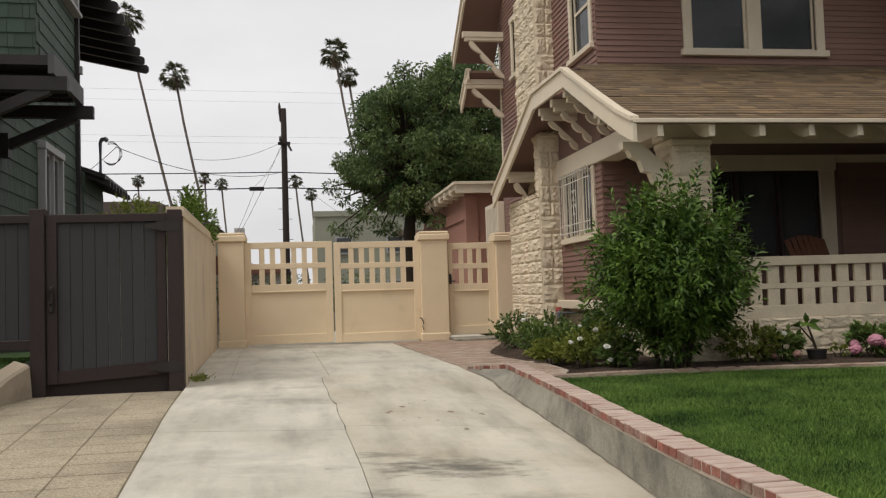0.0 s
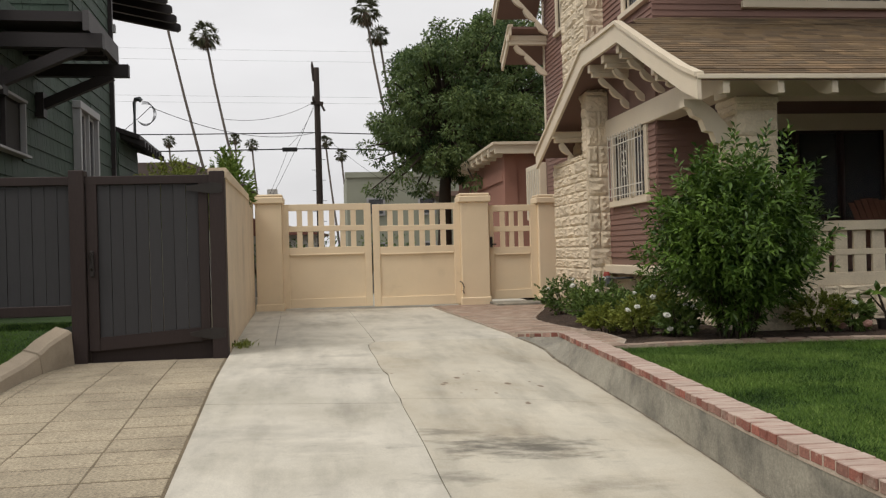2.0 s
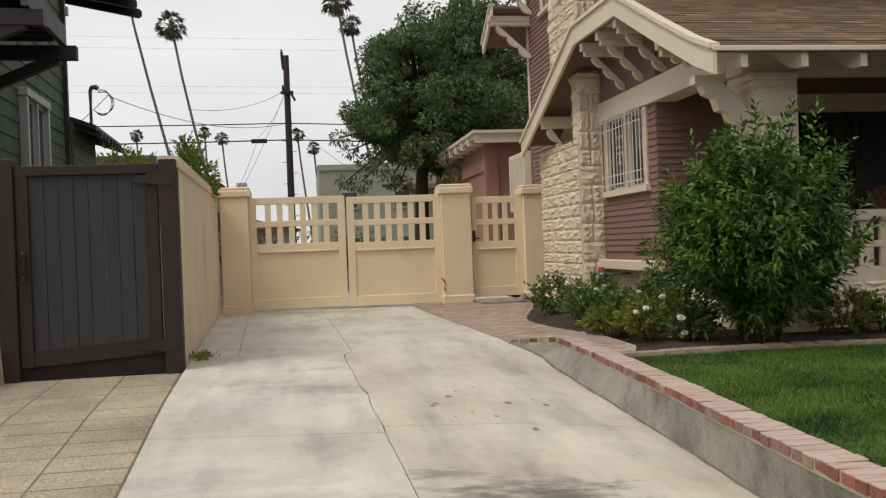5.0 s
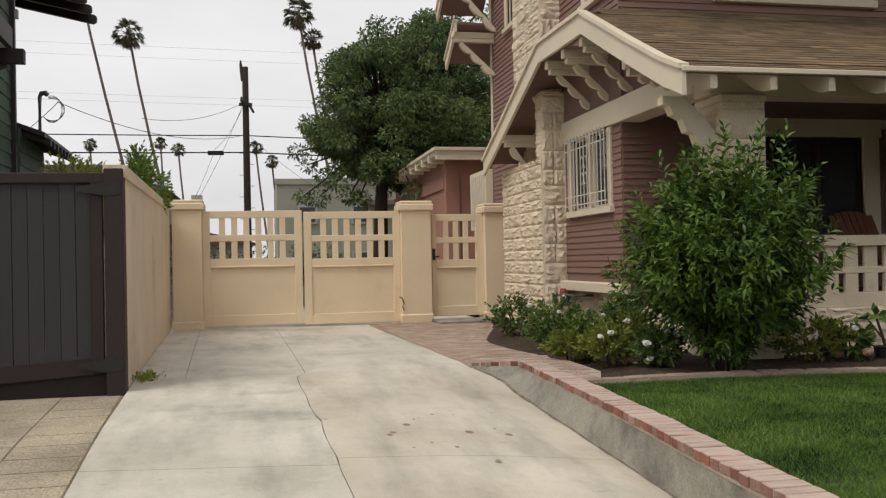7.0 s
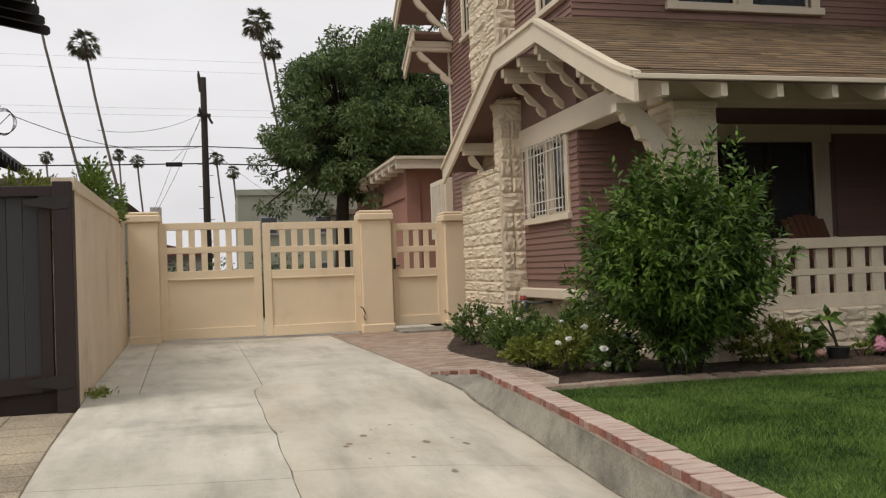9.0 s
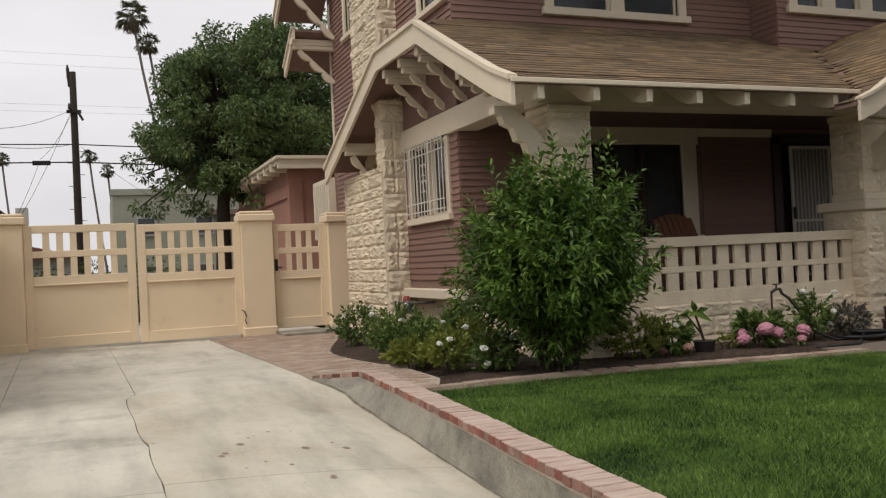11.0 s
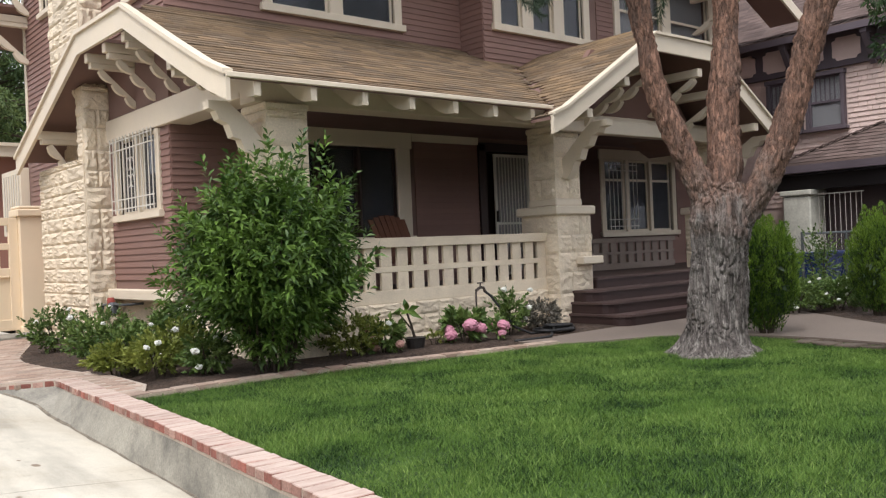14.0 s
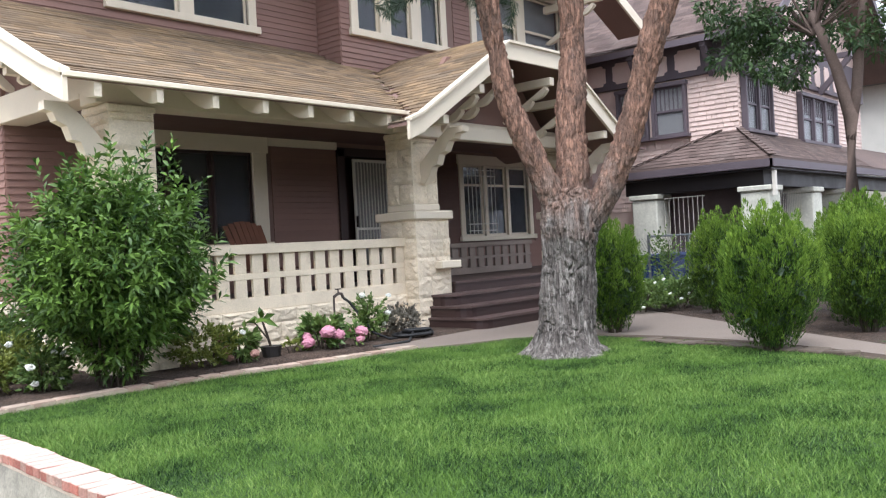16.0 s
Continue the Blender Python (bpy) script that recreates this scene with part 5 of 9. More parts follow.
TREAD = mat("worn_brown_tread", (0.085, 0.055, 0.048), 0.55, 0.2, 2, 60, 0.15, 0.2, 0.003, stain=(0.045, 0.027, 0.024), stain_scale=1.5, stain_at=(0.5, 0.7))
steps = thing("porch_steps", (11.7, 10.0, LAWN_Z), "dark brown painted porch steps", "steps")
for k in range(4):
    z1 = LAWN_Z + (k + 1) * 0.166
    y0 = 9.42 + 0.33 * k
    x0, x1 = (9.80, 13.65) if k < 3 else (10.25, 13.5)
    bm = bmesh.new()
    x0 += 0.05 * k
    r = 0.22 if k < 3 else 0.02
    pts = [(x0, 10.745, 0.2)] + [(x0 + r - r * math.cos(a), y0 + r - r * math.sin(a), 0.2) for a in (0, 0.4, 0.8, 1.2, math.pi / 2)] + [(x1, y0, 0.2), (x1, 10.745, 0.2)]
    if k < 3:
        pts = [(x0, 10.45, 0.2), *pts[1:-2], (x1, y0, 0.2), (x1, 10.45, 0.2)]
    prism(bm, pts, (0, 0, z1 - 0.2))
    step_ = part("step", bm, DARKBROWN, steps)
    bm = bmesh.new()
    prism(bm, [(p[0] - (0.018 if p[0] < 11 else 0), p[1] - (0.022 if p[1] < y0 + 0.23 else 0), z1 - 0.03) for p in pts], (0, 0, 0.034))
    part("tread", bm, TREAD, step_, "worn brown tread")

# ---- chimney ----
CH = (4.53, 5.3, 15.47, 17.8)
CH_UP = (4.58, 5.3, 15.58, 17.08)
bm = bmesh.new()
box(bm, CH[0] + 0.03, CH[1], CH[2] + 0.03, CH[3] - 0.03, 0.2, 3.2)
box(bm, CH[0] + 0.03, CH[1], CH[2] + 0.03, 15.72, 3.2, 4.3)
box(bm, CH_UP[0] + 0.03, CH_UP[1], CH_UP[2] + 0.03, CH_UP[3] - 0.03, 4.3, 8.8)
chimney = part("chimney", bm, MORTAR, house, "cream painted rock-faced stone chimney")

# ---- iron window guard ----
guard = thing("window_guard", (WX - 0.1, 14.3, 2.3), "white painted iron bars over the side window", "window guard")
for z in (2.36, 2.50, 3.24, 3.38):
    bm = bmesh.new()
    box(bm, WX - 0.118, WX - 0.102, 13.5, 15.16, z - 0.008, z + 0.008)
    part("rail", bm, IRON, guard)
for k in range(13):
    y = 13.52 + k * 0.136
    bm = bmesh.new()
    tube(bm, [(WX - 0.115, y, 2.30), (WX - 0.115, y, 3.44)], 0.009, 6)
    part("bar", bm, IRON, guard)
bm = bmesh.new()
for s in (-1, 1):
    for z0 in (2.75, 3.0):
        tube(bm, [(WX - 0.12, 14.33 + s * (0.07 + 0.06 * math.cos(a)), z0 + 0.09 * math.sin(a)) for a in [i * 0.45 for i in range(12)]], 0.006, 5)
part("scroll", bm, IRON, guard)
guard2 = thing("window_guard", (15, WY - 0.1, 1.8), "white painted iron bars over the porch window", "window guard")
for z in (1.86, 2.0, 3.0, 3.12):
    bm = bmesh.new()
    box(bm, 14.0, 14.95, WY - 0.148, WY - 0.132, z - 0.008, z + 0.008)
    part("rail", bm, IRON, guard2)
for k in range(8):
    bm = bmesh.new()
    x = 14.03 + k * 0.128
    tube(bm, [(x, WY - 0.14, 1.80), (x, WY - 0.14, 3.18)], 0.009, 6)
    part("bar", bm, IRON, guard2)

# ---- red chair on the porch ----
chair = thing("porch_chair", (8.15, 12.1, FLOOR), "red-stained slatted wooden porch chair", "chair")
CX = -0.2
for k in range(7):
    x = 7.86 + CX + k * 0.088
    top = 2.02 + 0.09 * math.cos((k - 3) / 3 * 1.3)
    bm = bmesh.new()
    prism(bm, [(x, 12.05, FLOOR + 0.38), (x + 0.085, 12.05, FLOOR + 0.38), (x + 0.085 + (k - 3) * 0.012, 12.42, top), (x + (k - 3) * 0.012, 12.42, top)], (0, 0.02, 0))
    part("back_slat", bm, REDWOOD, chair)
for k in range(5):
    bm = bmesh.new()
    box(bm, 7.86 + CX, 8.52 + CX, 11.55 + k * 0.11, 11.64 + k * 0.11, FLOOR + 0.36, FLOOR + 0.38)
    part("seat_slat", bm, REDWOOD, chair)
for x in (7.80 + CX, 8.50 + CX):
    bm = bmesh.new()
    box(bm, x, x + 0.09, 11.45, 12.2, FLOOR + 0.58, FLOOR + 0.605, 0.006)
    part("arm", bm, REDWOOD, chair)
    for y in (11.52, 12.08):
        bm = bmesh.new()
        box(bm, x + 0.02, x + 0.06, y, y + 0.06, FLOOR, FLOOR + 0.58)
        part("leg", bm, REDWOOD, chair)

# ---- plants ----
NP = np.random.RandomState(11)


def unit(v):
    return v / np.maximum(1e-9, np.linalg.norm(v, axis=-1, keepdims=True))


def leaf_mesh(name, p, d, length, width, material, fold=0.3, droop=0.0, roll=1.0):
    """Folded pointed leaves: base points p, directions d, sizes as numbers or arrays."""
    n = len(p)
    length, width = np.broadcast_to(length, (n,))[:, None], np.broadcast_to(width, (n,))[:, None]
    d = unit(d)
    s = unit(np.cross(d, NP.normal(size=(n, 3)) * roll + np.array([0, 0, 0.4])))
    u = np.cross(s, d)
    mid = p + d * length * 0.45
    tip = p + d * length - np.array([0, 0, 1.0]) * length * droop
    v = np.stack([p, mid + s * width / 2 + u * width * fold, tip, mid - s * width / 2 + u * width * fold, mid - u * width * 0.05], 1)
    base = np.arange(n)[:, None] * 5
    f = np.concatenate([base + np.array([[0, 1, 4]]), base + np.array([[1, 2, 4]]), base + np.array([[2, 3, 4]]), base + np.array([[3, 0, 4]])])
    return arrays(name, v.reshape(-1, 3), f, material)


def sphere_dirs(n):
    return unit(NP.normal(size=(n, 3)))


def shoots(centre, radii, n, per, length, leaf, width, up=0.5, wob=0.15, spread=0.55, low=-0.75):
    """Leafy shoots that end on an uneven egg; returns leaf bases, directions and the shoots' lines."""
    d = sphere_dirs(n * 2)
    d = d[d[:, 2] > low][:n]
    n = len(d)
    lump = np.array([1 + wob * noise.noise(Vector(q) * 2.3) + wob * 0.8 * noise.noise(Vector(q) * 5.1) for q in d])
    tips = np.array(centre) + d * np.array(radii) * lump[:, None] * NP.uniform(0.80, 1.06, (n, 1))
    grow = unit(d * np.array([1, 1, 0.7]) + np.array([0, 0, up]) + NP.normal(0, 0.15, (n, 3)))
    k = NP.uniform(0, 1, (n, per)) ** 0.8
    base = tips[:, None, :] - grow[:, None, :] * (k * length)[..., None]
    out = unit(NP.normal(size=(n, per, 3)))
    out -= (out * grow[:, None, :]).sum(-1, keepdims=True) * grow[:, None, :]
    dirs = unit(unit(out) * spread * (0.5 + k[..., None]) + grow[:, None, :] * (1.1 - 0.6 * k[..., None]))
    return base.reshape(-1, 3), dirs.reshape(-1, 3), tips, grow


# the tall laurel-like bush beside the corner pier
BUSH = (4.52, 9.83)
bush = thing("laurel_bush", (*BUSH, LAWN_Z), "tall dense green laurel bush in the flower bed", "bush")


def leafy_shoots(tips, grow, per, length, roll):
    """Lance-shaped leaves set round each shoot, spreading at its foot and closing to its tip."""
    n = len(tips)
    k = (np.arange(per)[None, :] + NP.uniform(0, 0.7, (n, per))) / per
    turn = np.arange(per)[None, :] * 2.4 + NP.uniform(0, 6.28, (n, 1))
    side = unit(np.cross(grow, NP.normal(size=(n, 3))))
    over = np.cross(grow, side)
    out = side[:, None] * np.cos(turn)[..., None] + over[:, None] * np.sin(turn)[..., None]
    open_ = np.radians(30 + 48 * k)[..., None]
    base = tips[:, None] - grow[:, None] * (k * length)[..., None]
    dirs = unit(grow[:, None] * np.cos(open_) + out * np.sin(open_) + NP.normal(0, roll, (n, per, 3)))
    return base.reshape(-1, 3), dirs.reshape(-1, 3)


d = sphere_dirs(1300)
d = d[d[:, 2] > -0.93][:720]
lump = np.array([1 + 0.26 * noise.noise(Vector(q) * 2.1) + 0.22 * noise.noise(Vector(q) * 4.7) for q in d])
tips = np.array([BUSH[0], BUSH[1], 1.53]) + d * np.array([1.05, 0.98, 1.06]) * lump[:, None] * NP.uniform(0.72, 1.05, (len(d), 1))
grow = unit(d * np.array([1, 1, 0.6]) + np.array([0, 0, 0.62]) + NP.normal(0, 0.22, d.shape))
p1, d1 = leafy_shoots(tips, grow, 17, 0.34, 0.12)
extra = np.array([0.14, -0.04, 0.11]) + np.array([(3.55, 9.55, 2.40), (4.05, 9.75, 2.52), (4.75, 9.7, 2.74), (4.98, 9.8, 2.66), (4.60, 9.5, 2.60), (5.1, 9.75, 2.48), (3.22, 9.6, 1.55), (4.3, 9.6, 2.62), (3.8, 9.5, 2.45), (4.45, 9.9, 2.74), (4.15, 9.4, 2.60), (4.85, 9.4, 2.66), (3.4, 9.8, 2.1), (5.25, 9.5, 2.3), (5.3, 9.6, 1.95), (3.15, 9.7, 1.75), (5.45, 9.7, 1.35), (5.4, 9.5, 1.7), (3.3, 9.4, 1.25), (5.35, 9.4, 1.1)])
g_ = unit(unit(extra - np.array([BUSH[0], BUSH[1], 1.35])) * 0.75 + np.array([0, 0, 0.7]))
p2, d2 = leafy_shoots(extra, g_, 20, 0.52, 0.1)
inner = sphere_dirs(7000) * NP.uniform(0.35, 0.86, (7000, 1)) * np.array([1.0, 0.92, 0.98]) + np.array([BUSH[0], BUSH[1], 1.52])
P_, D_ = np.concatenate([p1, p2, inner]), np.concatenate([d1, d2, sphere_dirs(len(inner))])
keep = (P_[:, 2] > LAWN_Z + 0.08) & (NP.uniform(0, 1, len(P_)) < np.clip(0.34 + (P_[:, 2] - LAWN_Z) / 0.70, 0.34, 1.0))
P_, D_ = P_[keep], D_[keep]
slim = np.clip(0.36 + 0.64 * (P_[:, 2] - LAWN_Z) / 0.80, 0.36, 1.0)[:, None]
P_[:, :2] = np.array(BUSH) + (P_[:, :2] - np.array(BUSH)) * slim
put("crown", leaf_mesh("crown", P_, D_, NP.uniform(0.085, 0.145, len(P_)), NP.uniform(0.030, 0.044, len(P_)), LEAF_BUSH, 0.10, 0.24, 0.22), Matrix(), bush)
BARK_THIN = mat("thin_brown_stem", (0.055, 0.042, 0.03), 0.8, 0.2, 5, 60, 0.2, 0.3)
for k in range(18):
    a = k * 2.4
    r_ = 0.11 + 0.03 * (k % 3)
    bm = bmesh.new()
    tube(bm, [(BUSH[0] + r_ * math.cos(a), BUSH[1] + r_ * math.sin(a), LAWN_Z - 0.05), (BUSH[0] + 0.28 * math.cos(a), BUSH[1] + 0.28 * math.sin(a), 0.8), (BUSH[0] + 0.45 * math.cos(a + .2), BUSH[1] + 0.45 * math.sin(a + .2), 1.5), (BUSH[0] + 0.55 * math.cos(a + .3), BUSH[1] + 0.55 * math.sin(a + .3), 2.0)], [0.014, 0.012, 0.009, 0.005], 6)
    part("stem", bm, BARK_THIN, bush)


def bloom_mesh(seed, material, folds, deep):
    """A round head whose surface is broken into petals."""
    bm = bmesh.new()
    bmesh.ops.create_icosphere(bm, subdivisions=3, radius=1.0)
    for v in bm.verts:
        q = v.co * folds + Vector((seed * 7.3, 0, 0))
        d = noise.voronoi(q)[0]
        v.co *= 1.0 - 0.6 * deep + deep * min(0.6, d[1] - d[0]) + 0.4 * deep * noise.noise(q * 0.7)
        v.co.z *= 0.8
    return mesh_of("bloom", bm, material)


BLOOMS = {}


def flower(centre, r, n, material, name, parent):
    """A round flower head, turned at random."""
    if material not in BLOOMS:
        BLOOMS[material] = [bloom_mesh(k, material, *((2.2, 0.7) if material is PETAL_W else (5.0, 0.3))) for k in range(3)]
    m = Matrix.Translation(centre) @ pose(0, 0, 0, RNG.uniform(-25, 25), RNG.uniform(-25, 25), RNG.uniform(0, 360)) @ Matrix.Scale(r, 4)
    put(name, RNG.choice(BLOOMS[material]), m, parent)


def shrub(name, x, y, w, h, leaves, leaf, material, label, flowers=0, petal=None, category="shrub", group="", fr=0.035, lowz=0.06):
    s = thing(name, (x, y, LAWN_Z), label, category, group)
    n = max(12, leaves // 12)
    b, d, tips, g_ = shoots((x, y, LAWN_Z + h * 0.5 + lowz), (w / 2, w / 2 * 0.9, h * 0.52), n, 12, h * 0.3, leaf, leaf * 0.5, up=0.35, wob=0.3, low=-0.9)
    b[:, 2] = np.maximum(b[:, 2], LAWN_Z + 0.01)
    put("foliage", leaf_mesh("foliage", b, d, NP.uniform(leaf * 0.7, leaf * 1.2, len(b)), NP.uniform(leaf * 0.4, leaf * 0.6, len(b)), material, 0.2, 0.1), Matrix(), s)
    for k in range(3):
        a = k * 2.1 + x
        bm = bmesh.new()
        tube(bm, [(x + 0.03 * math.cos(a), y + 0.03 * math.sin(a), LAWN_Z - 0.03), (x + w * 0.15 * math.cos(a), y + w * 0.15 * math.sin(a), LAWN_Z + h * 0.5), (x + w * 0.3 * math.cos(a), y + w * 0.3 * math.sin(a), LAWN_Z + h * 0.9)], [0.012, 0.009, 0.004], 5)
        part("stem", bm, BARK_THIN, s)
    pick = [t for t in tips if t[1] < y + 0.1 and t[2] > LAWN_Z + 0.08]
    RNG.shuffle(pick)
    for t in pick[:flowers]:
        flower(t + np.array([0, -0.02, 0.02]), fr * RNG.uniform(0.8, 1.25), 26, petal, "bloom", s)
    return s


ROSE = "low rose bush with glossy leaves and white blooms in the bed"
for x, y, w, h, fl, mt in ((3.75, 14.6, 0.75, 0.62, 4, LEAF_ROSE), (3.95, 13.2, 0.85, 0.66, 3, LEAF_ROSE), (3.62, 12.5, 0.7, 0.52, 2, LEAF_ROSE), (4.25, 12.1, 0.7, 0.58, 2, LEAF_ROSE),
                           (3.70, 11.5, 0.65, 0.50, 4, LEAF_ROSE), (4.15, 11.2, 0.7, 0.55, 4, LEAF_YEL), (3.62, 10.6, 0.62, 0.46, 5, LEAF_YEL), (3.95, 10.15, 0.5, 0.44, 5, LEAF_ROSE), (4.35, 11.9, 0.6, 0.7, 1, LEAF_ROSE), (3.35, 11.1, 0.5, 0.34, 2, LEAF_YEL)):
    shrub("rose_bush", x, y, w * 1.1, h * 0.92, 1900, 0.06, mt, ROSE, fl, PETAL_W, "rose bush", "white rose bushes", 0.042)
shrub("rose_bush", 5.70, 10.12, 0.85, 0.46, 2200, 0.055, LEAF_YEL, "low leafy rose bush beside the laurel", 2, PETAL_W, "rose bush", "white rose bushes")
shrub("hydrangea", 6.12, 10.05, 0.5, 0.36, 420, 0.11, LEAF_ROSE, "small hydrangea with faded brownish pink heads", 5, PETAL_F, "hydrangea", "hydrangeas", 0.075)
shrub("hydrangea", 7.32, 10.0, 0.58, 0.38, 620, 0.12, LEAF_ROSE, "hydrangea with large pink flower heads in the bed", 8, PETAL_P, "hydrangea", "hydrangeas", 0.085)
shrub("hydrangea", 7.68, 9.78, 0.22, 0.30, 60, 0.10, LEAF_ROSE, "small hydrangea with one pink flower head", 3, PETAL_P, "hydrangea", "hydrangeas", 0.075)
shrub("gardenia_bush", 8.2, 10.1, 0.62, 0.58, 1300, 0.065, LEAF_ROSE, "upright leafy bush with white flowers beside the hose", 5, PETAL_W, "shrub", "", 0.045)
shrub("succulent_clump", 8.95, 10.22, 0.66, 0.38, 1600, 0.06, SUCC, "grey-brown succulent clump against the stone pier", 0, None, "succulent")
shrub("groundcover", 6.95, 10.15, 0.3, 0.14, 160, 0.05, LEAF_YEL, "low yellowish leafy plant on the soil", 0, None, "plant")
# young plant in a pot
plant = thing("potted_plumeria", (6.62, 10.12, LAWN_Z), "young bare-stemmed plant in a black plastic pot", "potted plant")
bm = bmesh.new()
tube(bm, [(6.62, 10.12, LAWN_Z), (6.62, 10.12, LAWN_Z + 0.13), (6.62, 10.12, LAWN_Z + 0.15)], [0.10, 0.125, 0.132], 16)
part("pot", bm, POT, plant)
bm = bmesh.new()
tube(bm, [(6.62, 10.12, LAWN_Z + 0.12), (6.56, 10.12, LAWN_Z + 0.32), (6.50, 10.12, LAWN_Z + 0.48)], [0.018, 0.015, 0.012], 7)
tube(bm, [(6.58, 10.12, LAWN_Z + 0.24), (6.46, 10.12, LAWN_Z + 0.38), (6.40, 10.12, LAWN_Z + 0.45)], [0.012, 0.01, 0.008], 7)
part("stem", bm, BARK_THIN, plant)
pts = np.array([(6.50, 10.12, LAWN_Z + 0.47)] * 6 + [(6.40, 10.12, LAWN_Z + 0.44)] * 3)
dr = np.array([(0.9, -.2, 0.5), (0.8, .3, 0.1), (-.3, -.5, 0.9), (0.1, .3, 1), (-.9, 0, 0.2), (.5, -.6, -.2), (-1, 0, 0.2), (-.5, -.6, 0.5), (.2, -.7, .3)])
put("leaves", leaf_mesh("leaves", pts, dr, 0.21, 0.075, LEAF_BUSH, 0.2, 0.2), Matrix(), plant)
# garden tap on a standpipe, hose, gas meter
tap = thing("garden_tap", (7.72, 10.2, LAWN_Z), "dark iron standpipe with a garden tap", "tap")
bm = bmesh.new()
tube(bm, [(7.72, 10.2, LAWN_Z - 0.05), (7.72, 10.2, 0.98), (7.76, 10.2, 1.02)], 0.014, 7)
part("standpipe", bm, RUSTPIPE, tap)
bm = bmesh.new()
tube(bm, [(7.72, 10.2, 1.0), (7.80, 10.2, 1.04), (7.86, 10.2, 1.03), (7.88, 10.2, 0.98)], 0.02, 7)
tube(bm, [(7.80, 10.2, 1.04), (7.80, 10.2, 1.09)], 0.01, 6)
box(bm, 7.75, 7.85, 10.185, 10.215, 1.09, 1.105, 0.004)
part("valve", bm, RUSTPIPE, tap)
hose = thing("garden_hose", (8.6, 9.75, LAWN_Z), "coiled dark garden hose on the path edge", "hose")
bm = bmesh.new()
pts = [(7.88, 10.2, 0.98), (7.96, 10.18, 0.92), (8.05, 10.1, 0.75), (8.15, 9.95, 0.5), (8.3, 9.8, LAWN_Z + 0.05)]
for k in range(64):
    a = k * 0.42
    wide = 0.33 - 0.035 * (k // 15) + 0.02 * math.sin(k * 0.9)
    pts.append((8.72 + 0.03 * (k // 15) + wide * math.cos(a), 9.78 + wide * 0.72 * math.sin(a + 0.1 * (k // 15)), LAWN_Z + 0.03 + 0.016 * (k // 15) + 0.025 * (1 + math.sin(a * 0.5 + k // 15))))
pts += [(8.3, 9.45, LAWN_Z + 0.03), (8.0, 9.5, LAWN_Z + 0.02), (7.75, 9.55, LAWN_Z + 0.02)]
tube(bm, pts, 0.018, 6)
part("hose_tube", bm, BLACK, hose, smooth=True)
meter = thing("gas_meter", (4.72, 15.1, LAWN_Z), "grey gas meter and valves with a red cap by the chimney", "gas meter")
bm = bmesh.new()
box(bm, 4.60, 4.72, 14.80, 14.98, 0.78, 0.98, 0.03)
part("meter_body", bm, PIPE, meter)
bm = bmesh.new()
tube(bm, [(4.66, 15.35, 0.3), (4.66, 15.35, 0.93), (4.66, 14.9, 0.95)], 0.025, 8)
tube(bm, [(4.66, 14.85, 0.95), (4.66, 14.45, 0.95), (4.95, 14.45, 0.95)], 0.018, 8)
tube(bm, [(4.60, 15.5, 0.3), (4.60, 15.5, 0.76)], 0.05, 8)
part("pipework", bm, PIPE, meter)
bm = bmesh.new()
tube(bm, [(4.66, 14.98, 0.94), (4.66, 14.98, 1.0), (4.66, 14.98, 1.05)], [0.06, 0.06, 0.045], 9)
part("regulator", bm, mat("dull_red_paint", (0.30, 0.065, 0.05), 0.6, 0.1), meter, "dull red regulator cap")

# weed at the foot of the cream wall
weed = thing("weed", (-1.30, 11.6, 0.33), "small green weed in the joint by the wall", "weed")
wp_ = np.array([-1.28, 11.5, 0.34]) + NP.normal(0, 1, (120, 3)) * np.array([0.05, 0.16, 0.0]) + np.array([0, 0, 0.01])
put("foliage", leaf_mesh("foliage", wp_, unit(NP.normal(size=(120, 3)) + np.array([0.4, 0, 1.2])), NP.uniform(0.05, 0.14, 120), 0.02, LEAF_YEL, 0.2, 0.2), Matrix(), weed)

# ---- three-limbed tree on the lawn ----
BARK = bpy.data.materials.new("furrowed_bark")
BARK.use_nodes = True
nd, ln = BARK.node_tree.nodes, BARK.node_tree.links
bs = nd["Principled BSDF"]
bs.inputs["Roughness"].default_value, bs.inputs["Specular IOR Level"].default_value = 0.9, 0.15
geo = nd.new("ShaderNodeNewGeometry")
mp = nd.new("ShaderNodeMapping")
mp.inputs["Scale"].default_value = (1, 1, 0.14)
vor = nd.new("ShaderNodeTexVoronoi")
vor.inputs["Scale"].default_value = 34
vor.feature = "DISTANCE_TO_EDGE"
cells = nd.new("ShaderNodeTexVoronoi")
cells.inputs["Scale"].default_value = 34
nz = nd.new("ShaderNodeTexNoise")
nz.inputs["Scale"].default_value, nz.inputs["Detail"].default_value, nz.inputs["Roughness"].default_value = 30, 8, 0.7
warp = nd.new("ShaderNodeMix")
warp.data_type = "VECTOR"
warp.inputs["Factor"].default_value = 0.09
mp.inputs["Scale"].default_value = (1, 1, 0.27)
ln.new(geo.outputs["Position"], mp.inputs["Vector"])
ln.new(mp.outputs[0], nz.inputs["Vector"])
ln.new(mp.outputs[0], warp.inputs["A"])
ln.new(nz.outputs["Color"], warp.inputs["B"])
ln.new(warp.outputs["Result"], vor.inputs["Vector"])
ln.new(warp.outputs["Result"], cells.inputs["Vector"])
sep = nd.new("ShaderNodeSeparateXYZ")
ln.new(geo.outputs["Position"], sep.inputs[0])
big = nd.new("ShaderNodeTexNoise")
big.inputs["Scale"].default_value, big.inputs["Detail"].default_value = 3.5, 6
ln.new(geo.outputs["Position"], big.inputs["Vector"])
hgt = nd.new("ShaderNodeMath")
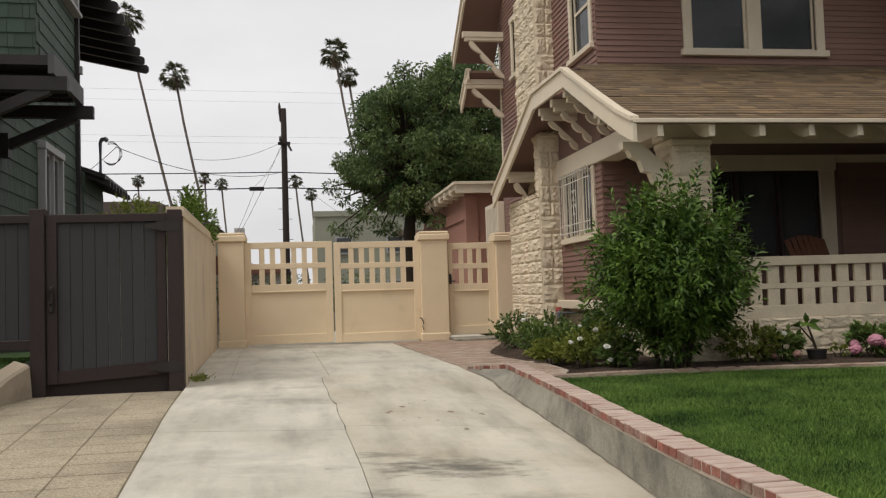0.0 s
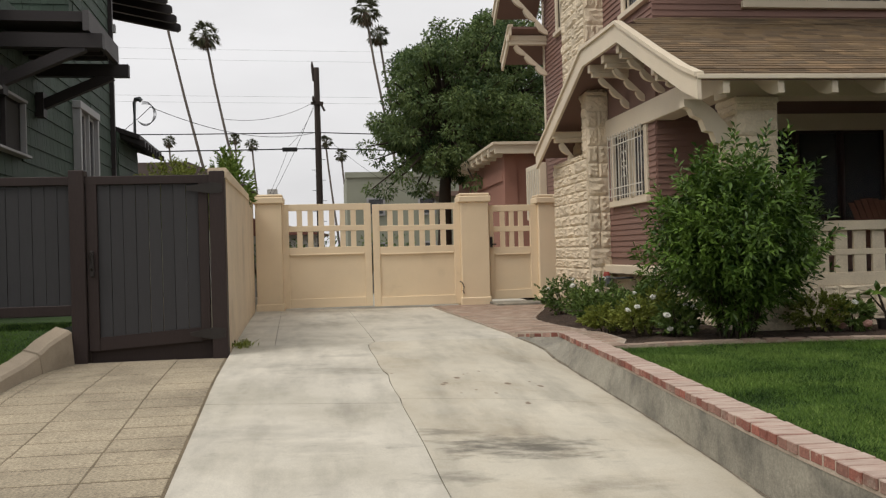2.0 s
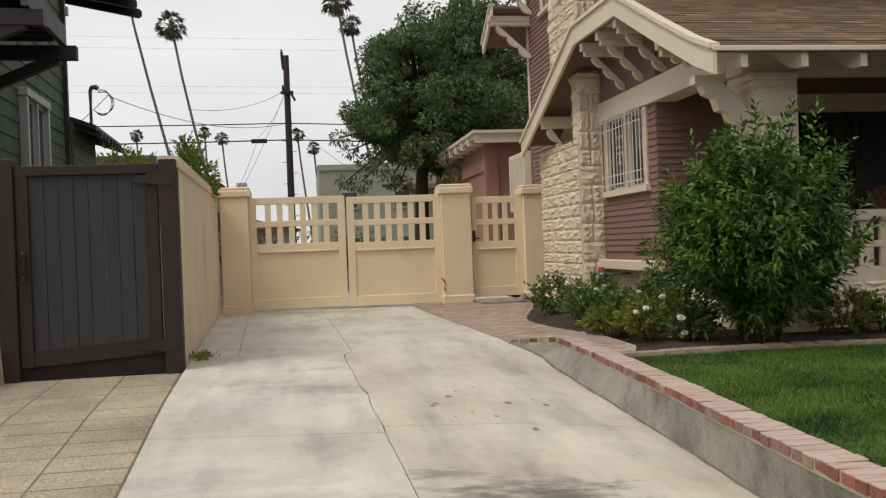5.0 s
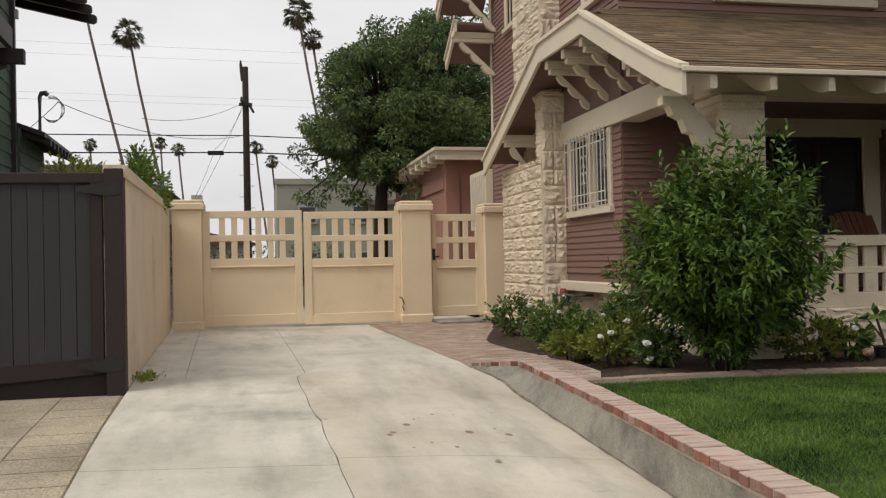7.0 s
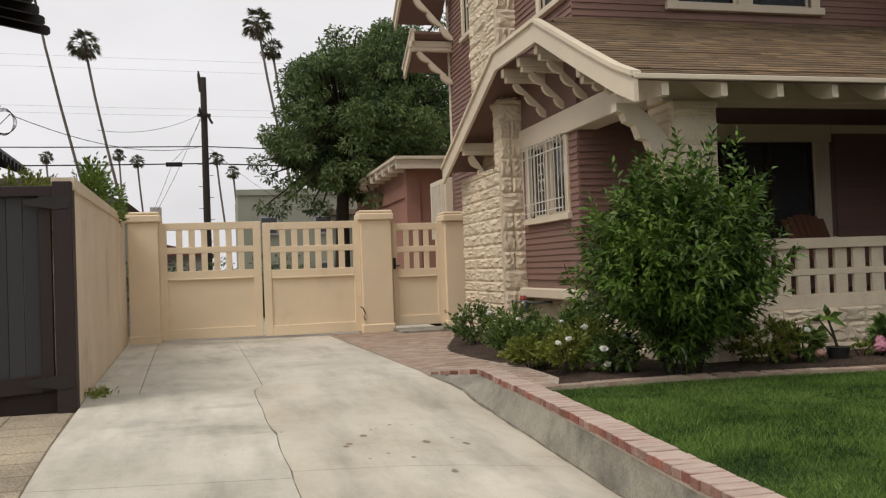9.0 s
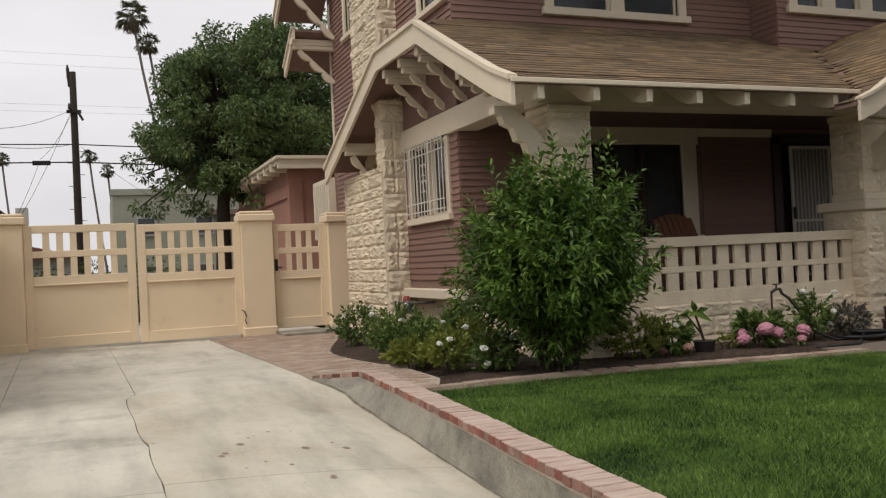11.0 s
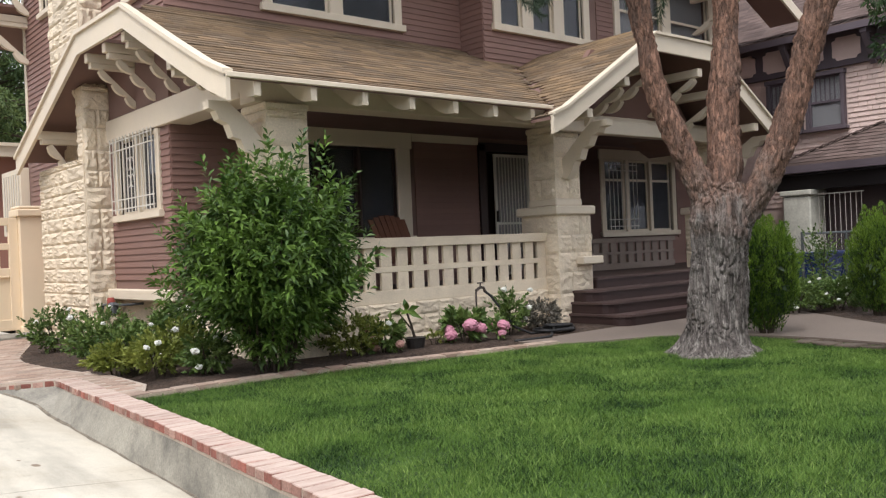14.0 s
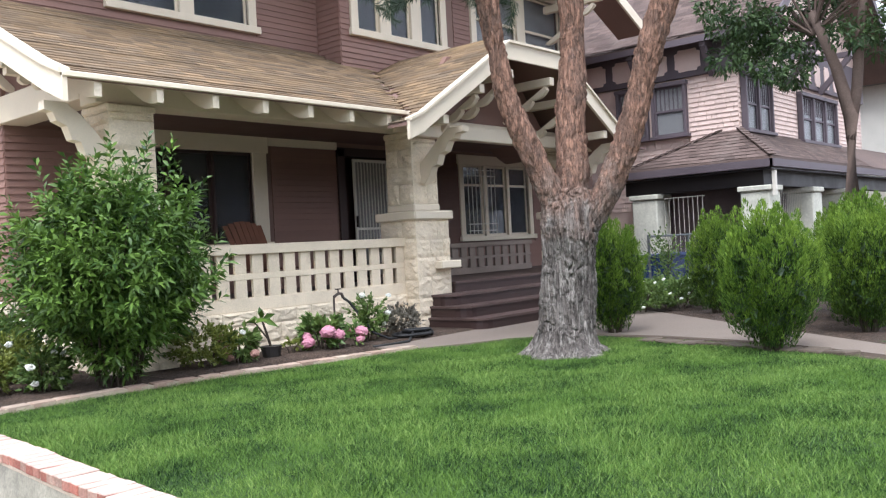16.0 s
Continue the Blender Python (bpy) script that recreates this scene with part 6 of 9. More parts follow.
hgt.operation = "MULTIPLY_ADD"
hgt.inputs[1].default_value = 1.9
ln.new(big.outputs["Fac"], hgt.inputs[0])
ln.new(sep.outputs["Z"], hgt.inputs[2])


def map_range(sock, f0, f1, t0, t1):
    r = nd.new("ShaderNodeMapRange")
    for key, value in (("From Min", f0), ("From Max", f1), ("To Min", t0), ("To Max", t1)):
        r.inputs[key].default_value = value
    ln.new(sock, r.inputs["Value"])
    return r.outputs[0]


def blend(fac, a, b):
    x = nd.new("ShaderNodeMix")
    x.data_type = "RGBA"
    ln.new(fac, x.inputs["Factor"])
    for sock, v in ((x.inputs["A"], a), (x.inputs["B"], b)):
        if isinstance(v, tuple):
            sock.default_value = (*v, 1)
        else:
            ln.new(v, sock)
    return x.outputs["Result"]


one = nd.new("ShaderNodeSeparateColor")
ln.new(cells.outputs["Color"], one.inputs[0])
red_part = map_range(hgt.outputs[0], 2.45, 3.35, 0, 1)
low_tone = blend(map_range(one.outputs[0], 0.25, 0.9, 0, 1), (0.15, 0.13, 0.115), (0.28, 0.255, 0.225))
high_tone = blend(map_range(one.outputs[1], 0.1, 0.9, 0, 1), (0.20, 0.125, 0.092), (0.34, 0.195, 0.135))
plates = blend(red_part, low_tone, high_tone)
plates = blend(map_range(big.outputs["Fac"], 0.52, 0.72, 0, 0.55), plates, (0.12, 0.10, 0.088))
grain_ = map_range(nz.outputs["Fac"], 0.32, 0.68, 0.40, 1.60)
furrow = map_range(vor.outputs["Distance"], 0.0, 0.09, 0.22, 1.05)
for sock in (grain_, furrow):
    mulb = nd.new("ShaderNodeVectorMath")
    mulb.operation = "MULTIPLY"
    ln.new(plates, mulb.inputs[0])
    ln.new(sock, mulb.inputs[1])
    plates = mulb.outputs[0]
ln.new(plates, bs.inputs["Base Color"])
bp = nd.new("ShaderNodeBump")
bp.inputs["Strength"].default_value, bp.inputs["Distance"].default_value = 1.0, 0.02
both = nd.new("ShaderNodeMath")
both.operation = "MULTIPLY_ADD"
both.inputs[1].default_value = 0.25
ln.new(nz.outputs["Fac"], both.inputs[0])
ln.new(vor.outputs["Distance"], both.inputs[2])
ln.new(both.outputs[0], bp.inputs["Height"])
ln.new(bp.outputs[0], bs.inputs["Normal"])


BARK_LOW = BARK.copy()
BARK_LOW.name = "long_furrowed_bark"
for node in BARK_LOW.node_tree.nodes:
    if node.bl_idname == "ShaderNodeMapping":
        node.inputs["Scale"].default_value = (0.85, 0.85, 0.085)


def bark_tube(name, pts, radii, around, along, depth, parent, flare=0.0, grainz=5.2, bark=None):
    """A limb through pts with furrowed relief in the mesh."""
    pts, radii = np.array(pts, float), np.array(radii, float)
    seg = np.r_[0, np.cumsum(np.linalg.norm(np.diff(pts, axis=0), axis=1))]
    s = np.linspace(0, seg[-1], along)
    c = np.stack([np.interp(s, seg, pts[:, k]) for k in range(3)], 1)
    for _ in range(6):
        c[1:-1] = (c[:-2] + 2 * c[1:-1] + c[2:]) / 4
    r = np.interp(s, seg, radii)
    t = unit(np.gradient(c, axis=0))
    a = unit(np.cross(t, np.array([0.2, 1.0, 0.1])))
    b = np.cross(t, a)
    ang = np.linspace(0, 2 * math.pi, around, endpoint=False)
    ring = np.cos(ang)[None, :, None] * a[:, None, :] + np.sin(ang)[None, :, None] * b[:, None, :]
    v = c[:, None, :] + ring * r[:, None, None]
    flat = v.reshape(-1, 3)
    rel = np.empty(len(flat))
    for i, q in enumerate(flat):
        w = noise.noise((q[0] * 6, q[1] * 6, q[2] * 3))
        dist, near_pts = noise.voronoi((q[0] * 21 + w * 1.3, q[1] * 21 + w * 1.3, q[2] * grainz + w * 1.6))
        plate = min(1.0, max(0.0, (dist[1] - dist[0] - 0.03) / 0.20))
        rel[i] = plate * (0.55 + 0.75 * noise.noise(near_pts[0] * 3.7)) + 0.22 * noise.noise((q[0] * 60, q[1] * 60, q[2] * 22)) + 0.12 * noise.noise((q[0] * 130, q[1] * 130, q[2] * 60))
    rel = rel.reshape(along, around, 1) - 0.5
    low = np.array([noise.noise((3 * x, 3 * y, 1.5 * z)) for x, y, z in flat]).reshape(along, around, 1)
    v = v + ring * (rel * depth + low * depth * 1.2)
    if flare:
        z = v[..., 2:3] - LAWN_Z
        lobes = 1 + 0.3 * np.sin(ang * 5 + 0.7)[None, :, None]
        v = v + ring * flare * lobes * np.exp(-np.maximum(z, 0) / 0.11)
    i = np.arange(along - 1)[:, None] * around
    j = np.arange(around)[None, :]
    f = np.stack([i + j, i + (j + 1) % around, i + around + (j + 1) % around, i + around + j], -1).reshape(-1, 4)
    put(name, arrays(name, v.reshape(-1, 3), f, bark or BARK, True), Matrix(), parent)


TC, TR, TD = np.array([8.1, 6.92, 0]), np.array([0.543, -0.84, 0]), np.array([0.84, 0.543, 0])


def along_tree(rows, depth):
    return [TC + TR * o + TD * dp + np.array([0, 0, z]) for (o, z, _), dp in zip(rows, depth)]


tree = thing("yard_tree", (8.1, 6.92, LAWN_Z), "grey-trunked tree with three reddish bark limbs on the lawn", "tree")
rows = [(0.0, 0.20, 0.36), (0.0, 0.44, 0.345), (0.03, 0.70, 0.325), (0.05, 1.12, 0.317), (0.07, 1.43, 0.330), (0.10, 1.70, 0.37), (0.12, 1.95, 0.33), (0.12, 2.12, 0.22)]
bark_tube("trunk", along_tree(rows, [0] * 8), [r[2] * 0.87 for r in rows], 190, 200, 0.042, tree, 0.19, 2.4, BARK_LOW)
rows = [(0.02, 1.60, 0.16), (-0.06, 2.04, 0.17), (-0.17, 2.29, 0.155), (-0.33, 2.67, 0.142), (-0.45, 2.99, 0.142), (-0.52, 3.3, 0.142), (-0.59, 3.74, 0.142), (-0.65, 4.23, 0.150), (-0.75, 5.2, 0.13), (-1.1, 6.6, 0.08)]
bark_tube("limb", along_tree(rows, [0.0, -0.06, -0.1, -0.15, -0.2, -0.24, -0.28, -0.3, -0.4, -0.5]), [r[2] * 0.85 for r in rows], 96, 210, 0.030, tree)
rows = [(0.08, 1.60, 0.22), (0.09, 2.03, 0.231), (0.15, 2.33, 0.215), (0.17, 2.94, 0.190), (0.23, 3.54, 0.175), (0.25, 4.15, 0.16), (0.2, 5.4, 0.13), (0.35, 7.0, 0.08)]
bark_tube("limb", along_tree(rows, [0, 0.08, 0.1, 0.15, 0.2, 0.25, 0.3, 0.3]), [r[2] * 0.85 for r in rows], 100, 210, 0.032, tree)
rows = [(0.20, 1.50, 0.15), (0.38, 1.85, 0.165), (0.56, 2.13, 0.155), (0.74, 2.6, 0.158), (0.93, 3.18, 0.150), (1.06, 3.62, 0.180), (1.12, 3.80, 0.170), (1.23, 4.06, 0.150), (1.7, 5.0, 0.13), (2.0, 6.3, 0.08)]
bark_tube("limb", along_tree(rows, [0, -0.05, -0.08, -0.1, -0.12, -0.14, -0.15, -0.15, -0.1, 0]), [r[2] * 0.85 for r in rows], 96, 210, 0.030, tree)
ends = np.concatenate([np.array([7.6, 7.9, 4.75]) + NP.normal(0, 1, (60, 3)) * np.array([0.55, 0.5, 0.22]), np.array([8.0, 7.0, 6.6]) + NP.normal(0, 1, (70, 3)) * np.array([1.3, 1.3, 0.5])])
nb_, nd_ = [], []
for e in ends:
    g_ = unit(NP.normal(0, 0.5, 3) + np.array([0, 0, -0.25]))
    k = NP.uniform(0, 1, 130)
    o = sphere_dirs(130)
    nb_.append(e + g_ * (k * 0.35)[:, None])
    nd_.append(unit(o * 0.8 + g_ * 0.9))
nb_, nd_ = np.concatenate(nb_), np.concatenate(nd_)
put("needles", leaf_mesh("needles", nb_, nd_, NP.uniform(0.09, 0.15, len(nb_)), 0.008, NEEDLE, 0.1), Matrix(), tree)
bm = bmesh.new()
for e in ends[::3]:
    tube(bm, [tuple(e), tuple((np.array(e) + np.array([8.1, 7.1, 5.8])) / 2 + np.array([0, 0, 0.5])), (8.15, 7.05, 6.0)], [0.008, 0.02, 0.035], 5)
part("twig_crown", bm, BARK_THIN, tree)


# ---- clipped conifers beside the path ----
def thuja(x, y, w, h, label, seed=0):
    t = thing("arborvitae", (x, y, LAWN_Z), label, "conifer shrub", "arborvitae shrubs")
    n = int(128 * w * h / 1.5)
    i_ = np.arange(n) + 0.5
    el, az = np.arccos(np.clip(1 - 1.94 * i_ / n, -1, 1)), i_ * 2.39996 + seed
    d = np.stack([np.cos(az) * np.sin(el), np.sin(az) * np.sin(el), np.cos(el)], 1) + NP.normal(0, 0.07, (n, 3))
    lump = np.array([1 + 0.10 * noise.noise(Vector(q) * 2.4 + Vector((x, y, 0))) for q in d]) * NP.uniform(0.78, 1.02, n)
    c = np.array([x, y, LAWN_Z + h * 0.47])
    prof = np.where(d[:, 2] < 0, 1 - 0.42 * d[:, 2] ** 2, 1 - 0.10 * d[:, 2])[:, None]
    rad = np.array([w / 2 * 0.90, w / 2 * 0.90, h * 0.43])
    heart = c + d * rad * lump[:, None] * np.concatenate([prof, prof, np.ones_like(prof)], 1)
    axis = unit(d * np.array([0.26, 0.26, 0.1]) + np.array([0, 0, 1.0]) + NP.normal(0, 0.12, (n, 3)))
    per = 310
    k = NP.uniform(0, 1, (n, per, 1))
    ring = sphere_dirs(n * per).reshape(n, per, 3)
    ring = unit(ring - (ring * axis[:, None]).sum(-1, keepdims=True) * axis[:, None])
    plume = NP.uniform(0.75, 1.25, (n, 1, 1))
    teardrop = np.sin(np.pi * np.clip(k, 0.02, 1) ** 0.6) ** 0.8
    ripple = 1 + 0.22 * np.sin(np.arctan2(ring[..., 1:2], ring[..., 0:1]) * 5 + NP.uniform(0, 6, (n, 1, 1)))
    wide = 0.088 * plume * teardrop * ripple * NP.uniform(0.86, 1.05, (n, per, 1))
    base = heart[:, None] + axis[:, None] * (k - 0.45) * 0.40 * plume + ring * wide
    dr = unit(axis[:, None] * 1.0 + ring * 0.34 + NP.normal(0, 0.13, (n, per, 3)))
    # below the pale new growth, sprays are coloured dark as the plumes' shade
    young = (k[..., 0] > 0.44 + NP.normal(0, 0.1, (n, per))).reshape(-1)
    base, dr = base.reshape(-1, 3), dr.reshape(-1, 3)
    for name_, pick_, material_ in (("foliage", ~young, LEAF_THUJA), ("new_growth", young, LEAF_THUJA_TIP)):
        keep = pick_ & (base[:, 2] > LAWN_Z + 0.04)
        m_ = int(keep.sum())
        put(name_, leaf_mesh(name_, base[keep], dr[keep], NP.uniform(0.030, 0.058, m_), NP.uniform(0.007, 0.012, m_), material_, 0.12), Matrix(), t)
    # near-black leaves in the heart paint its shade
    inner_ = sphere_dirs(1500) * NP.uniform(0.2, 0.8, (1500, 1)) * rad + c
    put("shade_foliage", leaf_mesh("shade_foliage", inner_, sphere_dirs(1500), 0.14, 0.06, NEEDLE, 0.2), Matrix(), t)
    for q in range(6):
        a = q * 1.05 + seed
        bm = bmesh.new()
        tube(bm, [(x + 0.05 * math.cos(a), y + 0.05 * math.sin(a), LAWN_Z - 0.05), (x + 0.16 * w * math.cos(a), y + 0.16 * w * math.sin(a), LAWN_Z + 0.3 * h), (x + 0.25 * w * math.cos(a), y + 0.25 * w * math.sin(a), LAWN_Z + 0.6 * h)], [0.028, 0.02, 0.01], 6)
        part("stem", bm, BARK_THIN, t)


TH = "rounded bright green arborvitae shrub beside the path"
thuja(9.95, 7.40, 0.78, 1.48, TH)
thuja(8.90, 5.01, 1.02, 1.46, "broad rounded bright green arborvitae at the lawn edge", 1)
thuja(12.78, 7.26, 0.8, 1.50, TH, 2)
thuja(10.80, 4.60, 1.05, 1.42, TH, 3)
thuja(11.9, 4.95, 1.1, 1.62, TH, 4)
thuja(13.2, 5.5, 1.2, 1.48, TH, 5)
for x, y in ((12.9, 8.9), (13.6, 8.5), (14.2, 8.0), (12.4, 9.0), (13.3, 8.1), (12.6, 8.4)):
    shrub("rose_bush", x, y, 0.95, 0.46, 2200, 0.065, LEAF_ROSE, "leafy rose bush with many white blooms past the path", 10, PETAL_W, "rose bush", "white rose bushes", 0.03)


# ---- leafy trees ----
def leafy_tree(name, base, trunk_pts, trunk_r, clumps, per, leaf, material, label, droop=0.3, bark=None, flat=0.75, limbs=1, thin=1.0):
    """Trunk, limbs to every clump, and leaves gathered in clumps with gaps between."""
    t = thing(name, base, label, "tree")
    bark = bark or BARK_THIN
    bm = bmesh.new()
    tube(bm, trunk_pts, trunk_r, 9)
    part("trunk", bm, bark, t, smooth=True)
    fork = Vector(trunk_pts[-1])
    bm = bmesh.new()
    P, D = [], []
    for i, (c, r) in enumerate(clumps):
        c = Vector(c)
        midp = fork.lerp(c, 0.5) + Vector((0, 0, 0.15 * (c - fork).length))
        if i % limbs == 0:
            tube(bm, [tuple(fork - Vector((0, 0, 0.3))), tuple(midp), tuple(c)], [trunk_r[-1] * k * thin for k in (0.55, 0.32, 0.12)], 5)
        nn = int(per * r * r)
        d = sphere_dirs(nn)
        q = np.array(c) + d * np.array([r, r, r * flat]) * NP.uniform(0.35, 1.12, (nn, 1)) ** 0.6
        P.append(q)
        D.append(unit(d * 0.8 + NP.normal(0, 0.6, (nn, 3)) + np.array([0, 0, -droop])))
    part("branching", bm, bark, t)
    P, D = np.concatenate(P), np.concatenate(D)
    put("crown", leaf_mesh("crown", P, D, NP.uniform(leaf * 0.7, leaf * 1.3, len(P)), NP.uniform(leaf * 0.3, leaf * 0.5, len(P)), material, 0.2, 0.15), Matrix(), t)
    return t


cl = []
R2 = random.Random(5)
for k in range(340):
    a, h = R2.uniform(0, 6.283), R2.uniform(-1, 1)
    rr = math.sqrt(max(0, 1 - h * h)) * R2.uniform(0.45, 1.04)
    x, y, z = 5.1 + 3.55 * rr * math.cos(a), 31 + 3.2 * rr * math.sin(a), 6.5 + (2.9 if h > 0 else 2.3) * h
    cl.append(((x, y, z), R2.uniform(0.55, 0.95)))
for k in range(46):
    a = R2.uniform(0, 6.283)
    cl.append(((5.3 + 3.9 * math.cos(a) * R2.uniform(0.8, 1.05), 31 + 3.3 * math.sin(a), R2.uniform(3.6, 5.6)), R2.uniform(0.3, 0.5)))
for k in range(40):
    a, h = R2.uniform(0, 6.283), R2.uniform(0.1, 1)
    rr = math.sqrt(1 - h * h)
    cl.append(((5.1 + 3.9 * rr * math.cos(a), 31 + 3.4 * rr * math.sin(a), 6.6 + 3.2 * h), R2.uniform(0.25, 0.42)))
for k in range(60):
    cl.append(((R2.uniform(5.3, 7.4), 31 + R2.uniform(-2, 2), R2.uniform(8.3, 9.75)), R2.uniform(0.4, 0.8)))
TREETOP = [(1.0, 7.3), (1.5, 7.75), (3.5, 9.15), (4.4, 9.3), (5.8, 9.85), (7.4, 9.9)]
cl = [((c[0][0] - 0.1, c[0][1], c[0][2] + 0.1), c[1] * (0.60 if c[1] > 0.5 else 0.85)) for c in cl if c[0][2] + 0.35 * c[1] < interp(c[0][0] - 0.1, TREETOP)]
leafy_tree("pepper_tree", (3.9, 31, 0.2), [(3.9, 31, 0.0), (3.95, 31, 1.8), (4.0, 31, 3.6), (4.1, 31, 4.9)], [0.32, 0.26, 0.22, 0.16], cl, 1150, 0.15, LEAF_TREE, "large dense dark green tree behind the garage", 0.35)
cl = []
for cy, cz, ry, rz, m_ in ((6.72, 4.55, 0.30, 0.28, 9), (6.32, 4.40, 0.30, 0.28, 9), (6.55, 4.10, 0.22, 0.12, 4), (6.12, 3.85, 0.20, 0.12, 4), (5.85, 4.55, 0.30, 0.2, 5), (5.72, 4.12, 0.2, 0.12, 3), (4.85, 4.15, 0.25, 0.25, 6), (5.4, 4.9, 0.5, 0.3, 6), (4.4, 4.3, 0.4, 0.4, 6)):
    for k in range(m_):
        cl.append(((12.6 + R2.uniform(-0.7, 0.7), cy + R2.uniform(-ry, ry), cz + R2.uniform(-rz, rz)), R2.uniform(0.17, 0.30)))
for k in range(40):
    cl.append(((13 + R2.uniform(-2.0, 2.0), 5.4 + R2.uniform(-2.2, 2.2), 6.3 + R2.uniform(-0.7, 1.6)), R2.uniform(0.45, 0.75)))
street_bark = mat("grey_brown_bark", (0.115, 0.082, 0.066), 0.9, 0.2, 4, 60, 0.2, 0.4)
street_tree = leafy_tree("street_tree", (12.5, 5.2, 0.3), [(12.5, 5.2, 0.2), (12.5, 5.2, 1.9), (12.5, 5.16, 3.0), (12.55, 5.33, 3.7), (12.6, 5.62, 4.5)], [0.13, 0.105, 0.095, 0.075, 0.055], cl, 2300, 0.095, LEAF_STREET, "slender young tree with glossy leaves past the shrubs", 0.2, street_bark, limbs=3, thin=0.7)
bm = bmesh.new()
tube(bm, [(12.5, 5.18, 2.7), (12.56, 5.08, 3.4), (12.6, 5.02, 4.1), (12.7, 4.9, 5.2)], [0.06, 0.072, 0.060, 0.04], 9)
part("limb", bm, street_bark, street_tree, smooth=True)
# bright creeper and hedge above the cream wall
hedge = thing("wall_creeper", (-1.95, 16.6, 0.4), "bright green leafy shrub spilling over the cream wall", "shrub")
b, d, tips, g_ = shoots((-2.02, 17.3, 2.80), (0.40, 1.25, 0.72), 380, 14, 0.3, 0.08, 0.04, up=0.4, wob=0.4)
b2, d2, _, _ = shoots((-1.95, 18.0, 2.6), (0.3, 0.6, 0.35), 70, 14, 0.3, 0.08, 0.04, up=0.3, wob=0.4)
b, d = np.concatenate([b, b2]), np.concatenate([d, d2])
put("foliage", leaf_mesh("foliage", b, d, NP.uniform(0.06, 0.12, len(b)), NP.uniform(0.025, 0.045, len(b)), leaf_mat("bright_creeper_leaf", (0.05, 0.11, 0.018), (0.22, 0.31, 0.06), 0.25), 0.2, 0.15), Matrix(), hedge)
bm = bmesh.new()
for k in range(5):
    tube(bm, [(-2.1, 15.6 + 0.5 * k, 0.2), (-2.05, 15.7 + 0.5 * k, 2.0), (-2.0, 15.8 + 0.5 * k, 2.9)], [0.03, 0.02, 0.01], 6)
part("stems", bm, BARK_THIN, hedge)
hedge = thing("clipped_hedge", (-2.7, 15.5, 0.4), "low yellowish green hedge top behind the timber gate", "hedge")
b, d, tips, g_ = shoots((-2.8, 15.8, 2.5), (0.8, 1.1, 0.74), 420, 12, 0.2, 0.05, 0.03, up=0.5, wob=0.15)
put("foliage", leaf_mesh("foliage", b, d, NP.uniform(0.05, 0.09, len(b)), NP.uniform(0.02, 0.04, len(b)), LEAF_YEL, 0.2, 0.1), Matrix(), hedge)
bm = bmesh.new()
tube(bm, [(-2.75, 15.8, 0.2), (-2.75, 15.8, 2.2)], [0.08, 0.05], 7)
part("stems", bm, BARK_THIN, hedge)

# small feather palm on the neighbour's lawn
feather = thing("feather_palm", (-4.75, 9.3, 0.4), "small palm with arching feathery fronds by the fence", "palm tree")
bm = bmesh.new()
tube(bm, [(-4.75, 9.3, 0.3), (-4.72, 9.3, 1.4), (-4.7, 9.3, 2.55)], [0.10, 0.085, 0.07], 9)
part("trunk", bm, PALMTRUNK, feather, smooth=True)
P, D, L = [], [], []
bm = bmesh.new()
for k in range(22):
    az, lift = k * 2.4, 0.25 + 0.75 * ((k * 7) % 22) / 22
    way = np.array([math.cos(az), math.sin(az), 0])
    mids = [np.array([-4.7, 9.3, 2.55]) + way * 1.05 * q * (1 - 0.15 * q) + np.array([0, 0, 1]) * (lift * 1.1 * q - 1.05 * q * q) for q in np.linspace(0, 1, 9)]
    tube(bm, [tuple(m_) for m_ in mids], [0.012 - 0.001 * q for q in range(9)], 4)
    for q in np.linspace(0.12, 1, 26):
        at = np.array([np.interp(q * 8, range(9), [m_[c_] for m_ in mids]) for c_ in range(3)])
        for sg in (-1, 1):
            P.append(at)
            D.append(np.array([-way[1], way[0], 0]) * sg + way * 0.7 + np.array([0, 0, -0.25]) + NP.normal(0, 0.08, 3))
            L.append(0.27 * (1.1 - 0.6 * q))
part("midribs", bm, LEAF_PALM, feather)
put("fronds", leaf_mesh("fronds", np.array(P), np.array(D), np.array(L), 0.014, LEAF_STREET, 0.1, 0.25), Matrix(), feather)

# ---- grass ----
def grass(name, inside, x0, x1, y0, y1, density, zfun, label, material=None, tall=1.0):
    n = int((x1 - x0) * (y1 - y0) * density)
    x, y = NP.uniform(x0, x1, n), NP.uniform(y0, y1, n)
    keep = inside(x, y)
    x, y = x[keep], y[keep]
    n = len(x)
    z = zfun(x, y)
    patch = np.sin(x * 2.1 + 1.3 * np.sin(y * 1.7)) * np.sin(y * 2.6 + np.sin(x * 1.9)) 
    h = NP.uniform(0.016, 0.042, n) * (1 + 0.3 * patch) * tall
    w = NP.uniform(0.0038, 0.0074, n)
    a = NP.uniform(0, 2 * math.pi, n)
    lean = NP.uniform(0.2, 1.7, n) * h
    b_ = NP.uniform(0, 2 * math.pi, n)
    p0 = np.stack([x - np.cos(a) * w / 2, y - np.sin(a) * w / 2, z - 0.004], 1)
    p1_ = np.stack([x + np.cos(a) * w / 2, y + np.sin(a) * w / 2, z - 0.004], 1)
    p2 = np.stack([x + np.cos(b_) * lean, y + np.sin(b_) * lean, z + h], 1)
    v = np.stack([p0, p1_, p2], 1).reshape(-1, 3)
    f = np.arange(3 * n).reshape(-1, 3)
    ob = put(name, arrays(name, v, f, material or GRASS), Matrix())
    tagged(ob, label, "grass", "", "stuff")


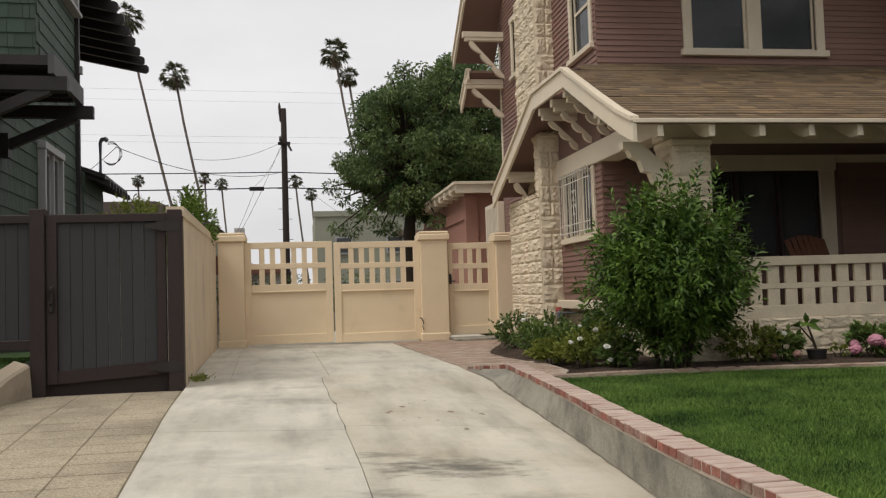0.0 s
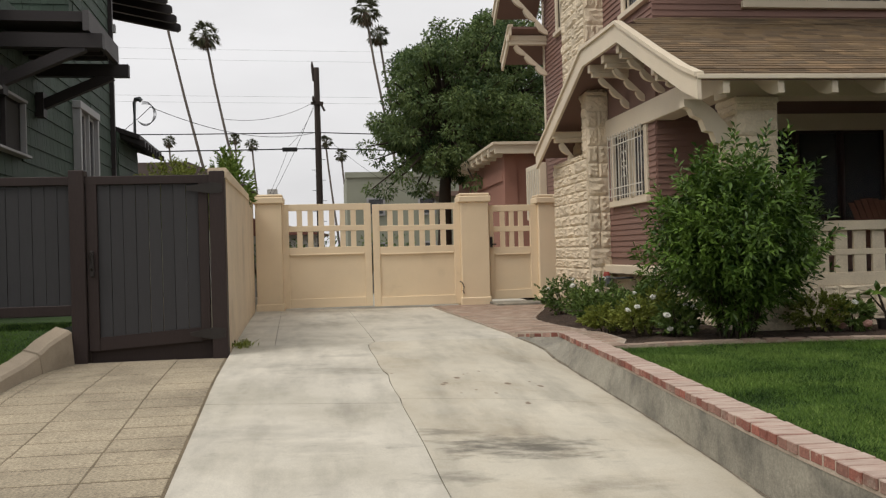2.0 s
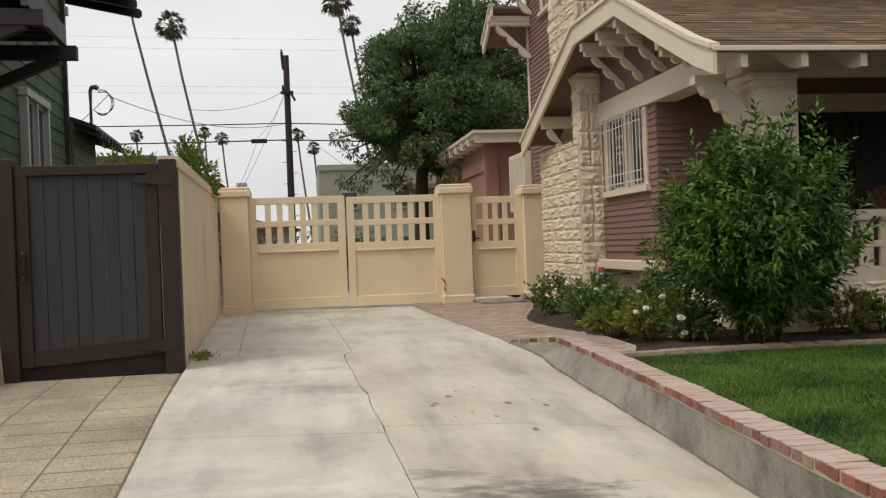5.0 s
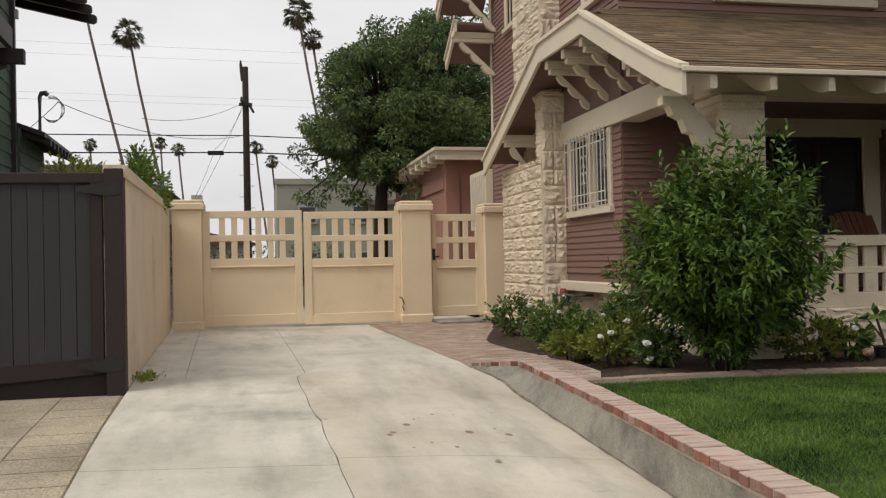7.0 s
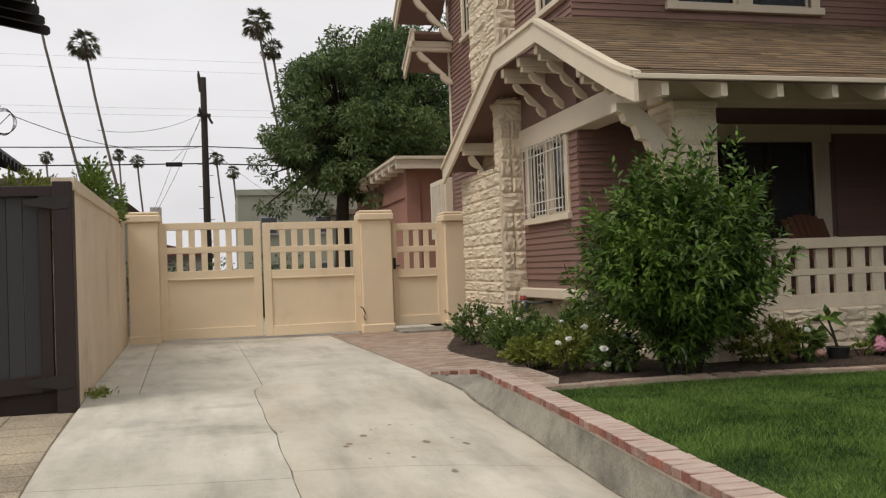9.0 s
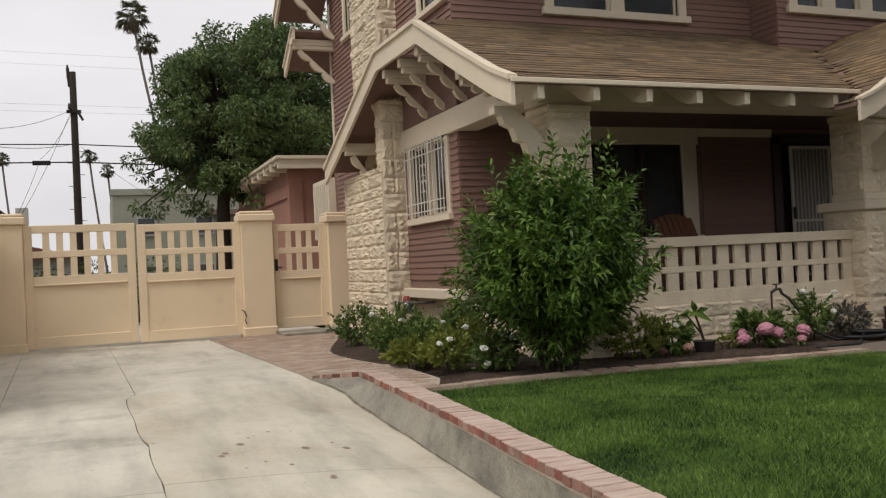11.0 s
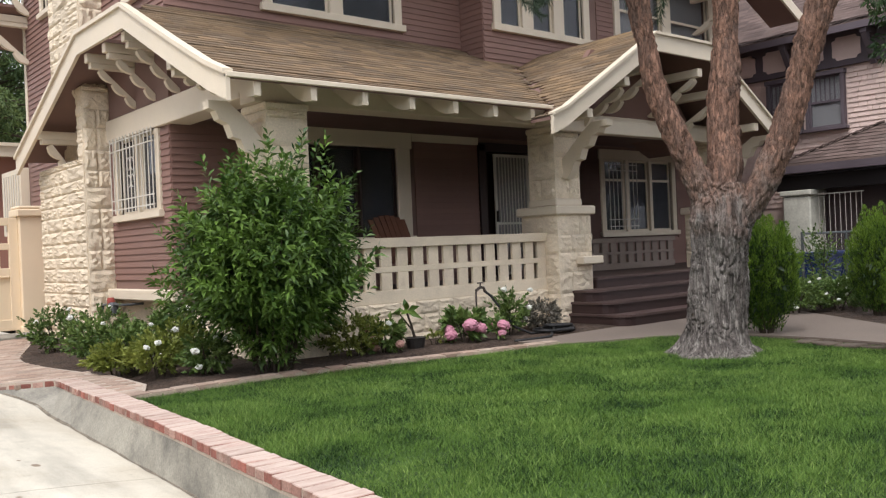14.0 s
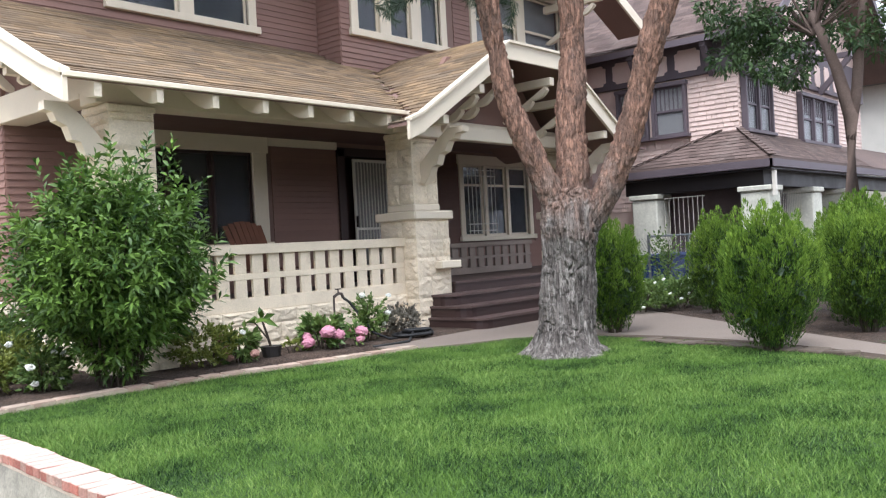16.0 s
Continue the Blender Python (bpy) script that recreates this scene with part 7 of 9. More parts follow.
def near_edge_x(y):
    return np.interp(y, [1.5, 3.2, 4.4, 5.5, 6.6, 7.6, 8.35, 8.93], [7.6, 8.2, 8.85, 9.30, 9.50, 9.55, 9.0, 7.75])


lawn_inside = lambda x, y: (x > np.interp(y, [-6, 2, 4.7, 5.8, 6.7, 7.5, 8.5, 9.4, 10.3], [2.26, 2.27, 2.29, 2.36, 2.43, 2.51, 2.58, 2.64, 2.69]) + 0.20 + 0.01 * np.sin(y * 9)) & (x < near_edge_x(y)) & (y < np.interp(x, [2.86, 4.4, 5.4, 6.7, 7.87, 9.2], [9.46, 9.47, 9.30, 9.05, 8.90, 8.4]) - 0.005)
lawn_z = lambda x, y: LAWN_Z - 0.012 + 0.012 * np.sin(x * 1.7) * np.sin(y * 1.3)
grass("grass", lambda x, y: lawn_inside(x, y) & (y > 2.6) & (y < 6.5), 2.3, 9.7, 2.4, 6.5, 13800, lawn_z, "dense mown green grass blades of the front lawn")
grass("grass", lambda x, y: lawn_inside(x, y) & (y >= 6.5), 2.3, 9.7, 6.5, 9.7, 11000, lawn_z, "dense mown green grass blades of the front lawn")
grass("grass_blades", lambda x, y: lawn_inside(x, y) & (y > 2.6) & (np.sin(x * 3.1 + np.sin(y * 2.3)) + np.sin(y * 4.3 + x) > -0.6), 2.3, 9.7, 2.4, 9.6, 2000, lawn_z, "pale longer grass blades scattered over the lawn", GRASS_TIP, 1.35)
grass("grass", lambda x, y: x < np.interp(y, [p[0] for p in KERBX], [p[1] for p in KERBX]) - 0.17, -5.6, -3.2, 6.5, 11.7, 6500, lambda x, y: np.interp(y, [p[0] for p in NLAWN], [p[1] for p in NLAWN]), "green grass blades above the kerb wall")

# ---- green shingled house next door ----
green_house = thing("green_house", (-6, 15, 0.4), "dark green shingled house with black timber eaves", "house")
HX = -4.2


def gpart(name, material, *boxes, parent=None, label="", bev=0.0):
    bm = bmesh.new()
    for b_ in boxes:
        box(bm, *b_, bev)
    return part(name, bm, material, parent or green_house, label)


g_low = gpart("wall_lower", GREEN_I, (-11, HX, 9.0, 17.7, 0.3, 4.6))
g_up = gpart("wall_upper", GREEN_I, (-11, HX, 14.6, 17.7, 4.6, 8.2))
gpart("wall_rear", GREEN_I, (-11, HX + 0.1, 17.75, 20.0, 0.3, 4.0))
gpart("downspout", EAVEDARK, (HX + 0.01, HX + 0.09, 17.60, 17.70, 0.4, 7.9))
gpart("corner_board", EAVEDARK, (HX - 0.02, HX + 0.035, 17.70, 17.76, 0.4, 7.9))


def green_rows(y0, y1, z0, z1, axis, plane, holes, parent, rng):
    """Shingle courses: narrow boards of uneven width, each proud at its foot."""
    z = z0
    row = 0
    while z < z1:
        p = y0 - rng.uniform(0, 0.15)
        while p < y1:
            w = rng.choice((0.10, 0.14, 0.18, 0.22, 0.28))
            a, b_ = max(p, y0) + 0.003, min(p + w, y1) - 0.003
            p += w
            if b_ - a < 0.03 or any(h[0] < (a + b_) / 2 < h[1] and h[2] < z + 0.12 < h[3] for h in holes):
                continue
            yield a, b_, z, min(z + 0.245, z1)
        z += 0.24
        row += 1


R3 = random.Random(3)


def shingle_prism(bm, axis, plane, a, b_, z0, z1):
    o = 0.022
    if axis == "x":
        prism(bm, [(plane, a, z0), (plane + o, a, z0), (plane + 0.006, a, z1), (plane, a, z1)], (0, b_ - a, 0))
    else:
        prism(bm, [(a, plane, z0), (a, plane - o, z0), (a, plane - 0.006, z1), (a, plane, z1)], (b_ - a, 0, 0))


gholes = [(14.58, 16.02, 2.3, 4.12), (10.22, 11.84, 2.78, 3.56)]
count = 0
rest = bmesh.new()
for a, b_, z0, z1 in green_rows(9.2, 17.6, 2.3, 7.8, "x", HX, gholes, g_low, R3):
    if a < 14.55 and z0 > 4.55:
        continue
    if count < 280 and a > 11.6:
        bm = bmesh.new()
        shingle_prism(bm, "x", HX, a, b_, z0, z1)
        part("shingle", bm, GREEN, g_low)
        count += 1
    else:
        shingle_prism(rest, "x", HX, a, b_, z0, z1)
tagged(part("shingles_rest", rest, GREEN_I, g_low), "", "", "", "stuff")
rest = bmesh.new()
for a, b_, z0, z1 in green_rows(-6.2, HX, 4.6, 6.6, "y", 14.6, [], g_up, R3):
    shingle_prism(rest, "y", 14.6, a, b_, z0, z1)
tagged(part("shingles_front", rest, GREEN_I, g_up), "", "", "", "stuff")
rest = bmesh.new()
for a, b_, z0, z1 in green_rows(-6.4, HX, 2.3, 4.6, "y", 9.0, [], g_low, R3):
    shingle_prism(rest, "y", 9.0, a, b_, z0, z1)
tagged(part("shingles_south", rest, GREEN_I, g_low), "", "", "", "stuff")
rest = bmesh.new()
for a, b_, z0, z1 in green_rows(17.8, 20.0, 2.4, 4.0, "x", HX + 0.1, [], g_up, R3):
    shingle_prism(rest, "x", HX + 0.1, a, b_, z0, z1)
tagged(part("shingles_rear", rest, GREEN_I, g_up), "", "", "", "stuff")
window("x", HX + 0.085, 14.70, 15.90, 2.35, 3.92, 2, 0.09, 0.08, 0.12, parent=green_house, frame_mat=GREYTRIM, out=1, mull=0.05, back=0.08, depth=0.08, sash_mat=GREYTRIM)
window("x", HX + 0.05, 10.28, 11.78, 2.84, 3.50, 2, 0.03, 0.035, 0.04, parent=green_house, frame_mat=GREYTRIM, out=1, mull=0.022, back=0.05, depth=0.03, sash_mat=EAVEDARK)
window("x", HX + 0.085, 16.45, 17.42, 7.05, 7.9, 1, 0.08, 0.07, 0.1, parent=green_house, frame_mat=GREYTRIM, out=1, back=0.08, depth=0.08)
# upper eave with rafter tails
bm = bmesh.new()
prism(bm, [(-3.75, 18.0, 7.86), (-7.5, 18.0, 8.61), (-7.5, 18.0, 8.71), (-3.75, 18.0, 7.94)], (0, 6.45, 0))
part("upper_eave", bm, EAVEDARK, green_house)
gpart("upper_wall_rear", GREEN_I, (-11, -5.7, 17.7, 24.2, 4.0, 8.34))
for k in range(8):
    y = 18.15 + 0.875 * k
    bm = bmesh.new()
    prism(bm, [(-5.7, y, 8.25), (-3.64, y, 7.84), (-3.58, y, 7.80), (-3.58, y, 7.68), (-3.66, y, 7.62), (-5.7, y, 8.02)], (0, 0.13, 0))
    part("rafter_tail", bm, EAVEDARK, green_house)
gpart("downspout_elbow", GREYTRIM, (HX + 0.02, HX + 0.14, 17.62, 17.72, 5.9, 6.05))
# side awning on brackets
gpart("awning_roof", EAVEDARK, (-6.2, -3.19, 10.85, 12.65, 4.31, 4.43))
# gutter coloured paler than the eaves to show its outer face as lit
gpart("awning_gutter", LIT_GUTTER, (-3.19, -3.12, 10.82, 12.65, 4.20, 4.44))
for y in (10.92, 12.60):
    bm = bmesh.new()
    beam(bm, (HX, y, 4.09), (-2.98, y, 4.09), 0.13, 0.17)
    part("awning_beam", bm, EAVEDARK, green_house)
    bm = bmesh.new()
    beam(bm, (HX + 0.05, y, 3.60), (-3.2, y, 4.03), 0.11, 0.13)
    part("awning_brace", bm, EAVEDARK, green_house)
    bm = bmesh.new()
    box(bm, HX, HX + 0.12, y - 0.09, y + 0.09, 3.45, 3.78)
    part("brace_block", bm, EAVEDARK, green_house)
for k in range(5):
    gpart("awning_rafter", EAVEDARK, (-6.0, -3.2, 11.22 + 0.27 * k, 11.29 + 0.27 * k, 4.18, 4.28))
# lower rear roof with rafter tails
bm = bmesh.new()
prism(bm, [(-3.7, 17.9, 3.86), (-6.5, 17.9, 4.9), (-6.5, 17.9, 4.98), (-3.7, 17.9, 3.95)], (0, 3.0, 0))
part("rear_roof", bm, EAVEDARK, green_house)
for k in range(8):
    y = 18.0 + 0.38 * k
    bm = bmesh.new()
    prism(bm, [(-3.62, y, 3.84), (-3.62, y, 3.72), (-4.3, y, 3.97), (-4.3, y, 4.09)], (0, 0.09, 0))
    part("rafter_tail", bm, EAVEDARK, green_house)
gpart("main_roof", DKSHINGLE, (-11.5, -4.0, 14.4, 18.0, 8.1, 8.3))
mast = thing("service_mast", (-3.9, 18.6, 4.0), "grey electrical service mast with looped wires on a roof", "service mast")
bm = bmesh.new()
tube(bm, [(-3.9, 18.6, 3.9), (-3.9, 18.6, 4.70), (-3.87, 18.6, 4.77), (-3.80, 18.6, 4.78), (-3.76, 18.6, 4.74)], [0.035, 0.035, 0.045, 0.05, 0.045], 8)
part("conduit", bm, PIPE, mast)
bm = bmesh.new()
for k in range(3):
    tube(bm, [(-3.69 + (0.17 + 0.02 * k) * math.sin(a), 18.6 + 0.02 * k, 4.48 + (0.25 - 0.02 * k) * math.cos(a)) for a in (-0.35 + 0.27 * i for i in range(17))], 0.007, 5)
part("wires", bm, BLACK, mast)

# ---- pink garage ----
garage = thing("garage", (6, 27, 0.3), "pink stucco garage with a flat cream-edged roof", "garage")


def apart(parent, name, material, *boxes, bev=0.0, label=""):
    bm = bmesh.new()
    for b_ in boxes:
        box(bm, *b_, bev)
    return part(name, bm, material, parent, label)


apart(garage, "wall", PINKSTUCCO, (4.81, 9.5, 24.2, 33.0, 0.2, 4.20))
apart(garage, "pilaster", PINKSTUCCO, (4.77, 5.13, 24.14, 24.4, 0.2, 4.12))
apart(garage, "fascia", TRIM, (4.42, 9.6, 23.66, 23.78, 4.14, 4.38))
apart(garage, "fascia", TRIM, (4.42, 4.50, 23.78, 33.0, 4.26, 4.38))
apart(garage, "roof_slab", TRIM, (4.36, 9.7, 23.6, 33.1, 4.38, 4.46))
apart(garage, "wall_band", PINKSTUCCO, (4.76, 4.81, 24.4, 33, 3.45, 3.78))
for k in range(9):
    apart(garage, "rafter_tail", TRIM, (4.38, 4.95, 24.5 + 0.98 * k, 24.63 + 0.98 * k, 4.13, 4.375), bev=0.01)
rear_window = thing("rear_window_guard", (6.0, 21.0, 3.0), "cream barred window bay at the back of the house", "window guard")
bm = bmesh.new()
box(bm, 4.75, 4.92, 20.0, 21.4, 2.2, 3.5, 0.01)
part("frame", bm, TRIM, rear_window)
for k in range(7):
    bm = bmesh.new()
    box(bm, 4.73, 4.745, 20.1 + k * 0.18, 20.13 + k * 0.18, 2.3, 3.4)
    part("bar", bm, IRON, rear_window)

# ---- things past the gate and across the alley ----
flats = thing("sage_building", (6, 57, 0.2), "plain sage grey stucco building with small windows", "building")
apart(flats, "wall", SAGE, (1.0, 16, 55, 66, 0.0, 6.6))
apart(flats, "parapet", SAGE, (0.9, 16.1, 54.9, 55.2, 6.3, 6.65))
for x, z0 in ((2.35, 4.0), (5.6, 4.0), (2.4, 1.2), (5.6, 1.2), (9.2, 4.0)):
    w_ = apart(flats, "window", GREYTRIM, (x - 0.12, x + 1.02, 54.85, 55.0, z0 - 0.12, z0 + 1.02))
    apart(w_, "pane", GLASS, (x, x + 0.9, 54.83, 54.86, z0, z0 + 0.9))
apart(flats, "awning", mat("dull_brown_tile", (0.16, 0.11, 0.09), 0.8), (6.2, 9.2, 54.2, 55.0, 5.0, 5.3))
back_wall = thing("alley_wall", (1, 38, 0.2), "pale block wall along the alley", "wall")
apart(back_wall, "wall", mat("pale_block", (0.40, 0.38, 0.35), 0.9, 0.1), (-6, 3.2, 33, 33.3, 0, 1.75))
shed = thing("alley_shed", (-2, 46, 0.2), "grey shed roof seen through the gate", "shed")
apart(shed, "wall", mat("pale_shed_wall", (0.45, 0.44, 0.42), 0.9, 0.1), (-8, -0.5, 45, 50, 0, 2.6))
bm = bmesh.new()
prism(bm, [(-8.3, 44.6, 2.55), (-0.2, 44.6, 2.55), (-4.2, 44.6, 3.5)], (0, 6, 0))
part("roof", bm, mat("dull_red_roof", (0.20, 0.09, 0.07), 0.9, 0.15), shed)
far_roof = thing("low_house", (-7, 40, 0.2), "low house roof beyond the green house", "house")
apart(far_roof, "wall", SAGE, (-16, -4.2, 40, 48, 0, 4.8))
bm = bmesh.new()
prism(bm, [(-16.5, 39.5, 4.7), (-3.7, 39.5, 4.7), (-6.2, 39.5, 5.75), (-14, 39.5, 5.75)], (0, 9, 0))
part("roof", bm, mat("brown_roof", (0.14, 0.11, 0.10), 0.9, 0.15), far_roof)
apart(far_roof, "chimney", mat("pale_chimney", (0.5, 0.48, 0.45), 0.9, 0.1), (-2.95, -2.5, 41, 41.5, 0, 4.6))
for i, x in enumerate((-1.4, 0.0, 1.3, 2.5, -2.7)):
    leafy_tree("alley_shrub", (x, 31.2 + 0.3 * i, 0.2), [(x, 31.5, 0.1), (x, 31.5, 0.9)], [0.06, 0.04], [((x + R2.uniform(-.5, .5), 31.4 + R2.uniform(-.3, .3), R2.uniform(0.9, 1.9)), R2.uniform(0.35, 0.55)) for _ in range(5)], 330, 0.13, LEAF_BUSH, "rounded green shrub behind the driveway gate", 0.1)
for x, h in ((-10.2, 6.6), (-10.9, 6.2), (-9.7, 6.0), (-11.5, 5.8)):
    leafy_tree("cypress", (x, 60, 0.2), [(x, 60, 0), (x, 60, 5)], [0.15, 0.06], [((x, 60, h * (0.35 + 0.12 * k) + 1.5), 0.75 - 0.1 * k) for k in range(6)], 260, 0.25, NEEDLE, "narrow dark cypress far off", -0.8)

# utility pole with wires
pole = thing("utility_pole", (-0.5, 36, 0.2), "weathered wooden utility pole with wires", "utility pole")
bm = bmesh.new()
tube(bm, [(-0.5, 36, 0), (-0.5, 36, 9.15)], [0.15, 0.115], 10)
part("post", bm, POLEWOOD, pole)
bm = bmesh.new()
tube(bm, [(-0.62, 36, 8.6), (-0.66, 36, 9.25), (-0.66, 36, 9.4)], [0.05, 0.06, 0.03], 7)
box(bm, -0.75, -0.25, 35.85, 35.95, 7.62, 7.74, 0, None)
box(bm, -0.66, -0.60, 35.4, 36.5, 7.72, 7.82)
for z in (8.95, 7.8):
    tube(bm, [(-0.66, 36, z), (-0.66, 36, z + 0.2)], [0.05, 0.03], 6)
tube(bm, [(-0.40, 35.8, 7.72), (-0.20, 35.8, 7.35)], 0.05, 6)
part("fittings", bm, POLEWOOD, pole)
for k in range(12):
    z = 1.6 + 0.42 * k
    bm = bmesh.new()
    tube(bm, [(-0.50 + (0.1 if k % 2 else -0.1), 35.9, z), (-0.50 + (0.28 if k % 2 else -0.28), 35.9, z)], 0.012, 5)
    part("climbing_peg", bm, PIPE, pole)


def wire(a, b, sag, r=0.012, name="cable", n=14):
    a, b = Vector(a), Vector(b)
    bm = bmesh.new()
    pts = [tuple(a.lerp(b, i / n) - Vector((0, 0, 4 * sag * (i / n) * (1 - i / n)))) for i in range(n + 1)]
    tube(bm, pts, r, 5)
    part(name, bm, BLACK, pole)


wire((-40, 36, 7.4), (-0.5, 36, 6.50), 0.3, 0.022)
wire((-0.5, 36, 6.50), (40, 36, 6.3), 0.35, 0.022)
wire((-40, 36, 6.6), (-0.5, 36, 5.85), 0.3, 0.026)
wire((-0.5, 36, 5.85), (40, 36, 5.6), 0.35, 0.026)
wire((-4.95, 25.05, 5.72), (-9.4, 35, 5.6), 0.15, 0.010)
wire((-4.98, 25.05, 5.72), (-0.6, 36, 6.5), 0.45, 0.010)
wire((-0.62, 36, 7.75), (-3.7, 31, 6.3), 0.3, 0.008)
wire((-0.6, 36, 7.7), (-3.2, 40, 3.4), 0.3, 0.008)
wire((-0.6, 36, 7.6), (-1.7, 36, 5.95), 0.2, 0.007)
wire((-1.7, 36, 5.9), (-3.4, 42, 3.6), 0.2, 0.007)
wire((-0.3, 36, 6.4), (4.2, 40, 3.9), 0.3, 0.007)
for z in (9.0, 9.3, 11.0, 11.5):
    wire((-50, 42, z + 1.0), (40, 42, z - 0.4), 0.5, 0.0035)
bm = bmesh.new()
box(bm, -1.95, -1.35, 35.93, 36.07, 5.74, 5.90, 0.02)
part("splice_case", bm, BLACK, pole)


# ---- fan palms ----
def palm(x, y, top, lean, crown, r0=0.125, r1=0.095):
    t = thing("fan_palm", (x + lean, y, 0.2), "tall slender fan palm with a shaggy crown", "palm tree", "fan palms")
    bm = bmesh.new()
    tube(bm, [(x + lean * (1 - s) ** 1.15, y, top * s) for s in (0, 0.2, 0.4, 0.6, 0.8, 1.0)], [r0 * 1.2, r0, r0 * 0.9, r0 * 0.8, r1, r1], 9)
    part("trunk", bm, PALMTRUNK, t, smooth=True)
    P, D, L = [], [], []
    for k in range(46):
        el = RNG.uniform(-0.9, 1.35)
        az = RNG.uniform(0, 6.283)
        d = np.array([math.cos(az) * math.cos(el), math.sin(az) * math.cos(el), math.sin(el)])
        q = np.array([x, y, top]) + d * crown * RNG.uniform(0.42, 0.62)
        side = unit(np.cross(d, np.array([0.3, 0.2, 1.0])))
        for j in range(13):
            s = (j - 6) / 6
            P.append(q)
            D.append(d * (1 - 0.35 * abs(s)) + side * s * 1.0 + np.array([0, 0, -0.22 - 0.25 * abs(s)]))
            L.append(crown * 0.50 * (1 - 0.25 * abs(s)))
    m_ = len(P)
    put("crown", leaf_mesh("crown", np.array(P), np.array(D), np.array(L), crown * 0.06, LEAF_PALM, 0.1, 0.25), Matrix(), t)
    bm = bmesh.new()
    for k in range(30):
        el, az = RNG.uniform(-0.6, 1.2), RNG.uniform(0, 6.283)
        d = Vector((math.cos(az) * math.cos(el), math.sin(az) * math.cos(el), math.sin(el)))
        tube(bm, [(x, y, top), tuple(Vector((x, y, top)) + d * crown * 0.5)], [0.03, 0.015], 4)
    part("crown_core", bm, LEAF_PALM, t)
    n_ = 160
    s_ = np.stack([x + NP.normal(0, 0.14 * crown, n_), y + NP.normal(0, 0.14 * crown, n_), top - NP.uniform(0.0, 0.6, n_) * crown], 1)
    put("dead_skirt", leaf_mesh("dead_skirt", s_, unit(NP.normal(0, 0.4, (n_, 3)) + np.array([0, 0, -1.0])), crown * 0.4, crown * 0.08, mat("dead_palm_leaf", (0.13, 0.10, 0.07), 0.9), 0.1), Matrix(), t)


for x, y, top, lean, crown in ((-9.4, 70, 19.0, 3.9, 1.35), (-12.95, 70, 23.6, 5.3, 1.45), (3.2, 70, 21.0, 3.9, 1.45), (4.35, 72, 19.6, 3.4, 1.1),
                               (-17.3, 98, 14.4, 1.2, 0.85), (-8.4, 98, 13.9, 1.3, 0.88), (-10.2, 98, 14.6, 0.8, 0.8), (-0.3, 92, 13.4, 1.5, 0.88), (1.3, 92, 12.0, 1.2, 0.82)):
    palm(x, y, top, lean, crown)

# ---- dusty pink house on the other side ----
pink = thing("shingled_house", (23, 12, 0.3), "three-storey dusty pink shingled house with plum trim", "house")
PX, PY = 20.2, 9.75
p_w = apart(pink, "wall", LAVPANEL, (PX, 30, PY, 20, 0.2, 6.2))


R7 = random.Random(17)


def courses(parent, axis, plane, a0, a1, z0, z1, holes, step=0.115, out=-1):
    z = z0
    while z < z1:
        spans = [(a0, a1)]
        for h in holes:
            if h[2] < z + step * 0.5 < h[3]:
                spans = [s for p, q in spans for s in ((p, min(q, h[0])), (max(p, h[1]), q)) if s[1] - s[0] > 0.03]
        for p, q in spans:
            bm = bmesh.new()
            a = p
            while a < q - 0.01:
                b = min(q, a + R7.choice((0.12, 0.16, 0.20, 0.26, 0.31)))
                o, e = out * R7.uniform(0.026, 0.034), b - a - 0.005
                if axis == "x":
                    prism(bm, [(plane, a, z), (plane + o, a, z), (plane + out * 0.005, a, z + step), (plane, a, z + step)], (0, e, 0))
                else:
                    prism(bm, [(a, plane, z), (a, plane + o, z), (a, plane + out * 0.005, z + step), (a, plane, z + step)], (e, 0, 0))
                a = b
            part("shingle_course", bm, LAV, parent)
        z += step


courses(p_w, "x", PX, PY, 15.5, 2.2, 5.25, [(10.98, 11.92, 3.8, 5.35), (12.02, 12.9, 3.8, 5.35)])
courses(p_w, "y", PY, PX, 30, 3.2, 5.25, [(20.3, 22.05, 3.75, 5.35), (24.1, 27.2, 3.75, 5.35)])
window("x", PX - 0.12, 11.06, 11.84, 4.0, 5.2, 1, 0.07, 0.08, 0.1, rail=0.5, parent=pink, frame_mat=LAVTRIM, behind=CURTAIN, back=0.095, pane=GLASS_THIN)
window("x", PX - 0.12, 12.1, 12.82, 4.0, 5.2, 1, 0.07, 0.08, 0.1, rail=0.5, parent=pink, frame_mat=LAVTRIM, behind=CURTAIN, back=0.095, pane=GLASS_THIN)
window("y", PY - 0.12, 20.38, 21.97, 3.95, 5.2, 2, 0.07, 0.08, 0.1, rail=0.5, parent=pink, frame_mat=LAVTRIM, behind=CURTAIN, back=0.095, pane=GLASS_THIN)
window("y", PY - 0.12, 24.2, 27.1, 3.9, 5.1, 3, 0.07, 0.08, 0.1, rail=0.5, parent=pink, frame_mat=LAVTRIM, behind=CURTAIN, back=0.095, pane=GLASS_THIN)
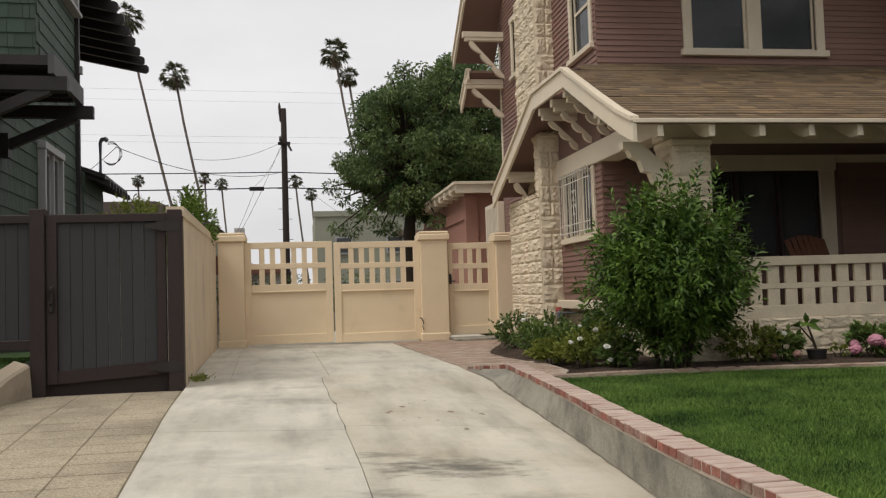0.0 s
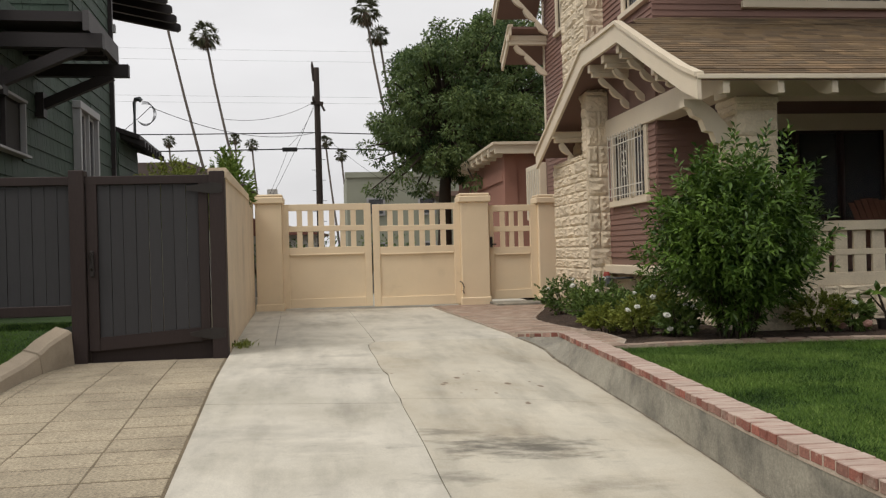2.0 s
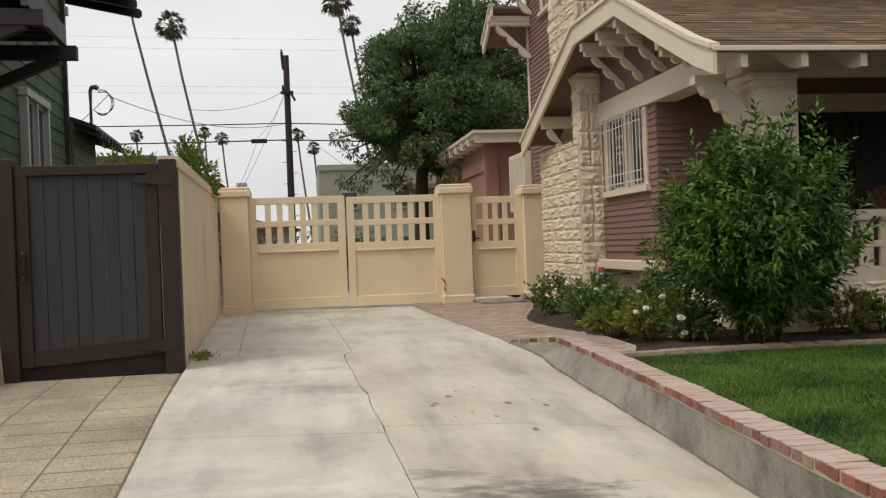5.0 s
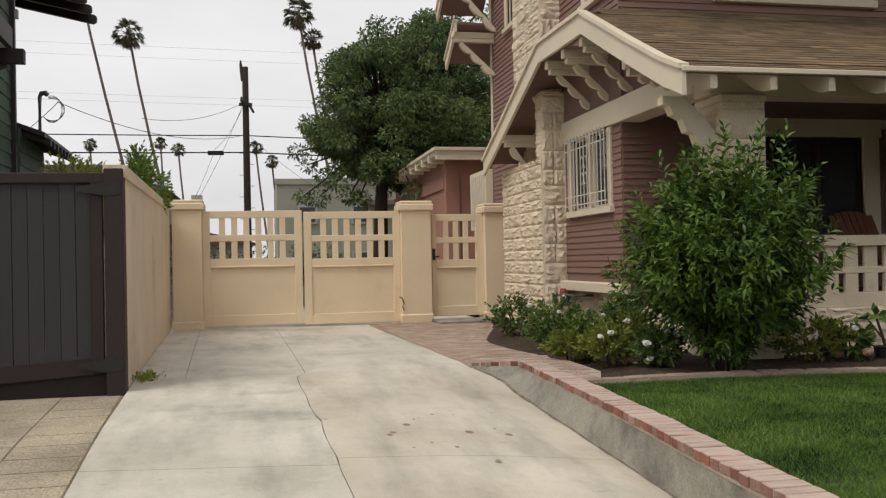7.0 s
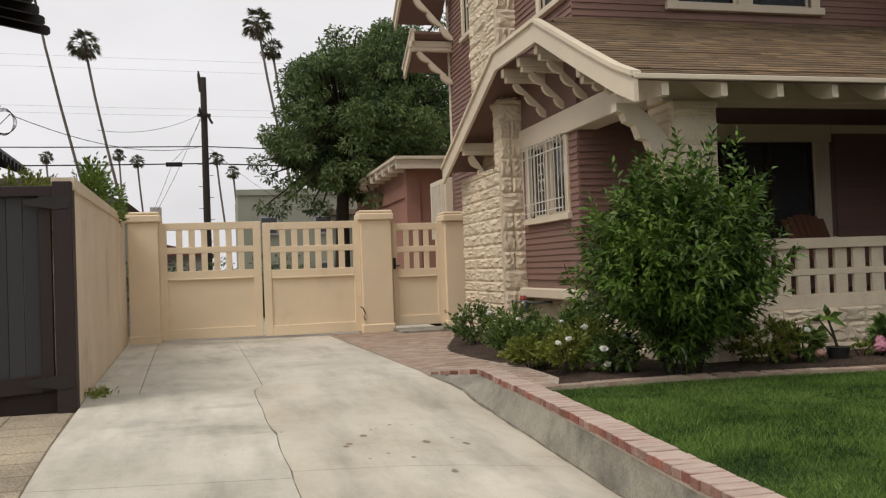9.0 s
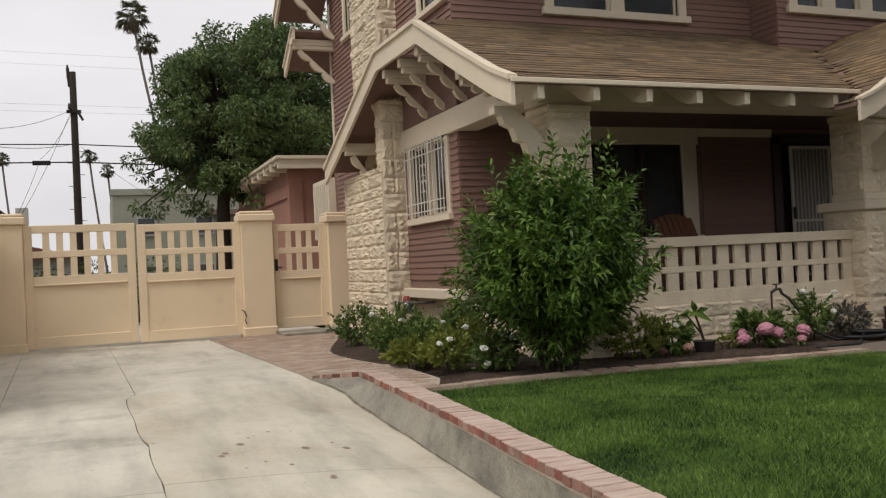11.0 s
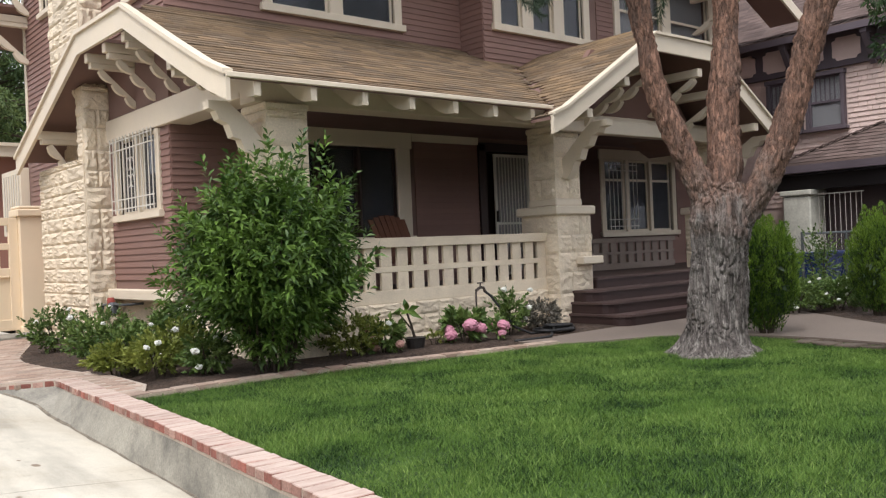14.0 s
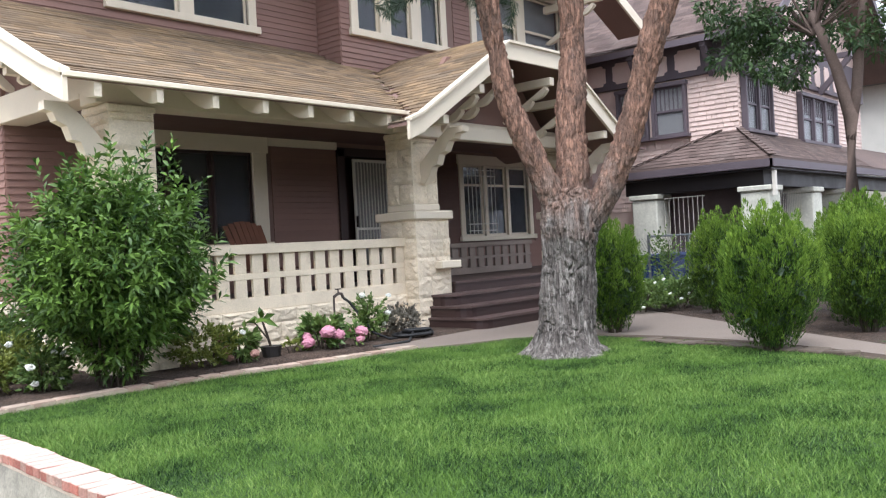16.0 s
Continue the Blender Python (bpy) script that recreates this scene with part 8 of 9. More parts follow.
for axis_, plane_, a0_, a1_, n_ in (("x", PX - 0.09, 11.11, 11.79, 5), ("x", PX - 0.09, 12.15, 12.77, 5), ("y", PY - 0.09, 20.43, 21.07, 4), ("y", PY - 0.09, 21.28, 21.92, 4), ("y", PY - 0.09, 24.25, 25.05, 4), ("y", PY - 0.09, 25.25, 26.05, 4), ("y", PY - 0.09, 26.25, 27.05, 4)):
    for k in range(1, n_ + 1):
        a_ = a0_ + (a1_ - a0_) * k / (n_ + 1)
        if axis_ == "x":
            apart(pink, "muntin", LAVTRIM, (plane_, plane_ + 0.02, a_ - 0.012, a_ + 0.012, 4.62, 5.16))
        else:
            apart(pink, "muntin", LAVTRIM, (a_ - 0.012, a_ + 0.012, plane_, plane_ + 0.02, 4.62, 5.16))
# plum frieze with lobed pale panels
apart(pink, "frieze", LAVTRIM, (PX - 0.12, PX, PY - 0.1, 18, 5.36, 6.40), (PX - 0.12, 30, PY - 0.12, PY, 5.36, 6.40))


def lobed(axis, plane, c, z, w, h):
    """A panel with scalloped corners."""
    pts = []
    for i in range(40):
        a = 2 * math.pi * i / 40
        r_ = 1 + 0.05 * math.cos(4 * a) - 0.05 * math.cos(8 * a)
        pts.append((c + w / 2 * r_ * math.copysign(abs(math.cos(a)) ** 0.42, math.cos(a)), z + h / 2 * r_ * math.copysign(abs(math.sin(a)) ** 0.42, math.sin(a))))
    bm = bmesh.new()
    if axis == "x":
        prism(bm, [(plane, p, q) for p, q in pts], (-0.02, 0, 0))
    else:
        prism(bm, [(p, plane, q) for p, q in pts], (0, -0.02, 0))
    part("frieze_panel", bm, LAVPANEL, pink)


for k in range(7):
    lobed("x", PX - 0.12, PY + 1.15 + k * 0.86, 5.75, 0.64, 0.52)
for k in range(10):
    lobed("y", PY - 0.12, PX + 0.6 + k * 0.8, 5.78, 0.42, 0.62)
for y in (10.3, 12.2, 14.2):
    bm = bmesh.new()
    beam(bm, (PX - 0.1, y, 5.3), (PX - 0.55, y, 5.94), 0.12, 0.12)
    box(bm, PX - 0.61, PX, y - 0.07, y + 0.07, 5.92, 6.05)
    part("eave_bracket", bm, LAVTRIM, pink)
for x in (20.6, 23.2, 25.8):
    bm = bmesh.new()
    beam(bm, (x, PY - 0.1, 5.3), (x, PY - 0.95, 6.2), 0.14, 0.14)
    box(bm, x - 0.07, x + 0.07, PY - 1.0, PY, 6.2, 6.34)
    part("eave_bracket", bm, LAVTRIM, pink)
SLOPE_W = [(PX - 0.62, 6.10), (PX - 0.2, 6.27), (PX + 0.6, 6.85), (25.1, 10.6), (30.0, 6.7), (31.0, 6.1)]
bm = bmesh.new()
for (xa, za), (xb, zb) in zip(SLOPE_W, SLOPE_W[1:]):
    prism(bm, [(xa, PY - 1.0, za), (xb, PY - 1.0, zb), (xb, PY - 1.0, zb + 0.10), (xa, PY - 1.0, za + 0.10)], (0, 12.0, 0))
pink_roof = part("main_roof", bm, DKSHINGLE, pink, "steep brown shingled roof with flared eaves")
bm = bmesh.new()
prism(bm, [(PX, PY, 6.35), (25.1, PY, 10.3), (30, PY, 6.35)], (0, 0.1, 0))
part("gable_wall", bm, LAV, pink)
bm = bmesh.new()
for (xa, za), (xb, zb) in zip(SLOPE_W, SLOPE_W[1:]):
    prism(bm, [(xa, PY - 1.05, za - 0.16), (xb, PY - 1.05, zb - 0.16), (xb, PY - 1.05, zb + 0.12), (xa, PY - 1.05, za + 0.12)], (0, 0.05, 0))
part("barge_board", bm, LAVTRIM, pink)
apart(pink, "eave_fascia", LAVTRIM, (PX - 0.67, PX - 0.61, PY - 1.0, 20.0, 6.02, 6.17))
# hipped porch roof on white stone piers
E0, E1, ES = 19.1, 33.0, 8.62
ztop = 3.85
bm = bmesh.new()
prism(bm, [(E0, ES, 3.05), (E1, ES, 3.05), (E1, PY, ztop), (PX, PY, ztop)], (0, 0, 0.10))
prism(bm, [(E0, ES, 3.05), (PX, PY, ztop), (PX, 10.2, ztop), (E0, 12.2, 3.05)], (0, 0, 0.10))
prism(bm, [(E0, 12.2, 3.05), (PX, 10.2, ztop), (PX, 12.2, 3.05)], (0, 0, 0.10))
p_roof = part("porch_roof", bm, DKSHINGLE, pink, "brown shingled hipped porch roof")
verts, faces = [], []


def roof_course(a0, a1, b0, b1, rows_, tab_):
    """Overlapping tabs between an eave line a0-a1 and a ridge line b0-b1."""
    a0, a1, b0, b1 = (Vector(q) for q in (a0, a1, b0, b1))
    for i in range(rows_):
        lo0, lo1, hi0, hi1 = a0.lerp(b0, i / rows_), a1.lerp(b1, i / rows_), a0.lerp(b0, (i + 1) / rows_), a1.lerp(b1, (i + 1) / rows_)
        n_ = max(1, int((lo1 - lo0).length / tab_))
        for k in range(n_):
            s0, s1 = k / n_, (k + 0.97) / n_
            up_ = Vector((0, 0, 0.105 + R2.uniform(0.008, 0.022)))
            j = len(verts)
            verts.extend([tuple(lo0.lerp(lo1, s0) + up_), tuple(lo0.lerp(lo1, s1) + up_), tuple(hi0.lerp(hi1, s1) + Vector((0, 0, 0.104))), tuple(hi0.lerp(hi1, s0) + Vector((0, 0, 0.104)))])
            faces.append((j, j + 1, j + 2, j + 3))


roof_course((E0, ES, 3.05), (27, ES, 3.05), (PX, PY, ztop), (27, PY, ztop), 10, 0.26)
roof_course((E0, 12.2, 3.05), (E0, ES, 3.05), (PX, 10.2, ztop), (PX, PY, ztop), 10, 0.26)
tagged(put("tabs_rest", arrays("tabs_rest", verts, faces, DKSHINGLE), Matrix(), p_roof), kind="stuff")
for foot, crest in (((E0, ES, 3.05), (PX, PY, ztop)), ((E0, 12.2, 3.05), (PX, 10.2, ztop))):
    foot, crest = Vector(foot), Vector(crest)
    caps = int((crest - foot).length / 0.15)
    for k in range(caps):
        bm = bmesh.new()
        beam(bm, foot.lerp(crest, k / caps) + Vector((0, 0, 0.145)), foot.lerp(crest, (k + 1.15) / caps) + Vector((0, 0, 0.122)), R7.uniform(0.14, 0.17), 0.022)
        part("hip_cap", bm, DKSHINGLE, p_roof)
verts, faces = [], []
for (xa, za), (xb, zb), rows_ in zip(SLOPE_W[:3], SLOPE_W[1:4], (4, 7, 36)):
    roof_course((xa, 20.0, za), (xa, PY - 1.0, za), (xb, 20.0, zb), (xb, PY - 1.0, zb), rows_, 0.28)
tagged(put("shingle_rest", arrays("shingle_rest", verts, faces, DKSHINGLE), Matrix(), pink_roof), kind="stuff")
apart(pink, "porch_fascia", LAVTRIM, (E0 - 0.02, E0 + 0.06, ES, 12.4, 2.93, 3.10), (E0 - 0.02, E1, ES - 0.02, ES + 0.06, 2.93, 3.10))
apart(pink, "porch_soffit", EAVEDARK, (E0 + 0.06, E1, ES + 0.06, 12.4, 2.88, 2.92))
apart(pink, "porch_beam", EAVEDARK, (E0 + 0.35, E1, ES + 0.35, ES + 0.65, 2.55, 2.88))
apart(pink, "porch_beam", EAVEDARK, (E0 + 0.35, E0 + 0.65, ES + 0.65, 12.4, 2.55, 2.88))
for x, y in ((19.55, 9.1), (19.55, 11.8), (22.4, 9.1), (25.0, 9.1)):
    pier_ = apart(pink, "pier", WHITESTONE, (x - 0.33, x + 0.33, y - 0.33, y + 0.33, 0.2, 2.42), bev=0.03, label="white painted rough stone pier")
    apart(pier_, "pier_cap", WHITESTONE, (x - 0.38, x + 0.38, y - 0.38, y + 0.38, 2.42, 2.54), bev=0.02)
# dark sheets over the pale walls paint the shade inside the porch
apart(pink, "porch_wall", mat("porch_shade_paint", (0.10, 0.075, 0.075), 0.8, 0.1), (20.3, 30, PY - 0.06, PY, 0.2, 2.9), (PX - 0.06, PX - 0.004, PY, 12.4, 0.2, 2.9))
for k in range(7, 16):
    apart(pink, "porch_bar", IRON, (19.50, 19.51, 9.60 + 0.12 * k, 9.609 + 0.12 * k, 0.9, 2.45))
apart(pink, "porch_bar_rail", IRON, (19.49, 19.53, 10.4, 11.4, 2.42, 2.44), (19.49, 19.53, 10.4, 11.4, 0.9, 0.92))
for k in range(18):
    apart(pink, "porch_bar", IRON, (20.0 + 0.12 * k, 20.009 + 0.12 * k, 9.05, 9.06, 0.9, 2.45))
apart(pink, "vent_pipe", IRON, (19.22, 19.30, 8.62, 8.70, 2.3, 2.85))
# pale house further along
far_house = thing("pale_house", (36, 12, 0.2), "pale house with a grey-green roof further along", "house")
apart(far_house, "wall", mat("pale_siding", (0.46, 0.44, 0.39), 0.8, 0.06), (34, 44, 9.5, 20, 0, 6.6))
bm = bmesh.new()
prism(bm, [(33.3, 8.6, 6.5), (33.3, 14.7, 10.2), (33.3, 20.7, 6.5)], (12, 0, 0))
part("roof", bm, mat("grey_green_roof", (0.13, 0.15, 0.14), 0.9, 0.12), far_house)
window("y", 9.38, 35.0, 36.4, 3.6, 5.2, 1, 0.12, 0.1, 0.14, rail=0.5, parent=far_house, back=0.095)
# bins and wire fence between the lots
for x, y, m_ in ((16.55, 10.05, BLUE), (17.35, 9.95, BLUE)):
    bin_ = thing("wheeled_bin", (x, y, LAWN_Z), "blue plastic wheeled bin behind a wire fence", "bin", "wheeled bins")
    bm = bmesh.new()
    prism(bm, [(x - 0.28, y - 0.3, LAWN_Z + 0.05), (x + 0.28, y - 0.3, LAWN_Z + 0.05), (x + 0.34, y - 0.36, 1.11), (x - 0.34, y - 0.36, 1.11)], (0, 0.62, 0))
    part("body", bm, m_, bin_)
    bm = bmesh.new()
    box(bm, x - 0.36, x + 0.36, y - 0.38, y + 0.32, 1.11, 1.18, 0.02)
    part("lid", bm, m_, bin_)
    for s in (-1, 1):
        bm = bmesh.new()
        tube(bm, [(x + s * 0.26, y + 0.28, LAWN_Z + 0.1), (x + s * 0.32, y + 0.28, LAWN_Z + 0.1)], 0.1, 12)
        part("wheel", bm, BLACK, bin_)
wf = thing("wire_fence", (15.5, 9.2, LAWN_Z), "grey chain-link fence between the lots", "fence")
for x in (14.4, 16.0, 17.6, 19.0):
    bm = bmesh.new()
    tube(bm, [(x, 9.2, 0.2), (x, 9.2, 1.58)], 0.025, 7)
    part("post", bm, PIPE, wf)
bm = bmesh.new()
tube(bm, [(14.4, 9.2, 1.55), (19.0, 9.2, 1.55)], 0.02, 7)
part("top_rail", bm, PIPE, wf)
bm = bmesh.new()
for k in range(64):
    x = 14.4 + k * 0.1
    for s in (-1, 1):
        xa, xb = x, x + s * 1.15
        beam(bm, (xa, 9.2, 0.38), (xb, 9.2, 1.53), 0.004, 0.004)
tagged(part("wire_mesh", bm, PIPE, wf), "", "", "", "stuff")
shrub("hedge_bush", 14.4, 8.9, 0.9, 1.25, 900, 0.07, LEAF_ROSE, "dark leafy bush beside the wire fence", 0, None, "shrub")
shrub("hedge_bush", 14.0, 4.6, 1.3, 1.5, 1000, 0.08, LEAF_BUSH, "loose leafy bush among the shrubs", 0, None, "shrub")
# the house and its mast stand a little askew and further back than drawn
ASKEW = Matrix.Translation((-0.1, 0.13, 1.46)) @ Matrix.Scale(1.35, 4) @ Matrix.Translation((0.1, -0.13, -1.46)) @ Matrix.Translation((-4.2, 16, 0)) @ Matrix.Rotation(radians(2.7), 4, "Z") @ Matrix.Translation((4.2, -16, 0))
for ob in (green_house, mast):
    ob.matrix_basis = ASKEW @ ob.matrix_basis

# ---- stones, shingles, bricks ----
R6 = random.Random(21)


def rock(seed, lift=0.12):
    """A unit block whose outer face (towards -y) is hewn rough, with a beaten margin."""
    rr = random.Random(seed)
    bm = bmesh.new()
    n = 6
    grid = []
    for j in range(n + 1):
        row = []
        for i in range(n + 1):
            u, v = i / n, j / n
            edge = min(u, 1 - u, v, 1 - v)
            out = 0.0 if edge == 0 else (0.55 + 0.45 * noise.noise((u * 2.2 + seed * 3.1, v * 2.2, seed)) + 0.35 * noise.noise((u * 6 + seed, v * 6, 7.7)))
            jit = 0.05 if 0 < edge else 0.0
            row.append(bm.verts.new((u - 0.5 + rr.uniform(-jit, jit), -0.5 - max(0.0, out) * lift * rr.uniform(0.6, 1.3), v - 0.5 + rr.uniform(-jit, jit))))
        grid.append(row)
    for j in range(n):
        for i in range(n):
            q = (grid[j][i], grid[j][i + 1], grid[j + 1][i + 1], grid[j + 1][i])
            if rr.random() < 0.5:
                bm.faces.new((q[0], q[1], q[2]))
                bm.faces.new((q[0], q[2], q[3]))
            else:
                bm.faces.new((q[0], q[1], q[3]))
                bm.faces.new((q[1], q[2], q[3]))
    rim = [grid[0][i] for i in range(n + 1)] + [grid[j][n] for j in range(1, n + 1)] + [grid[n][i] for i in range(n - 1, -1, -1)] + [grid[j][0] for j in range(n - 1, 0, -1)]
    back_ = [bm.verts.new((v.co.x, 0.5, v.co.z)) for v in rim]
    for i in range(len(rim)):
        k = (i + 1) % len(rim)
        bm.faces.new((rim[k], rim[i], back_[i], back_[k]))
    return mesh_of("rock_block", bm, STONE)


ROCKS = [rock(k, 0.55) for k in range(12)]


def stone_face(parent, axis, plane, a0, a1, z0, z1, course, lengths, depth=0.10, joint=0.004):
    """Courses of hewn blocks on a face: axis 'y' faces the street, axis 'x' faces the driveway."""
    z, row = z0, 0
    while z < z1 - 0.04:
        h = min(course * R6.uniform(0.85, 1.15), z1 - z)
        if z1 - z - h < 0.06:
            h = z1 - z
        p = a0
        while p < a1 - 0.02:
            w = R6.choice(lengths)
            if a1 - p - w < 0.10:
                w = a1 - p
            cx, cz = p + w / 2, z + h / 2
            sc = Matrix.Diagonal((w - joint, depth, h - joint, 1))
            if axis == "y":
                m = Matrix.Translation((cx, plane + depth * 0.2, cz)) @ sc
            else:
                m = Matrix.Translation((plane + depth * 0.2, cx, cz)) @ Matrix.Rotation(-math.pi / 2, 4, "Z") @ sc
            put("stone", R6.choice(ROCKS), m, parent)
            p += w
        z += h
        row += 1


# chimney
stone_face(chimney, "x", WX - 0.03, 15.72, 17.6, 3.2, 3.95, 0.21, (0.34, 0.46, 0.6), 0.05)
stone_face(chimney, "x", CH[0], CH[2], 15.72, 3.2, 4.3, 0.21, (0.5,), 0.06)
stone_face(chimney, "x", CH[0], CH[2], CH[3], 0.25, 3.2, 0.20, (0.34, 0.46, 0.6, 0.8), 0.08)
stone_face(chimney, "y", CH[2], CH[0] - 0.01, 4.93, 0.25, 4.3, 0.30, (0.42, 0.22, 0.2), 0.08)
stone_face(chimney, "x", CH_UP[0], CH_UP[2], CH_UP[3], 4.3, 7.3, 0.20, (0.34, 0.46, 0.6, 0.8), 0.08)
stone_face(chimney, "y", CH_UP[2], CH_UP[0] - 0.01, 4.98, 4.3, 7.3, 0.30, (0.42, 0.22, 0.2), 0.08)
# piers: pedestal and shaft, front and west faces
for p, (x0, x1, y0, y1) in zip(piers, PIERS):
    stone_face(p, "y", y0 + 0.02, x0, x1, 0.25, 1.99, 0.29, (0.30, 0.42, 0.48), 0.055)
    stone_face(p, "x", x0 + 0.02, y0, y1, 0.25, 1.99, 0.29, (0.30, 0.42, 0.48), 0.055)
    stone_face(p, "y", y0 + 0.12, x0 + 0.10, x1 - 0.10, 2.24, 3.24, 0.30, (0.3, 0.56), 0.07)
    stone_face(p, "x", x0 + 0.12, y0 + 0.10, y1 - 0.10, 2.24, 3.24, 0.30, (0.3, 0.56), 0.07)
# footing walls
stone_face(footing, "y", 10.715, 5.60, 9.63, 0.25, 0.90, 0.22, (0.26, 0.38, 0.5), 0.05)
stone_face(footing_west, "x", WX + 0.03, 11.2, 14.05, 0.25, 1.0, 0.25, (0.4, 0.5, 0.62), 0.06)


def tab(w, h, material):
    """One shingle tab lying in its x-y plane, thicker at its butt."""
    bm = bmesh.new()
    t = 0.012
    prism(bm, [(0, 0, 0), (w, 0, 0), (w, 0, t), (0, 0, t)], (0, h, -t * 0.8))
    return mesh_of("shingle_tab", bm, material)


TABS = [tab(w, 0.16, SHINGLE) for w in (0.26, 0.30, 0.34)]


def shingle_slope(roof, base, along, upslope, length, height, clip, limit=0):
    """Courses of tabs on a flat slope from base; clip(u, v) tells whether a tab may lie there."""
    along, upslope = Vector(along).normalized(), Vector(upslope).normalized()
    nrm = along.cross(upslope)
    if nrm.z < 0:
        nrm = -nrm
    turn = Matrix((along, upslope, nrm)).transposed().to_4x4()
    made, rest_v, rest_f = 0, [], []
    v, row = 0.0, 0
    while v < height - 0.02:
        u = -R6.uniform(0, 0.3)
        while u < length:
            k = R6.randrange(3)
            w = (0.26, 0.30, 0.34)[k]
            h = min(0.16, height - v)
            if clip(u + w / 2, v + 0.06):
                a, b_ = max(0, u), min(length, u + w - 0.005)
                org = Vector(base) + along * a + upslope * (v + R6.uniform(-0.012, 0.012)) + nrm * 0.004
                if b_ - a > 0.04:
                    if made < limit:
                        put("shingle", TABS[k], Matrix.Translation(org) @ turn @ Matrix.Diagonal(((b_ - a) / w, h / 0.16, 1, 1)), roof)
                        made += 1
                    else:
                        n0 = len(rest_v)
                        for q in ((0, 0, 0.012), (b_ - a, 0, 0.012), (b_ - a, h, 0.003), (0, h, 0.003), (0, 0, 0), (b_ - a, 0, 0)):
                            rest_v.append(tuple(org + along * q[0] + upslope * q[1] + nrm * q[2]))
                        rest_f += [(n0, n0 + 1, n0 + 2, n0 + 3), (n0 + 4, n0 + 5, n0 + 1, n0)]
            u += w
        v += 0.127
        row += 1
    if rest_v:
        ob = put("shingles_rest", arrays("shingles_rest", rest_v, rest_f, SHINGLE_I), Matrix(), roof)
        tagged(ob, kind="stuff")


def valley_x(y):
    return VALLEY0[0] + (VALLEY1[0] - VALLEY0[0]) * (y - 9.95) / (12.57 - 9.95)


for i, ((ya, za), (yb, zb)) in enumerate(zip(ROOF, ROOF[1:])):
    L_ = math.hypot(yb - ya, zb - za)
    f_ = (yb - ya) / L_
    x0_ = RX if yb < 13 else RX + 0.3
    x1_ = 12.0 if yb < 13 else BAYX
    shingle_slope(porch_roof, (x0_, ya, za), (1, 0, 0), (0, yb - ya, zb - za), x1_ - x0_, L_, lambda u, v, ya=ya, f_=f_, x0_=x0_: x0_ + u < (valley_x(ya + v * f_) - 0.02 if ya < 12.6 else BAYX) and x0_ + u > RX + (0.0 if ya < 12.6 else (v * f_) * 1.6), (60, 110, 90, 20)[i])
for sx, lim in ((1, 150), (-1, 0)):
    for (xa, za), (xb, zb) in zip(CL, CL[1:]):
        L_ = math.hypot(xb - xa, zb - za)
        f_ = (xb - xa) / L_
        x_a = xa if sx > 0 else 2 * GXM - xa
        shingle_slope(entry_roof, (x_a, GYF, za), (0, 1, 0), (sx * (xb - xa), 0, zb - za), BAYY - GYF, L_,
                      lambda u, v, xa=xa, f_=f_, sx=sx: (GYF + u < 9.95 + (12.57 - 9.95) * (xa + v * f_ - VALLEY0[0]) / (VALLEY1[0] - VALLEY0[0]) + 0.04 or GYF + u < 9.95) if sx > 0 else True, lim // 3)
    xa, za = CL[-1]
    L_ = math.hypot(GXM - xa, hipz - zt)
    x_a = xa if sx > 0 else 2 * GXM - xa
    shingle_slope(entry_roof, (x_a, GYF, zt), (0, 1, 0), (sx * (GXM - xa), 0, hipz - zt), BAYY - GYF, L_, lambda u, v, L_=L_: u > 0.9 * v / L_, 0)

# brick coping: headers across the low wall, each a little out of line
def brick_mesh(l, w, h, material, bev=0.006):
    bm = bmesh.new()
    box(bm, -l / 2, l / 2, -w / 2, w / 2, -h / 2, h / 2, bev)
    return mesh_of("brick", bm, material)


HEADER = brick_mesh(0.222, 0.102, 0.062, BRICK, 0.005)
bm = bmesh.new()
rows = []
for y in wy:
    x, z_ = topx(y), interp(y, WALLTOP)
    rows.append([bm.verts.new(p) for p in ((x - 0.004, y, z_ - 0.02), (x - 0.004, y, z_ + 0.056), (x + 0.2, y, z_ + 0.056), (x + 0.2, y, z_ - 0.02))])
for r, s in zip(rows, rows[1:]):
    for k in range(3):
        bm.faces.new((r[k], r[k + 1], s[k + 1], s[k]))
coping = part("coping_mortar", bm, BRICKJOINT, retaining_wall)
y = -2.0
while y < 11.12:
    z_ = interp(y, WALLTOP) + 0.031
    put("brick", HEADER, pose(topx(y) + 0.1 + R6.uniform(-0.006, 0.006), y, z_ + R6.uniform(-0.003, 0.003), R6.uniform(-1.5, 1.5), R6.uniform(-1.5, 1.5), R6.uniform(-2, 2) - math.degrees(math.atan((topx(y + 0.1) - topx(y - 0.1)) / 0.2))), retaining_wall)
    y += 0.1145

for k in range(5):
    u = (k + 0.5) / 5
    put("brick", HEADER, pose(2.752 - 0.49 * u + 0.050, 11.14 + 0.29 * u + 0.095, 0.372 - 0.03 * u, R6.uniform(-1, 1), R6.uniform(-1, 1), 61 + R6.uniform(-2, 2)), retaining_wall)

# brick apron between driveway, bed and garden gate
apron = thing("brick_apron", (3, 14, 0.33), "worn brown brick paving between driveway and flower bed", "paving", kind="structure")


def apron_left(y):
    return topx(y) + (0.2 if y < 11.1 else 0.01) if y < 11.45 else wallx(y)


def apron_z(y):
    return interp(y, [(9.5, 0.405), (10.5, 0.41), (11.1, 0.408), (11.45, 0.375), (13, 0.355), (15, 0.35), (19, 0.31)])


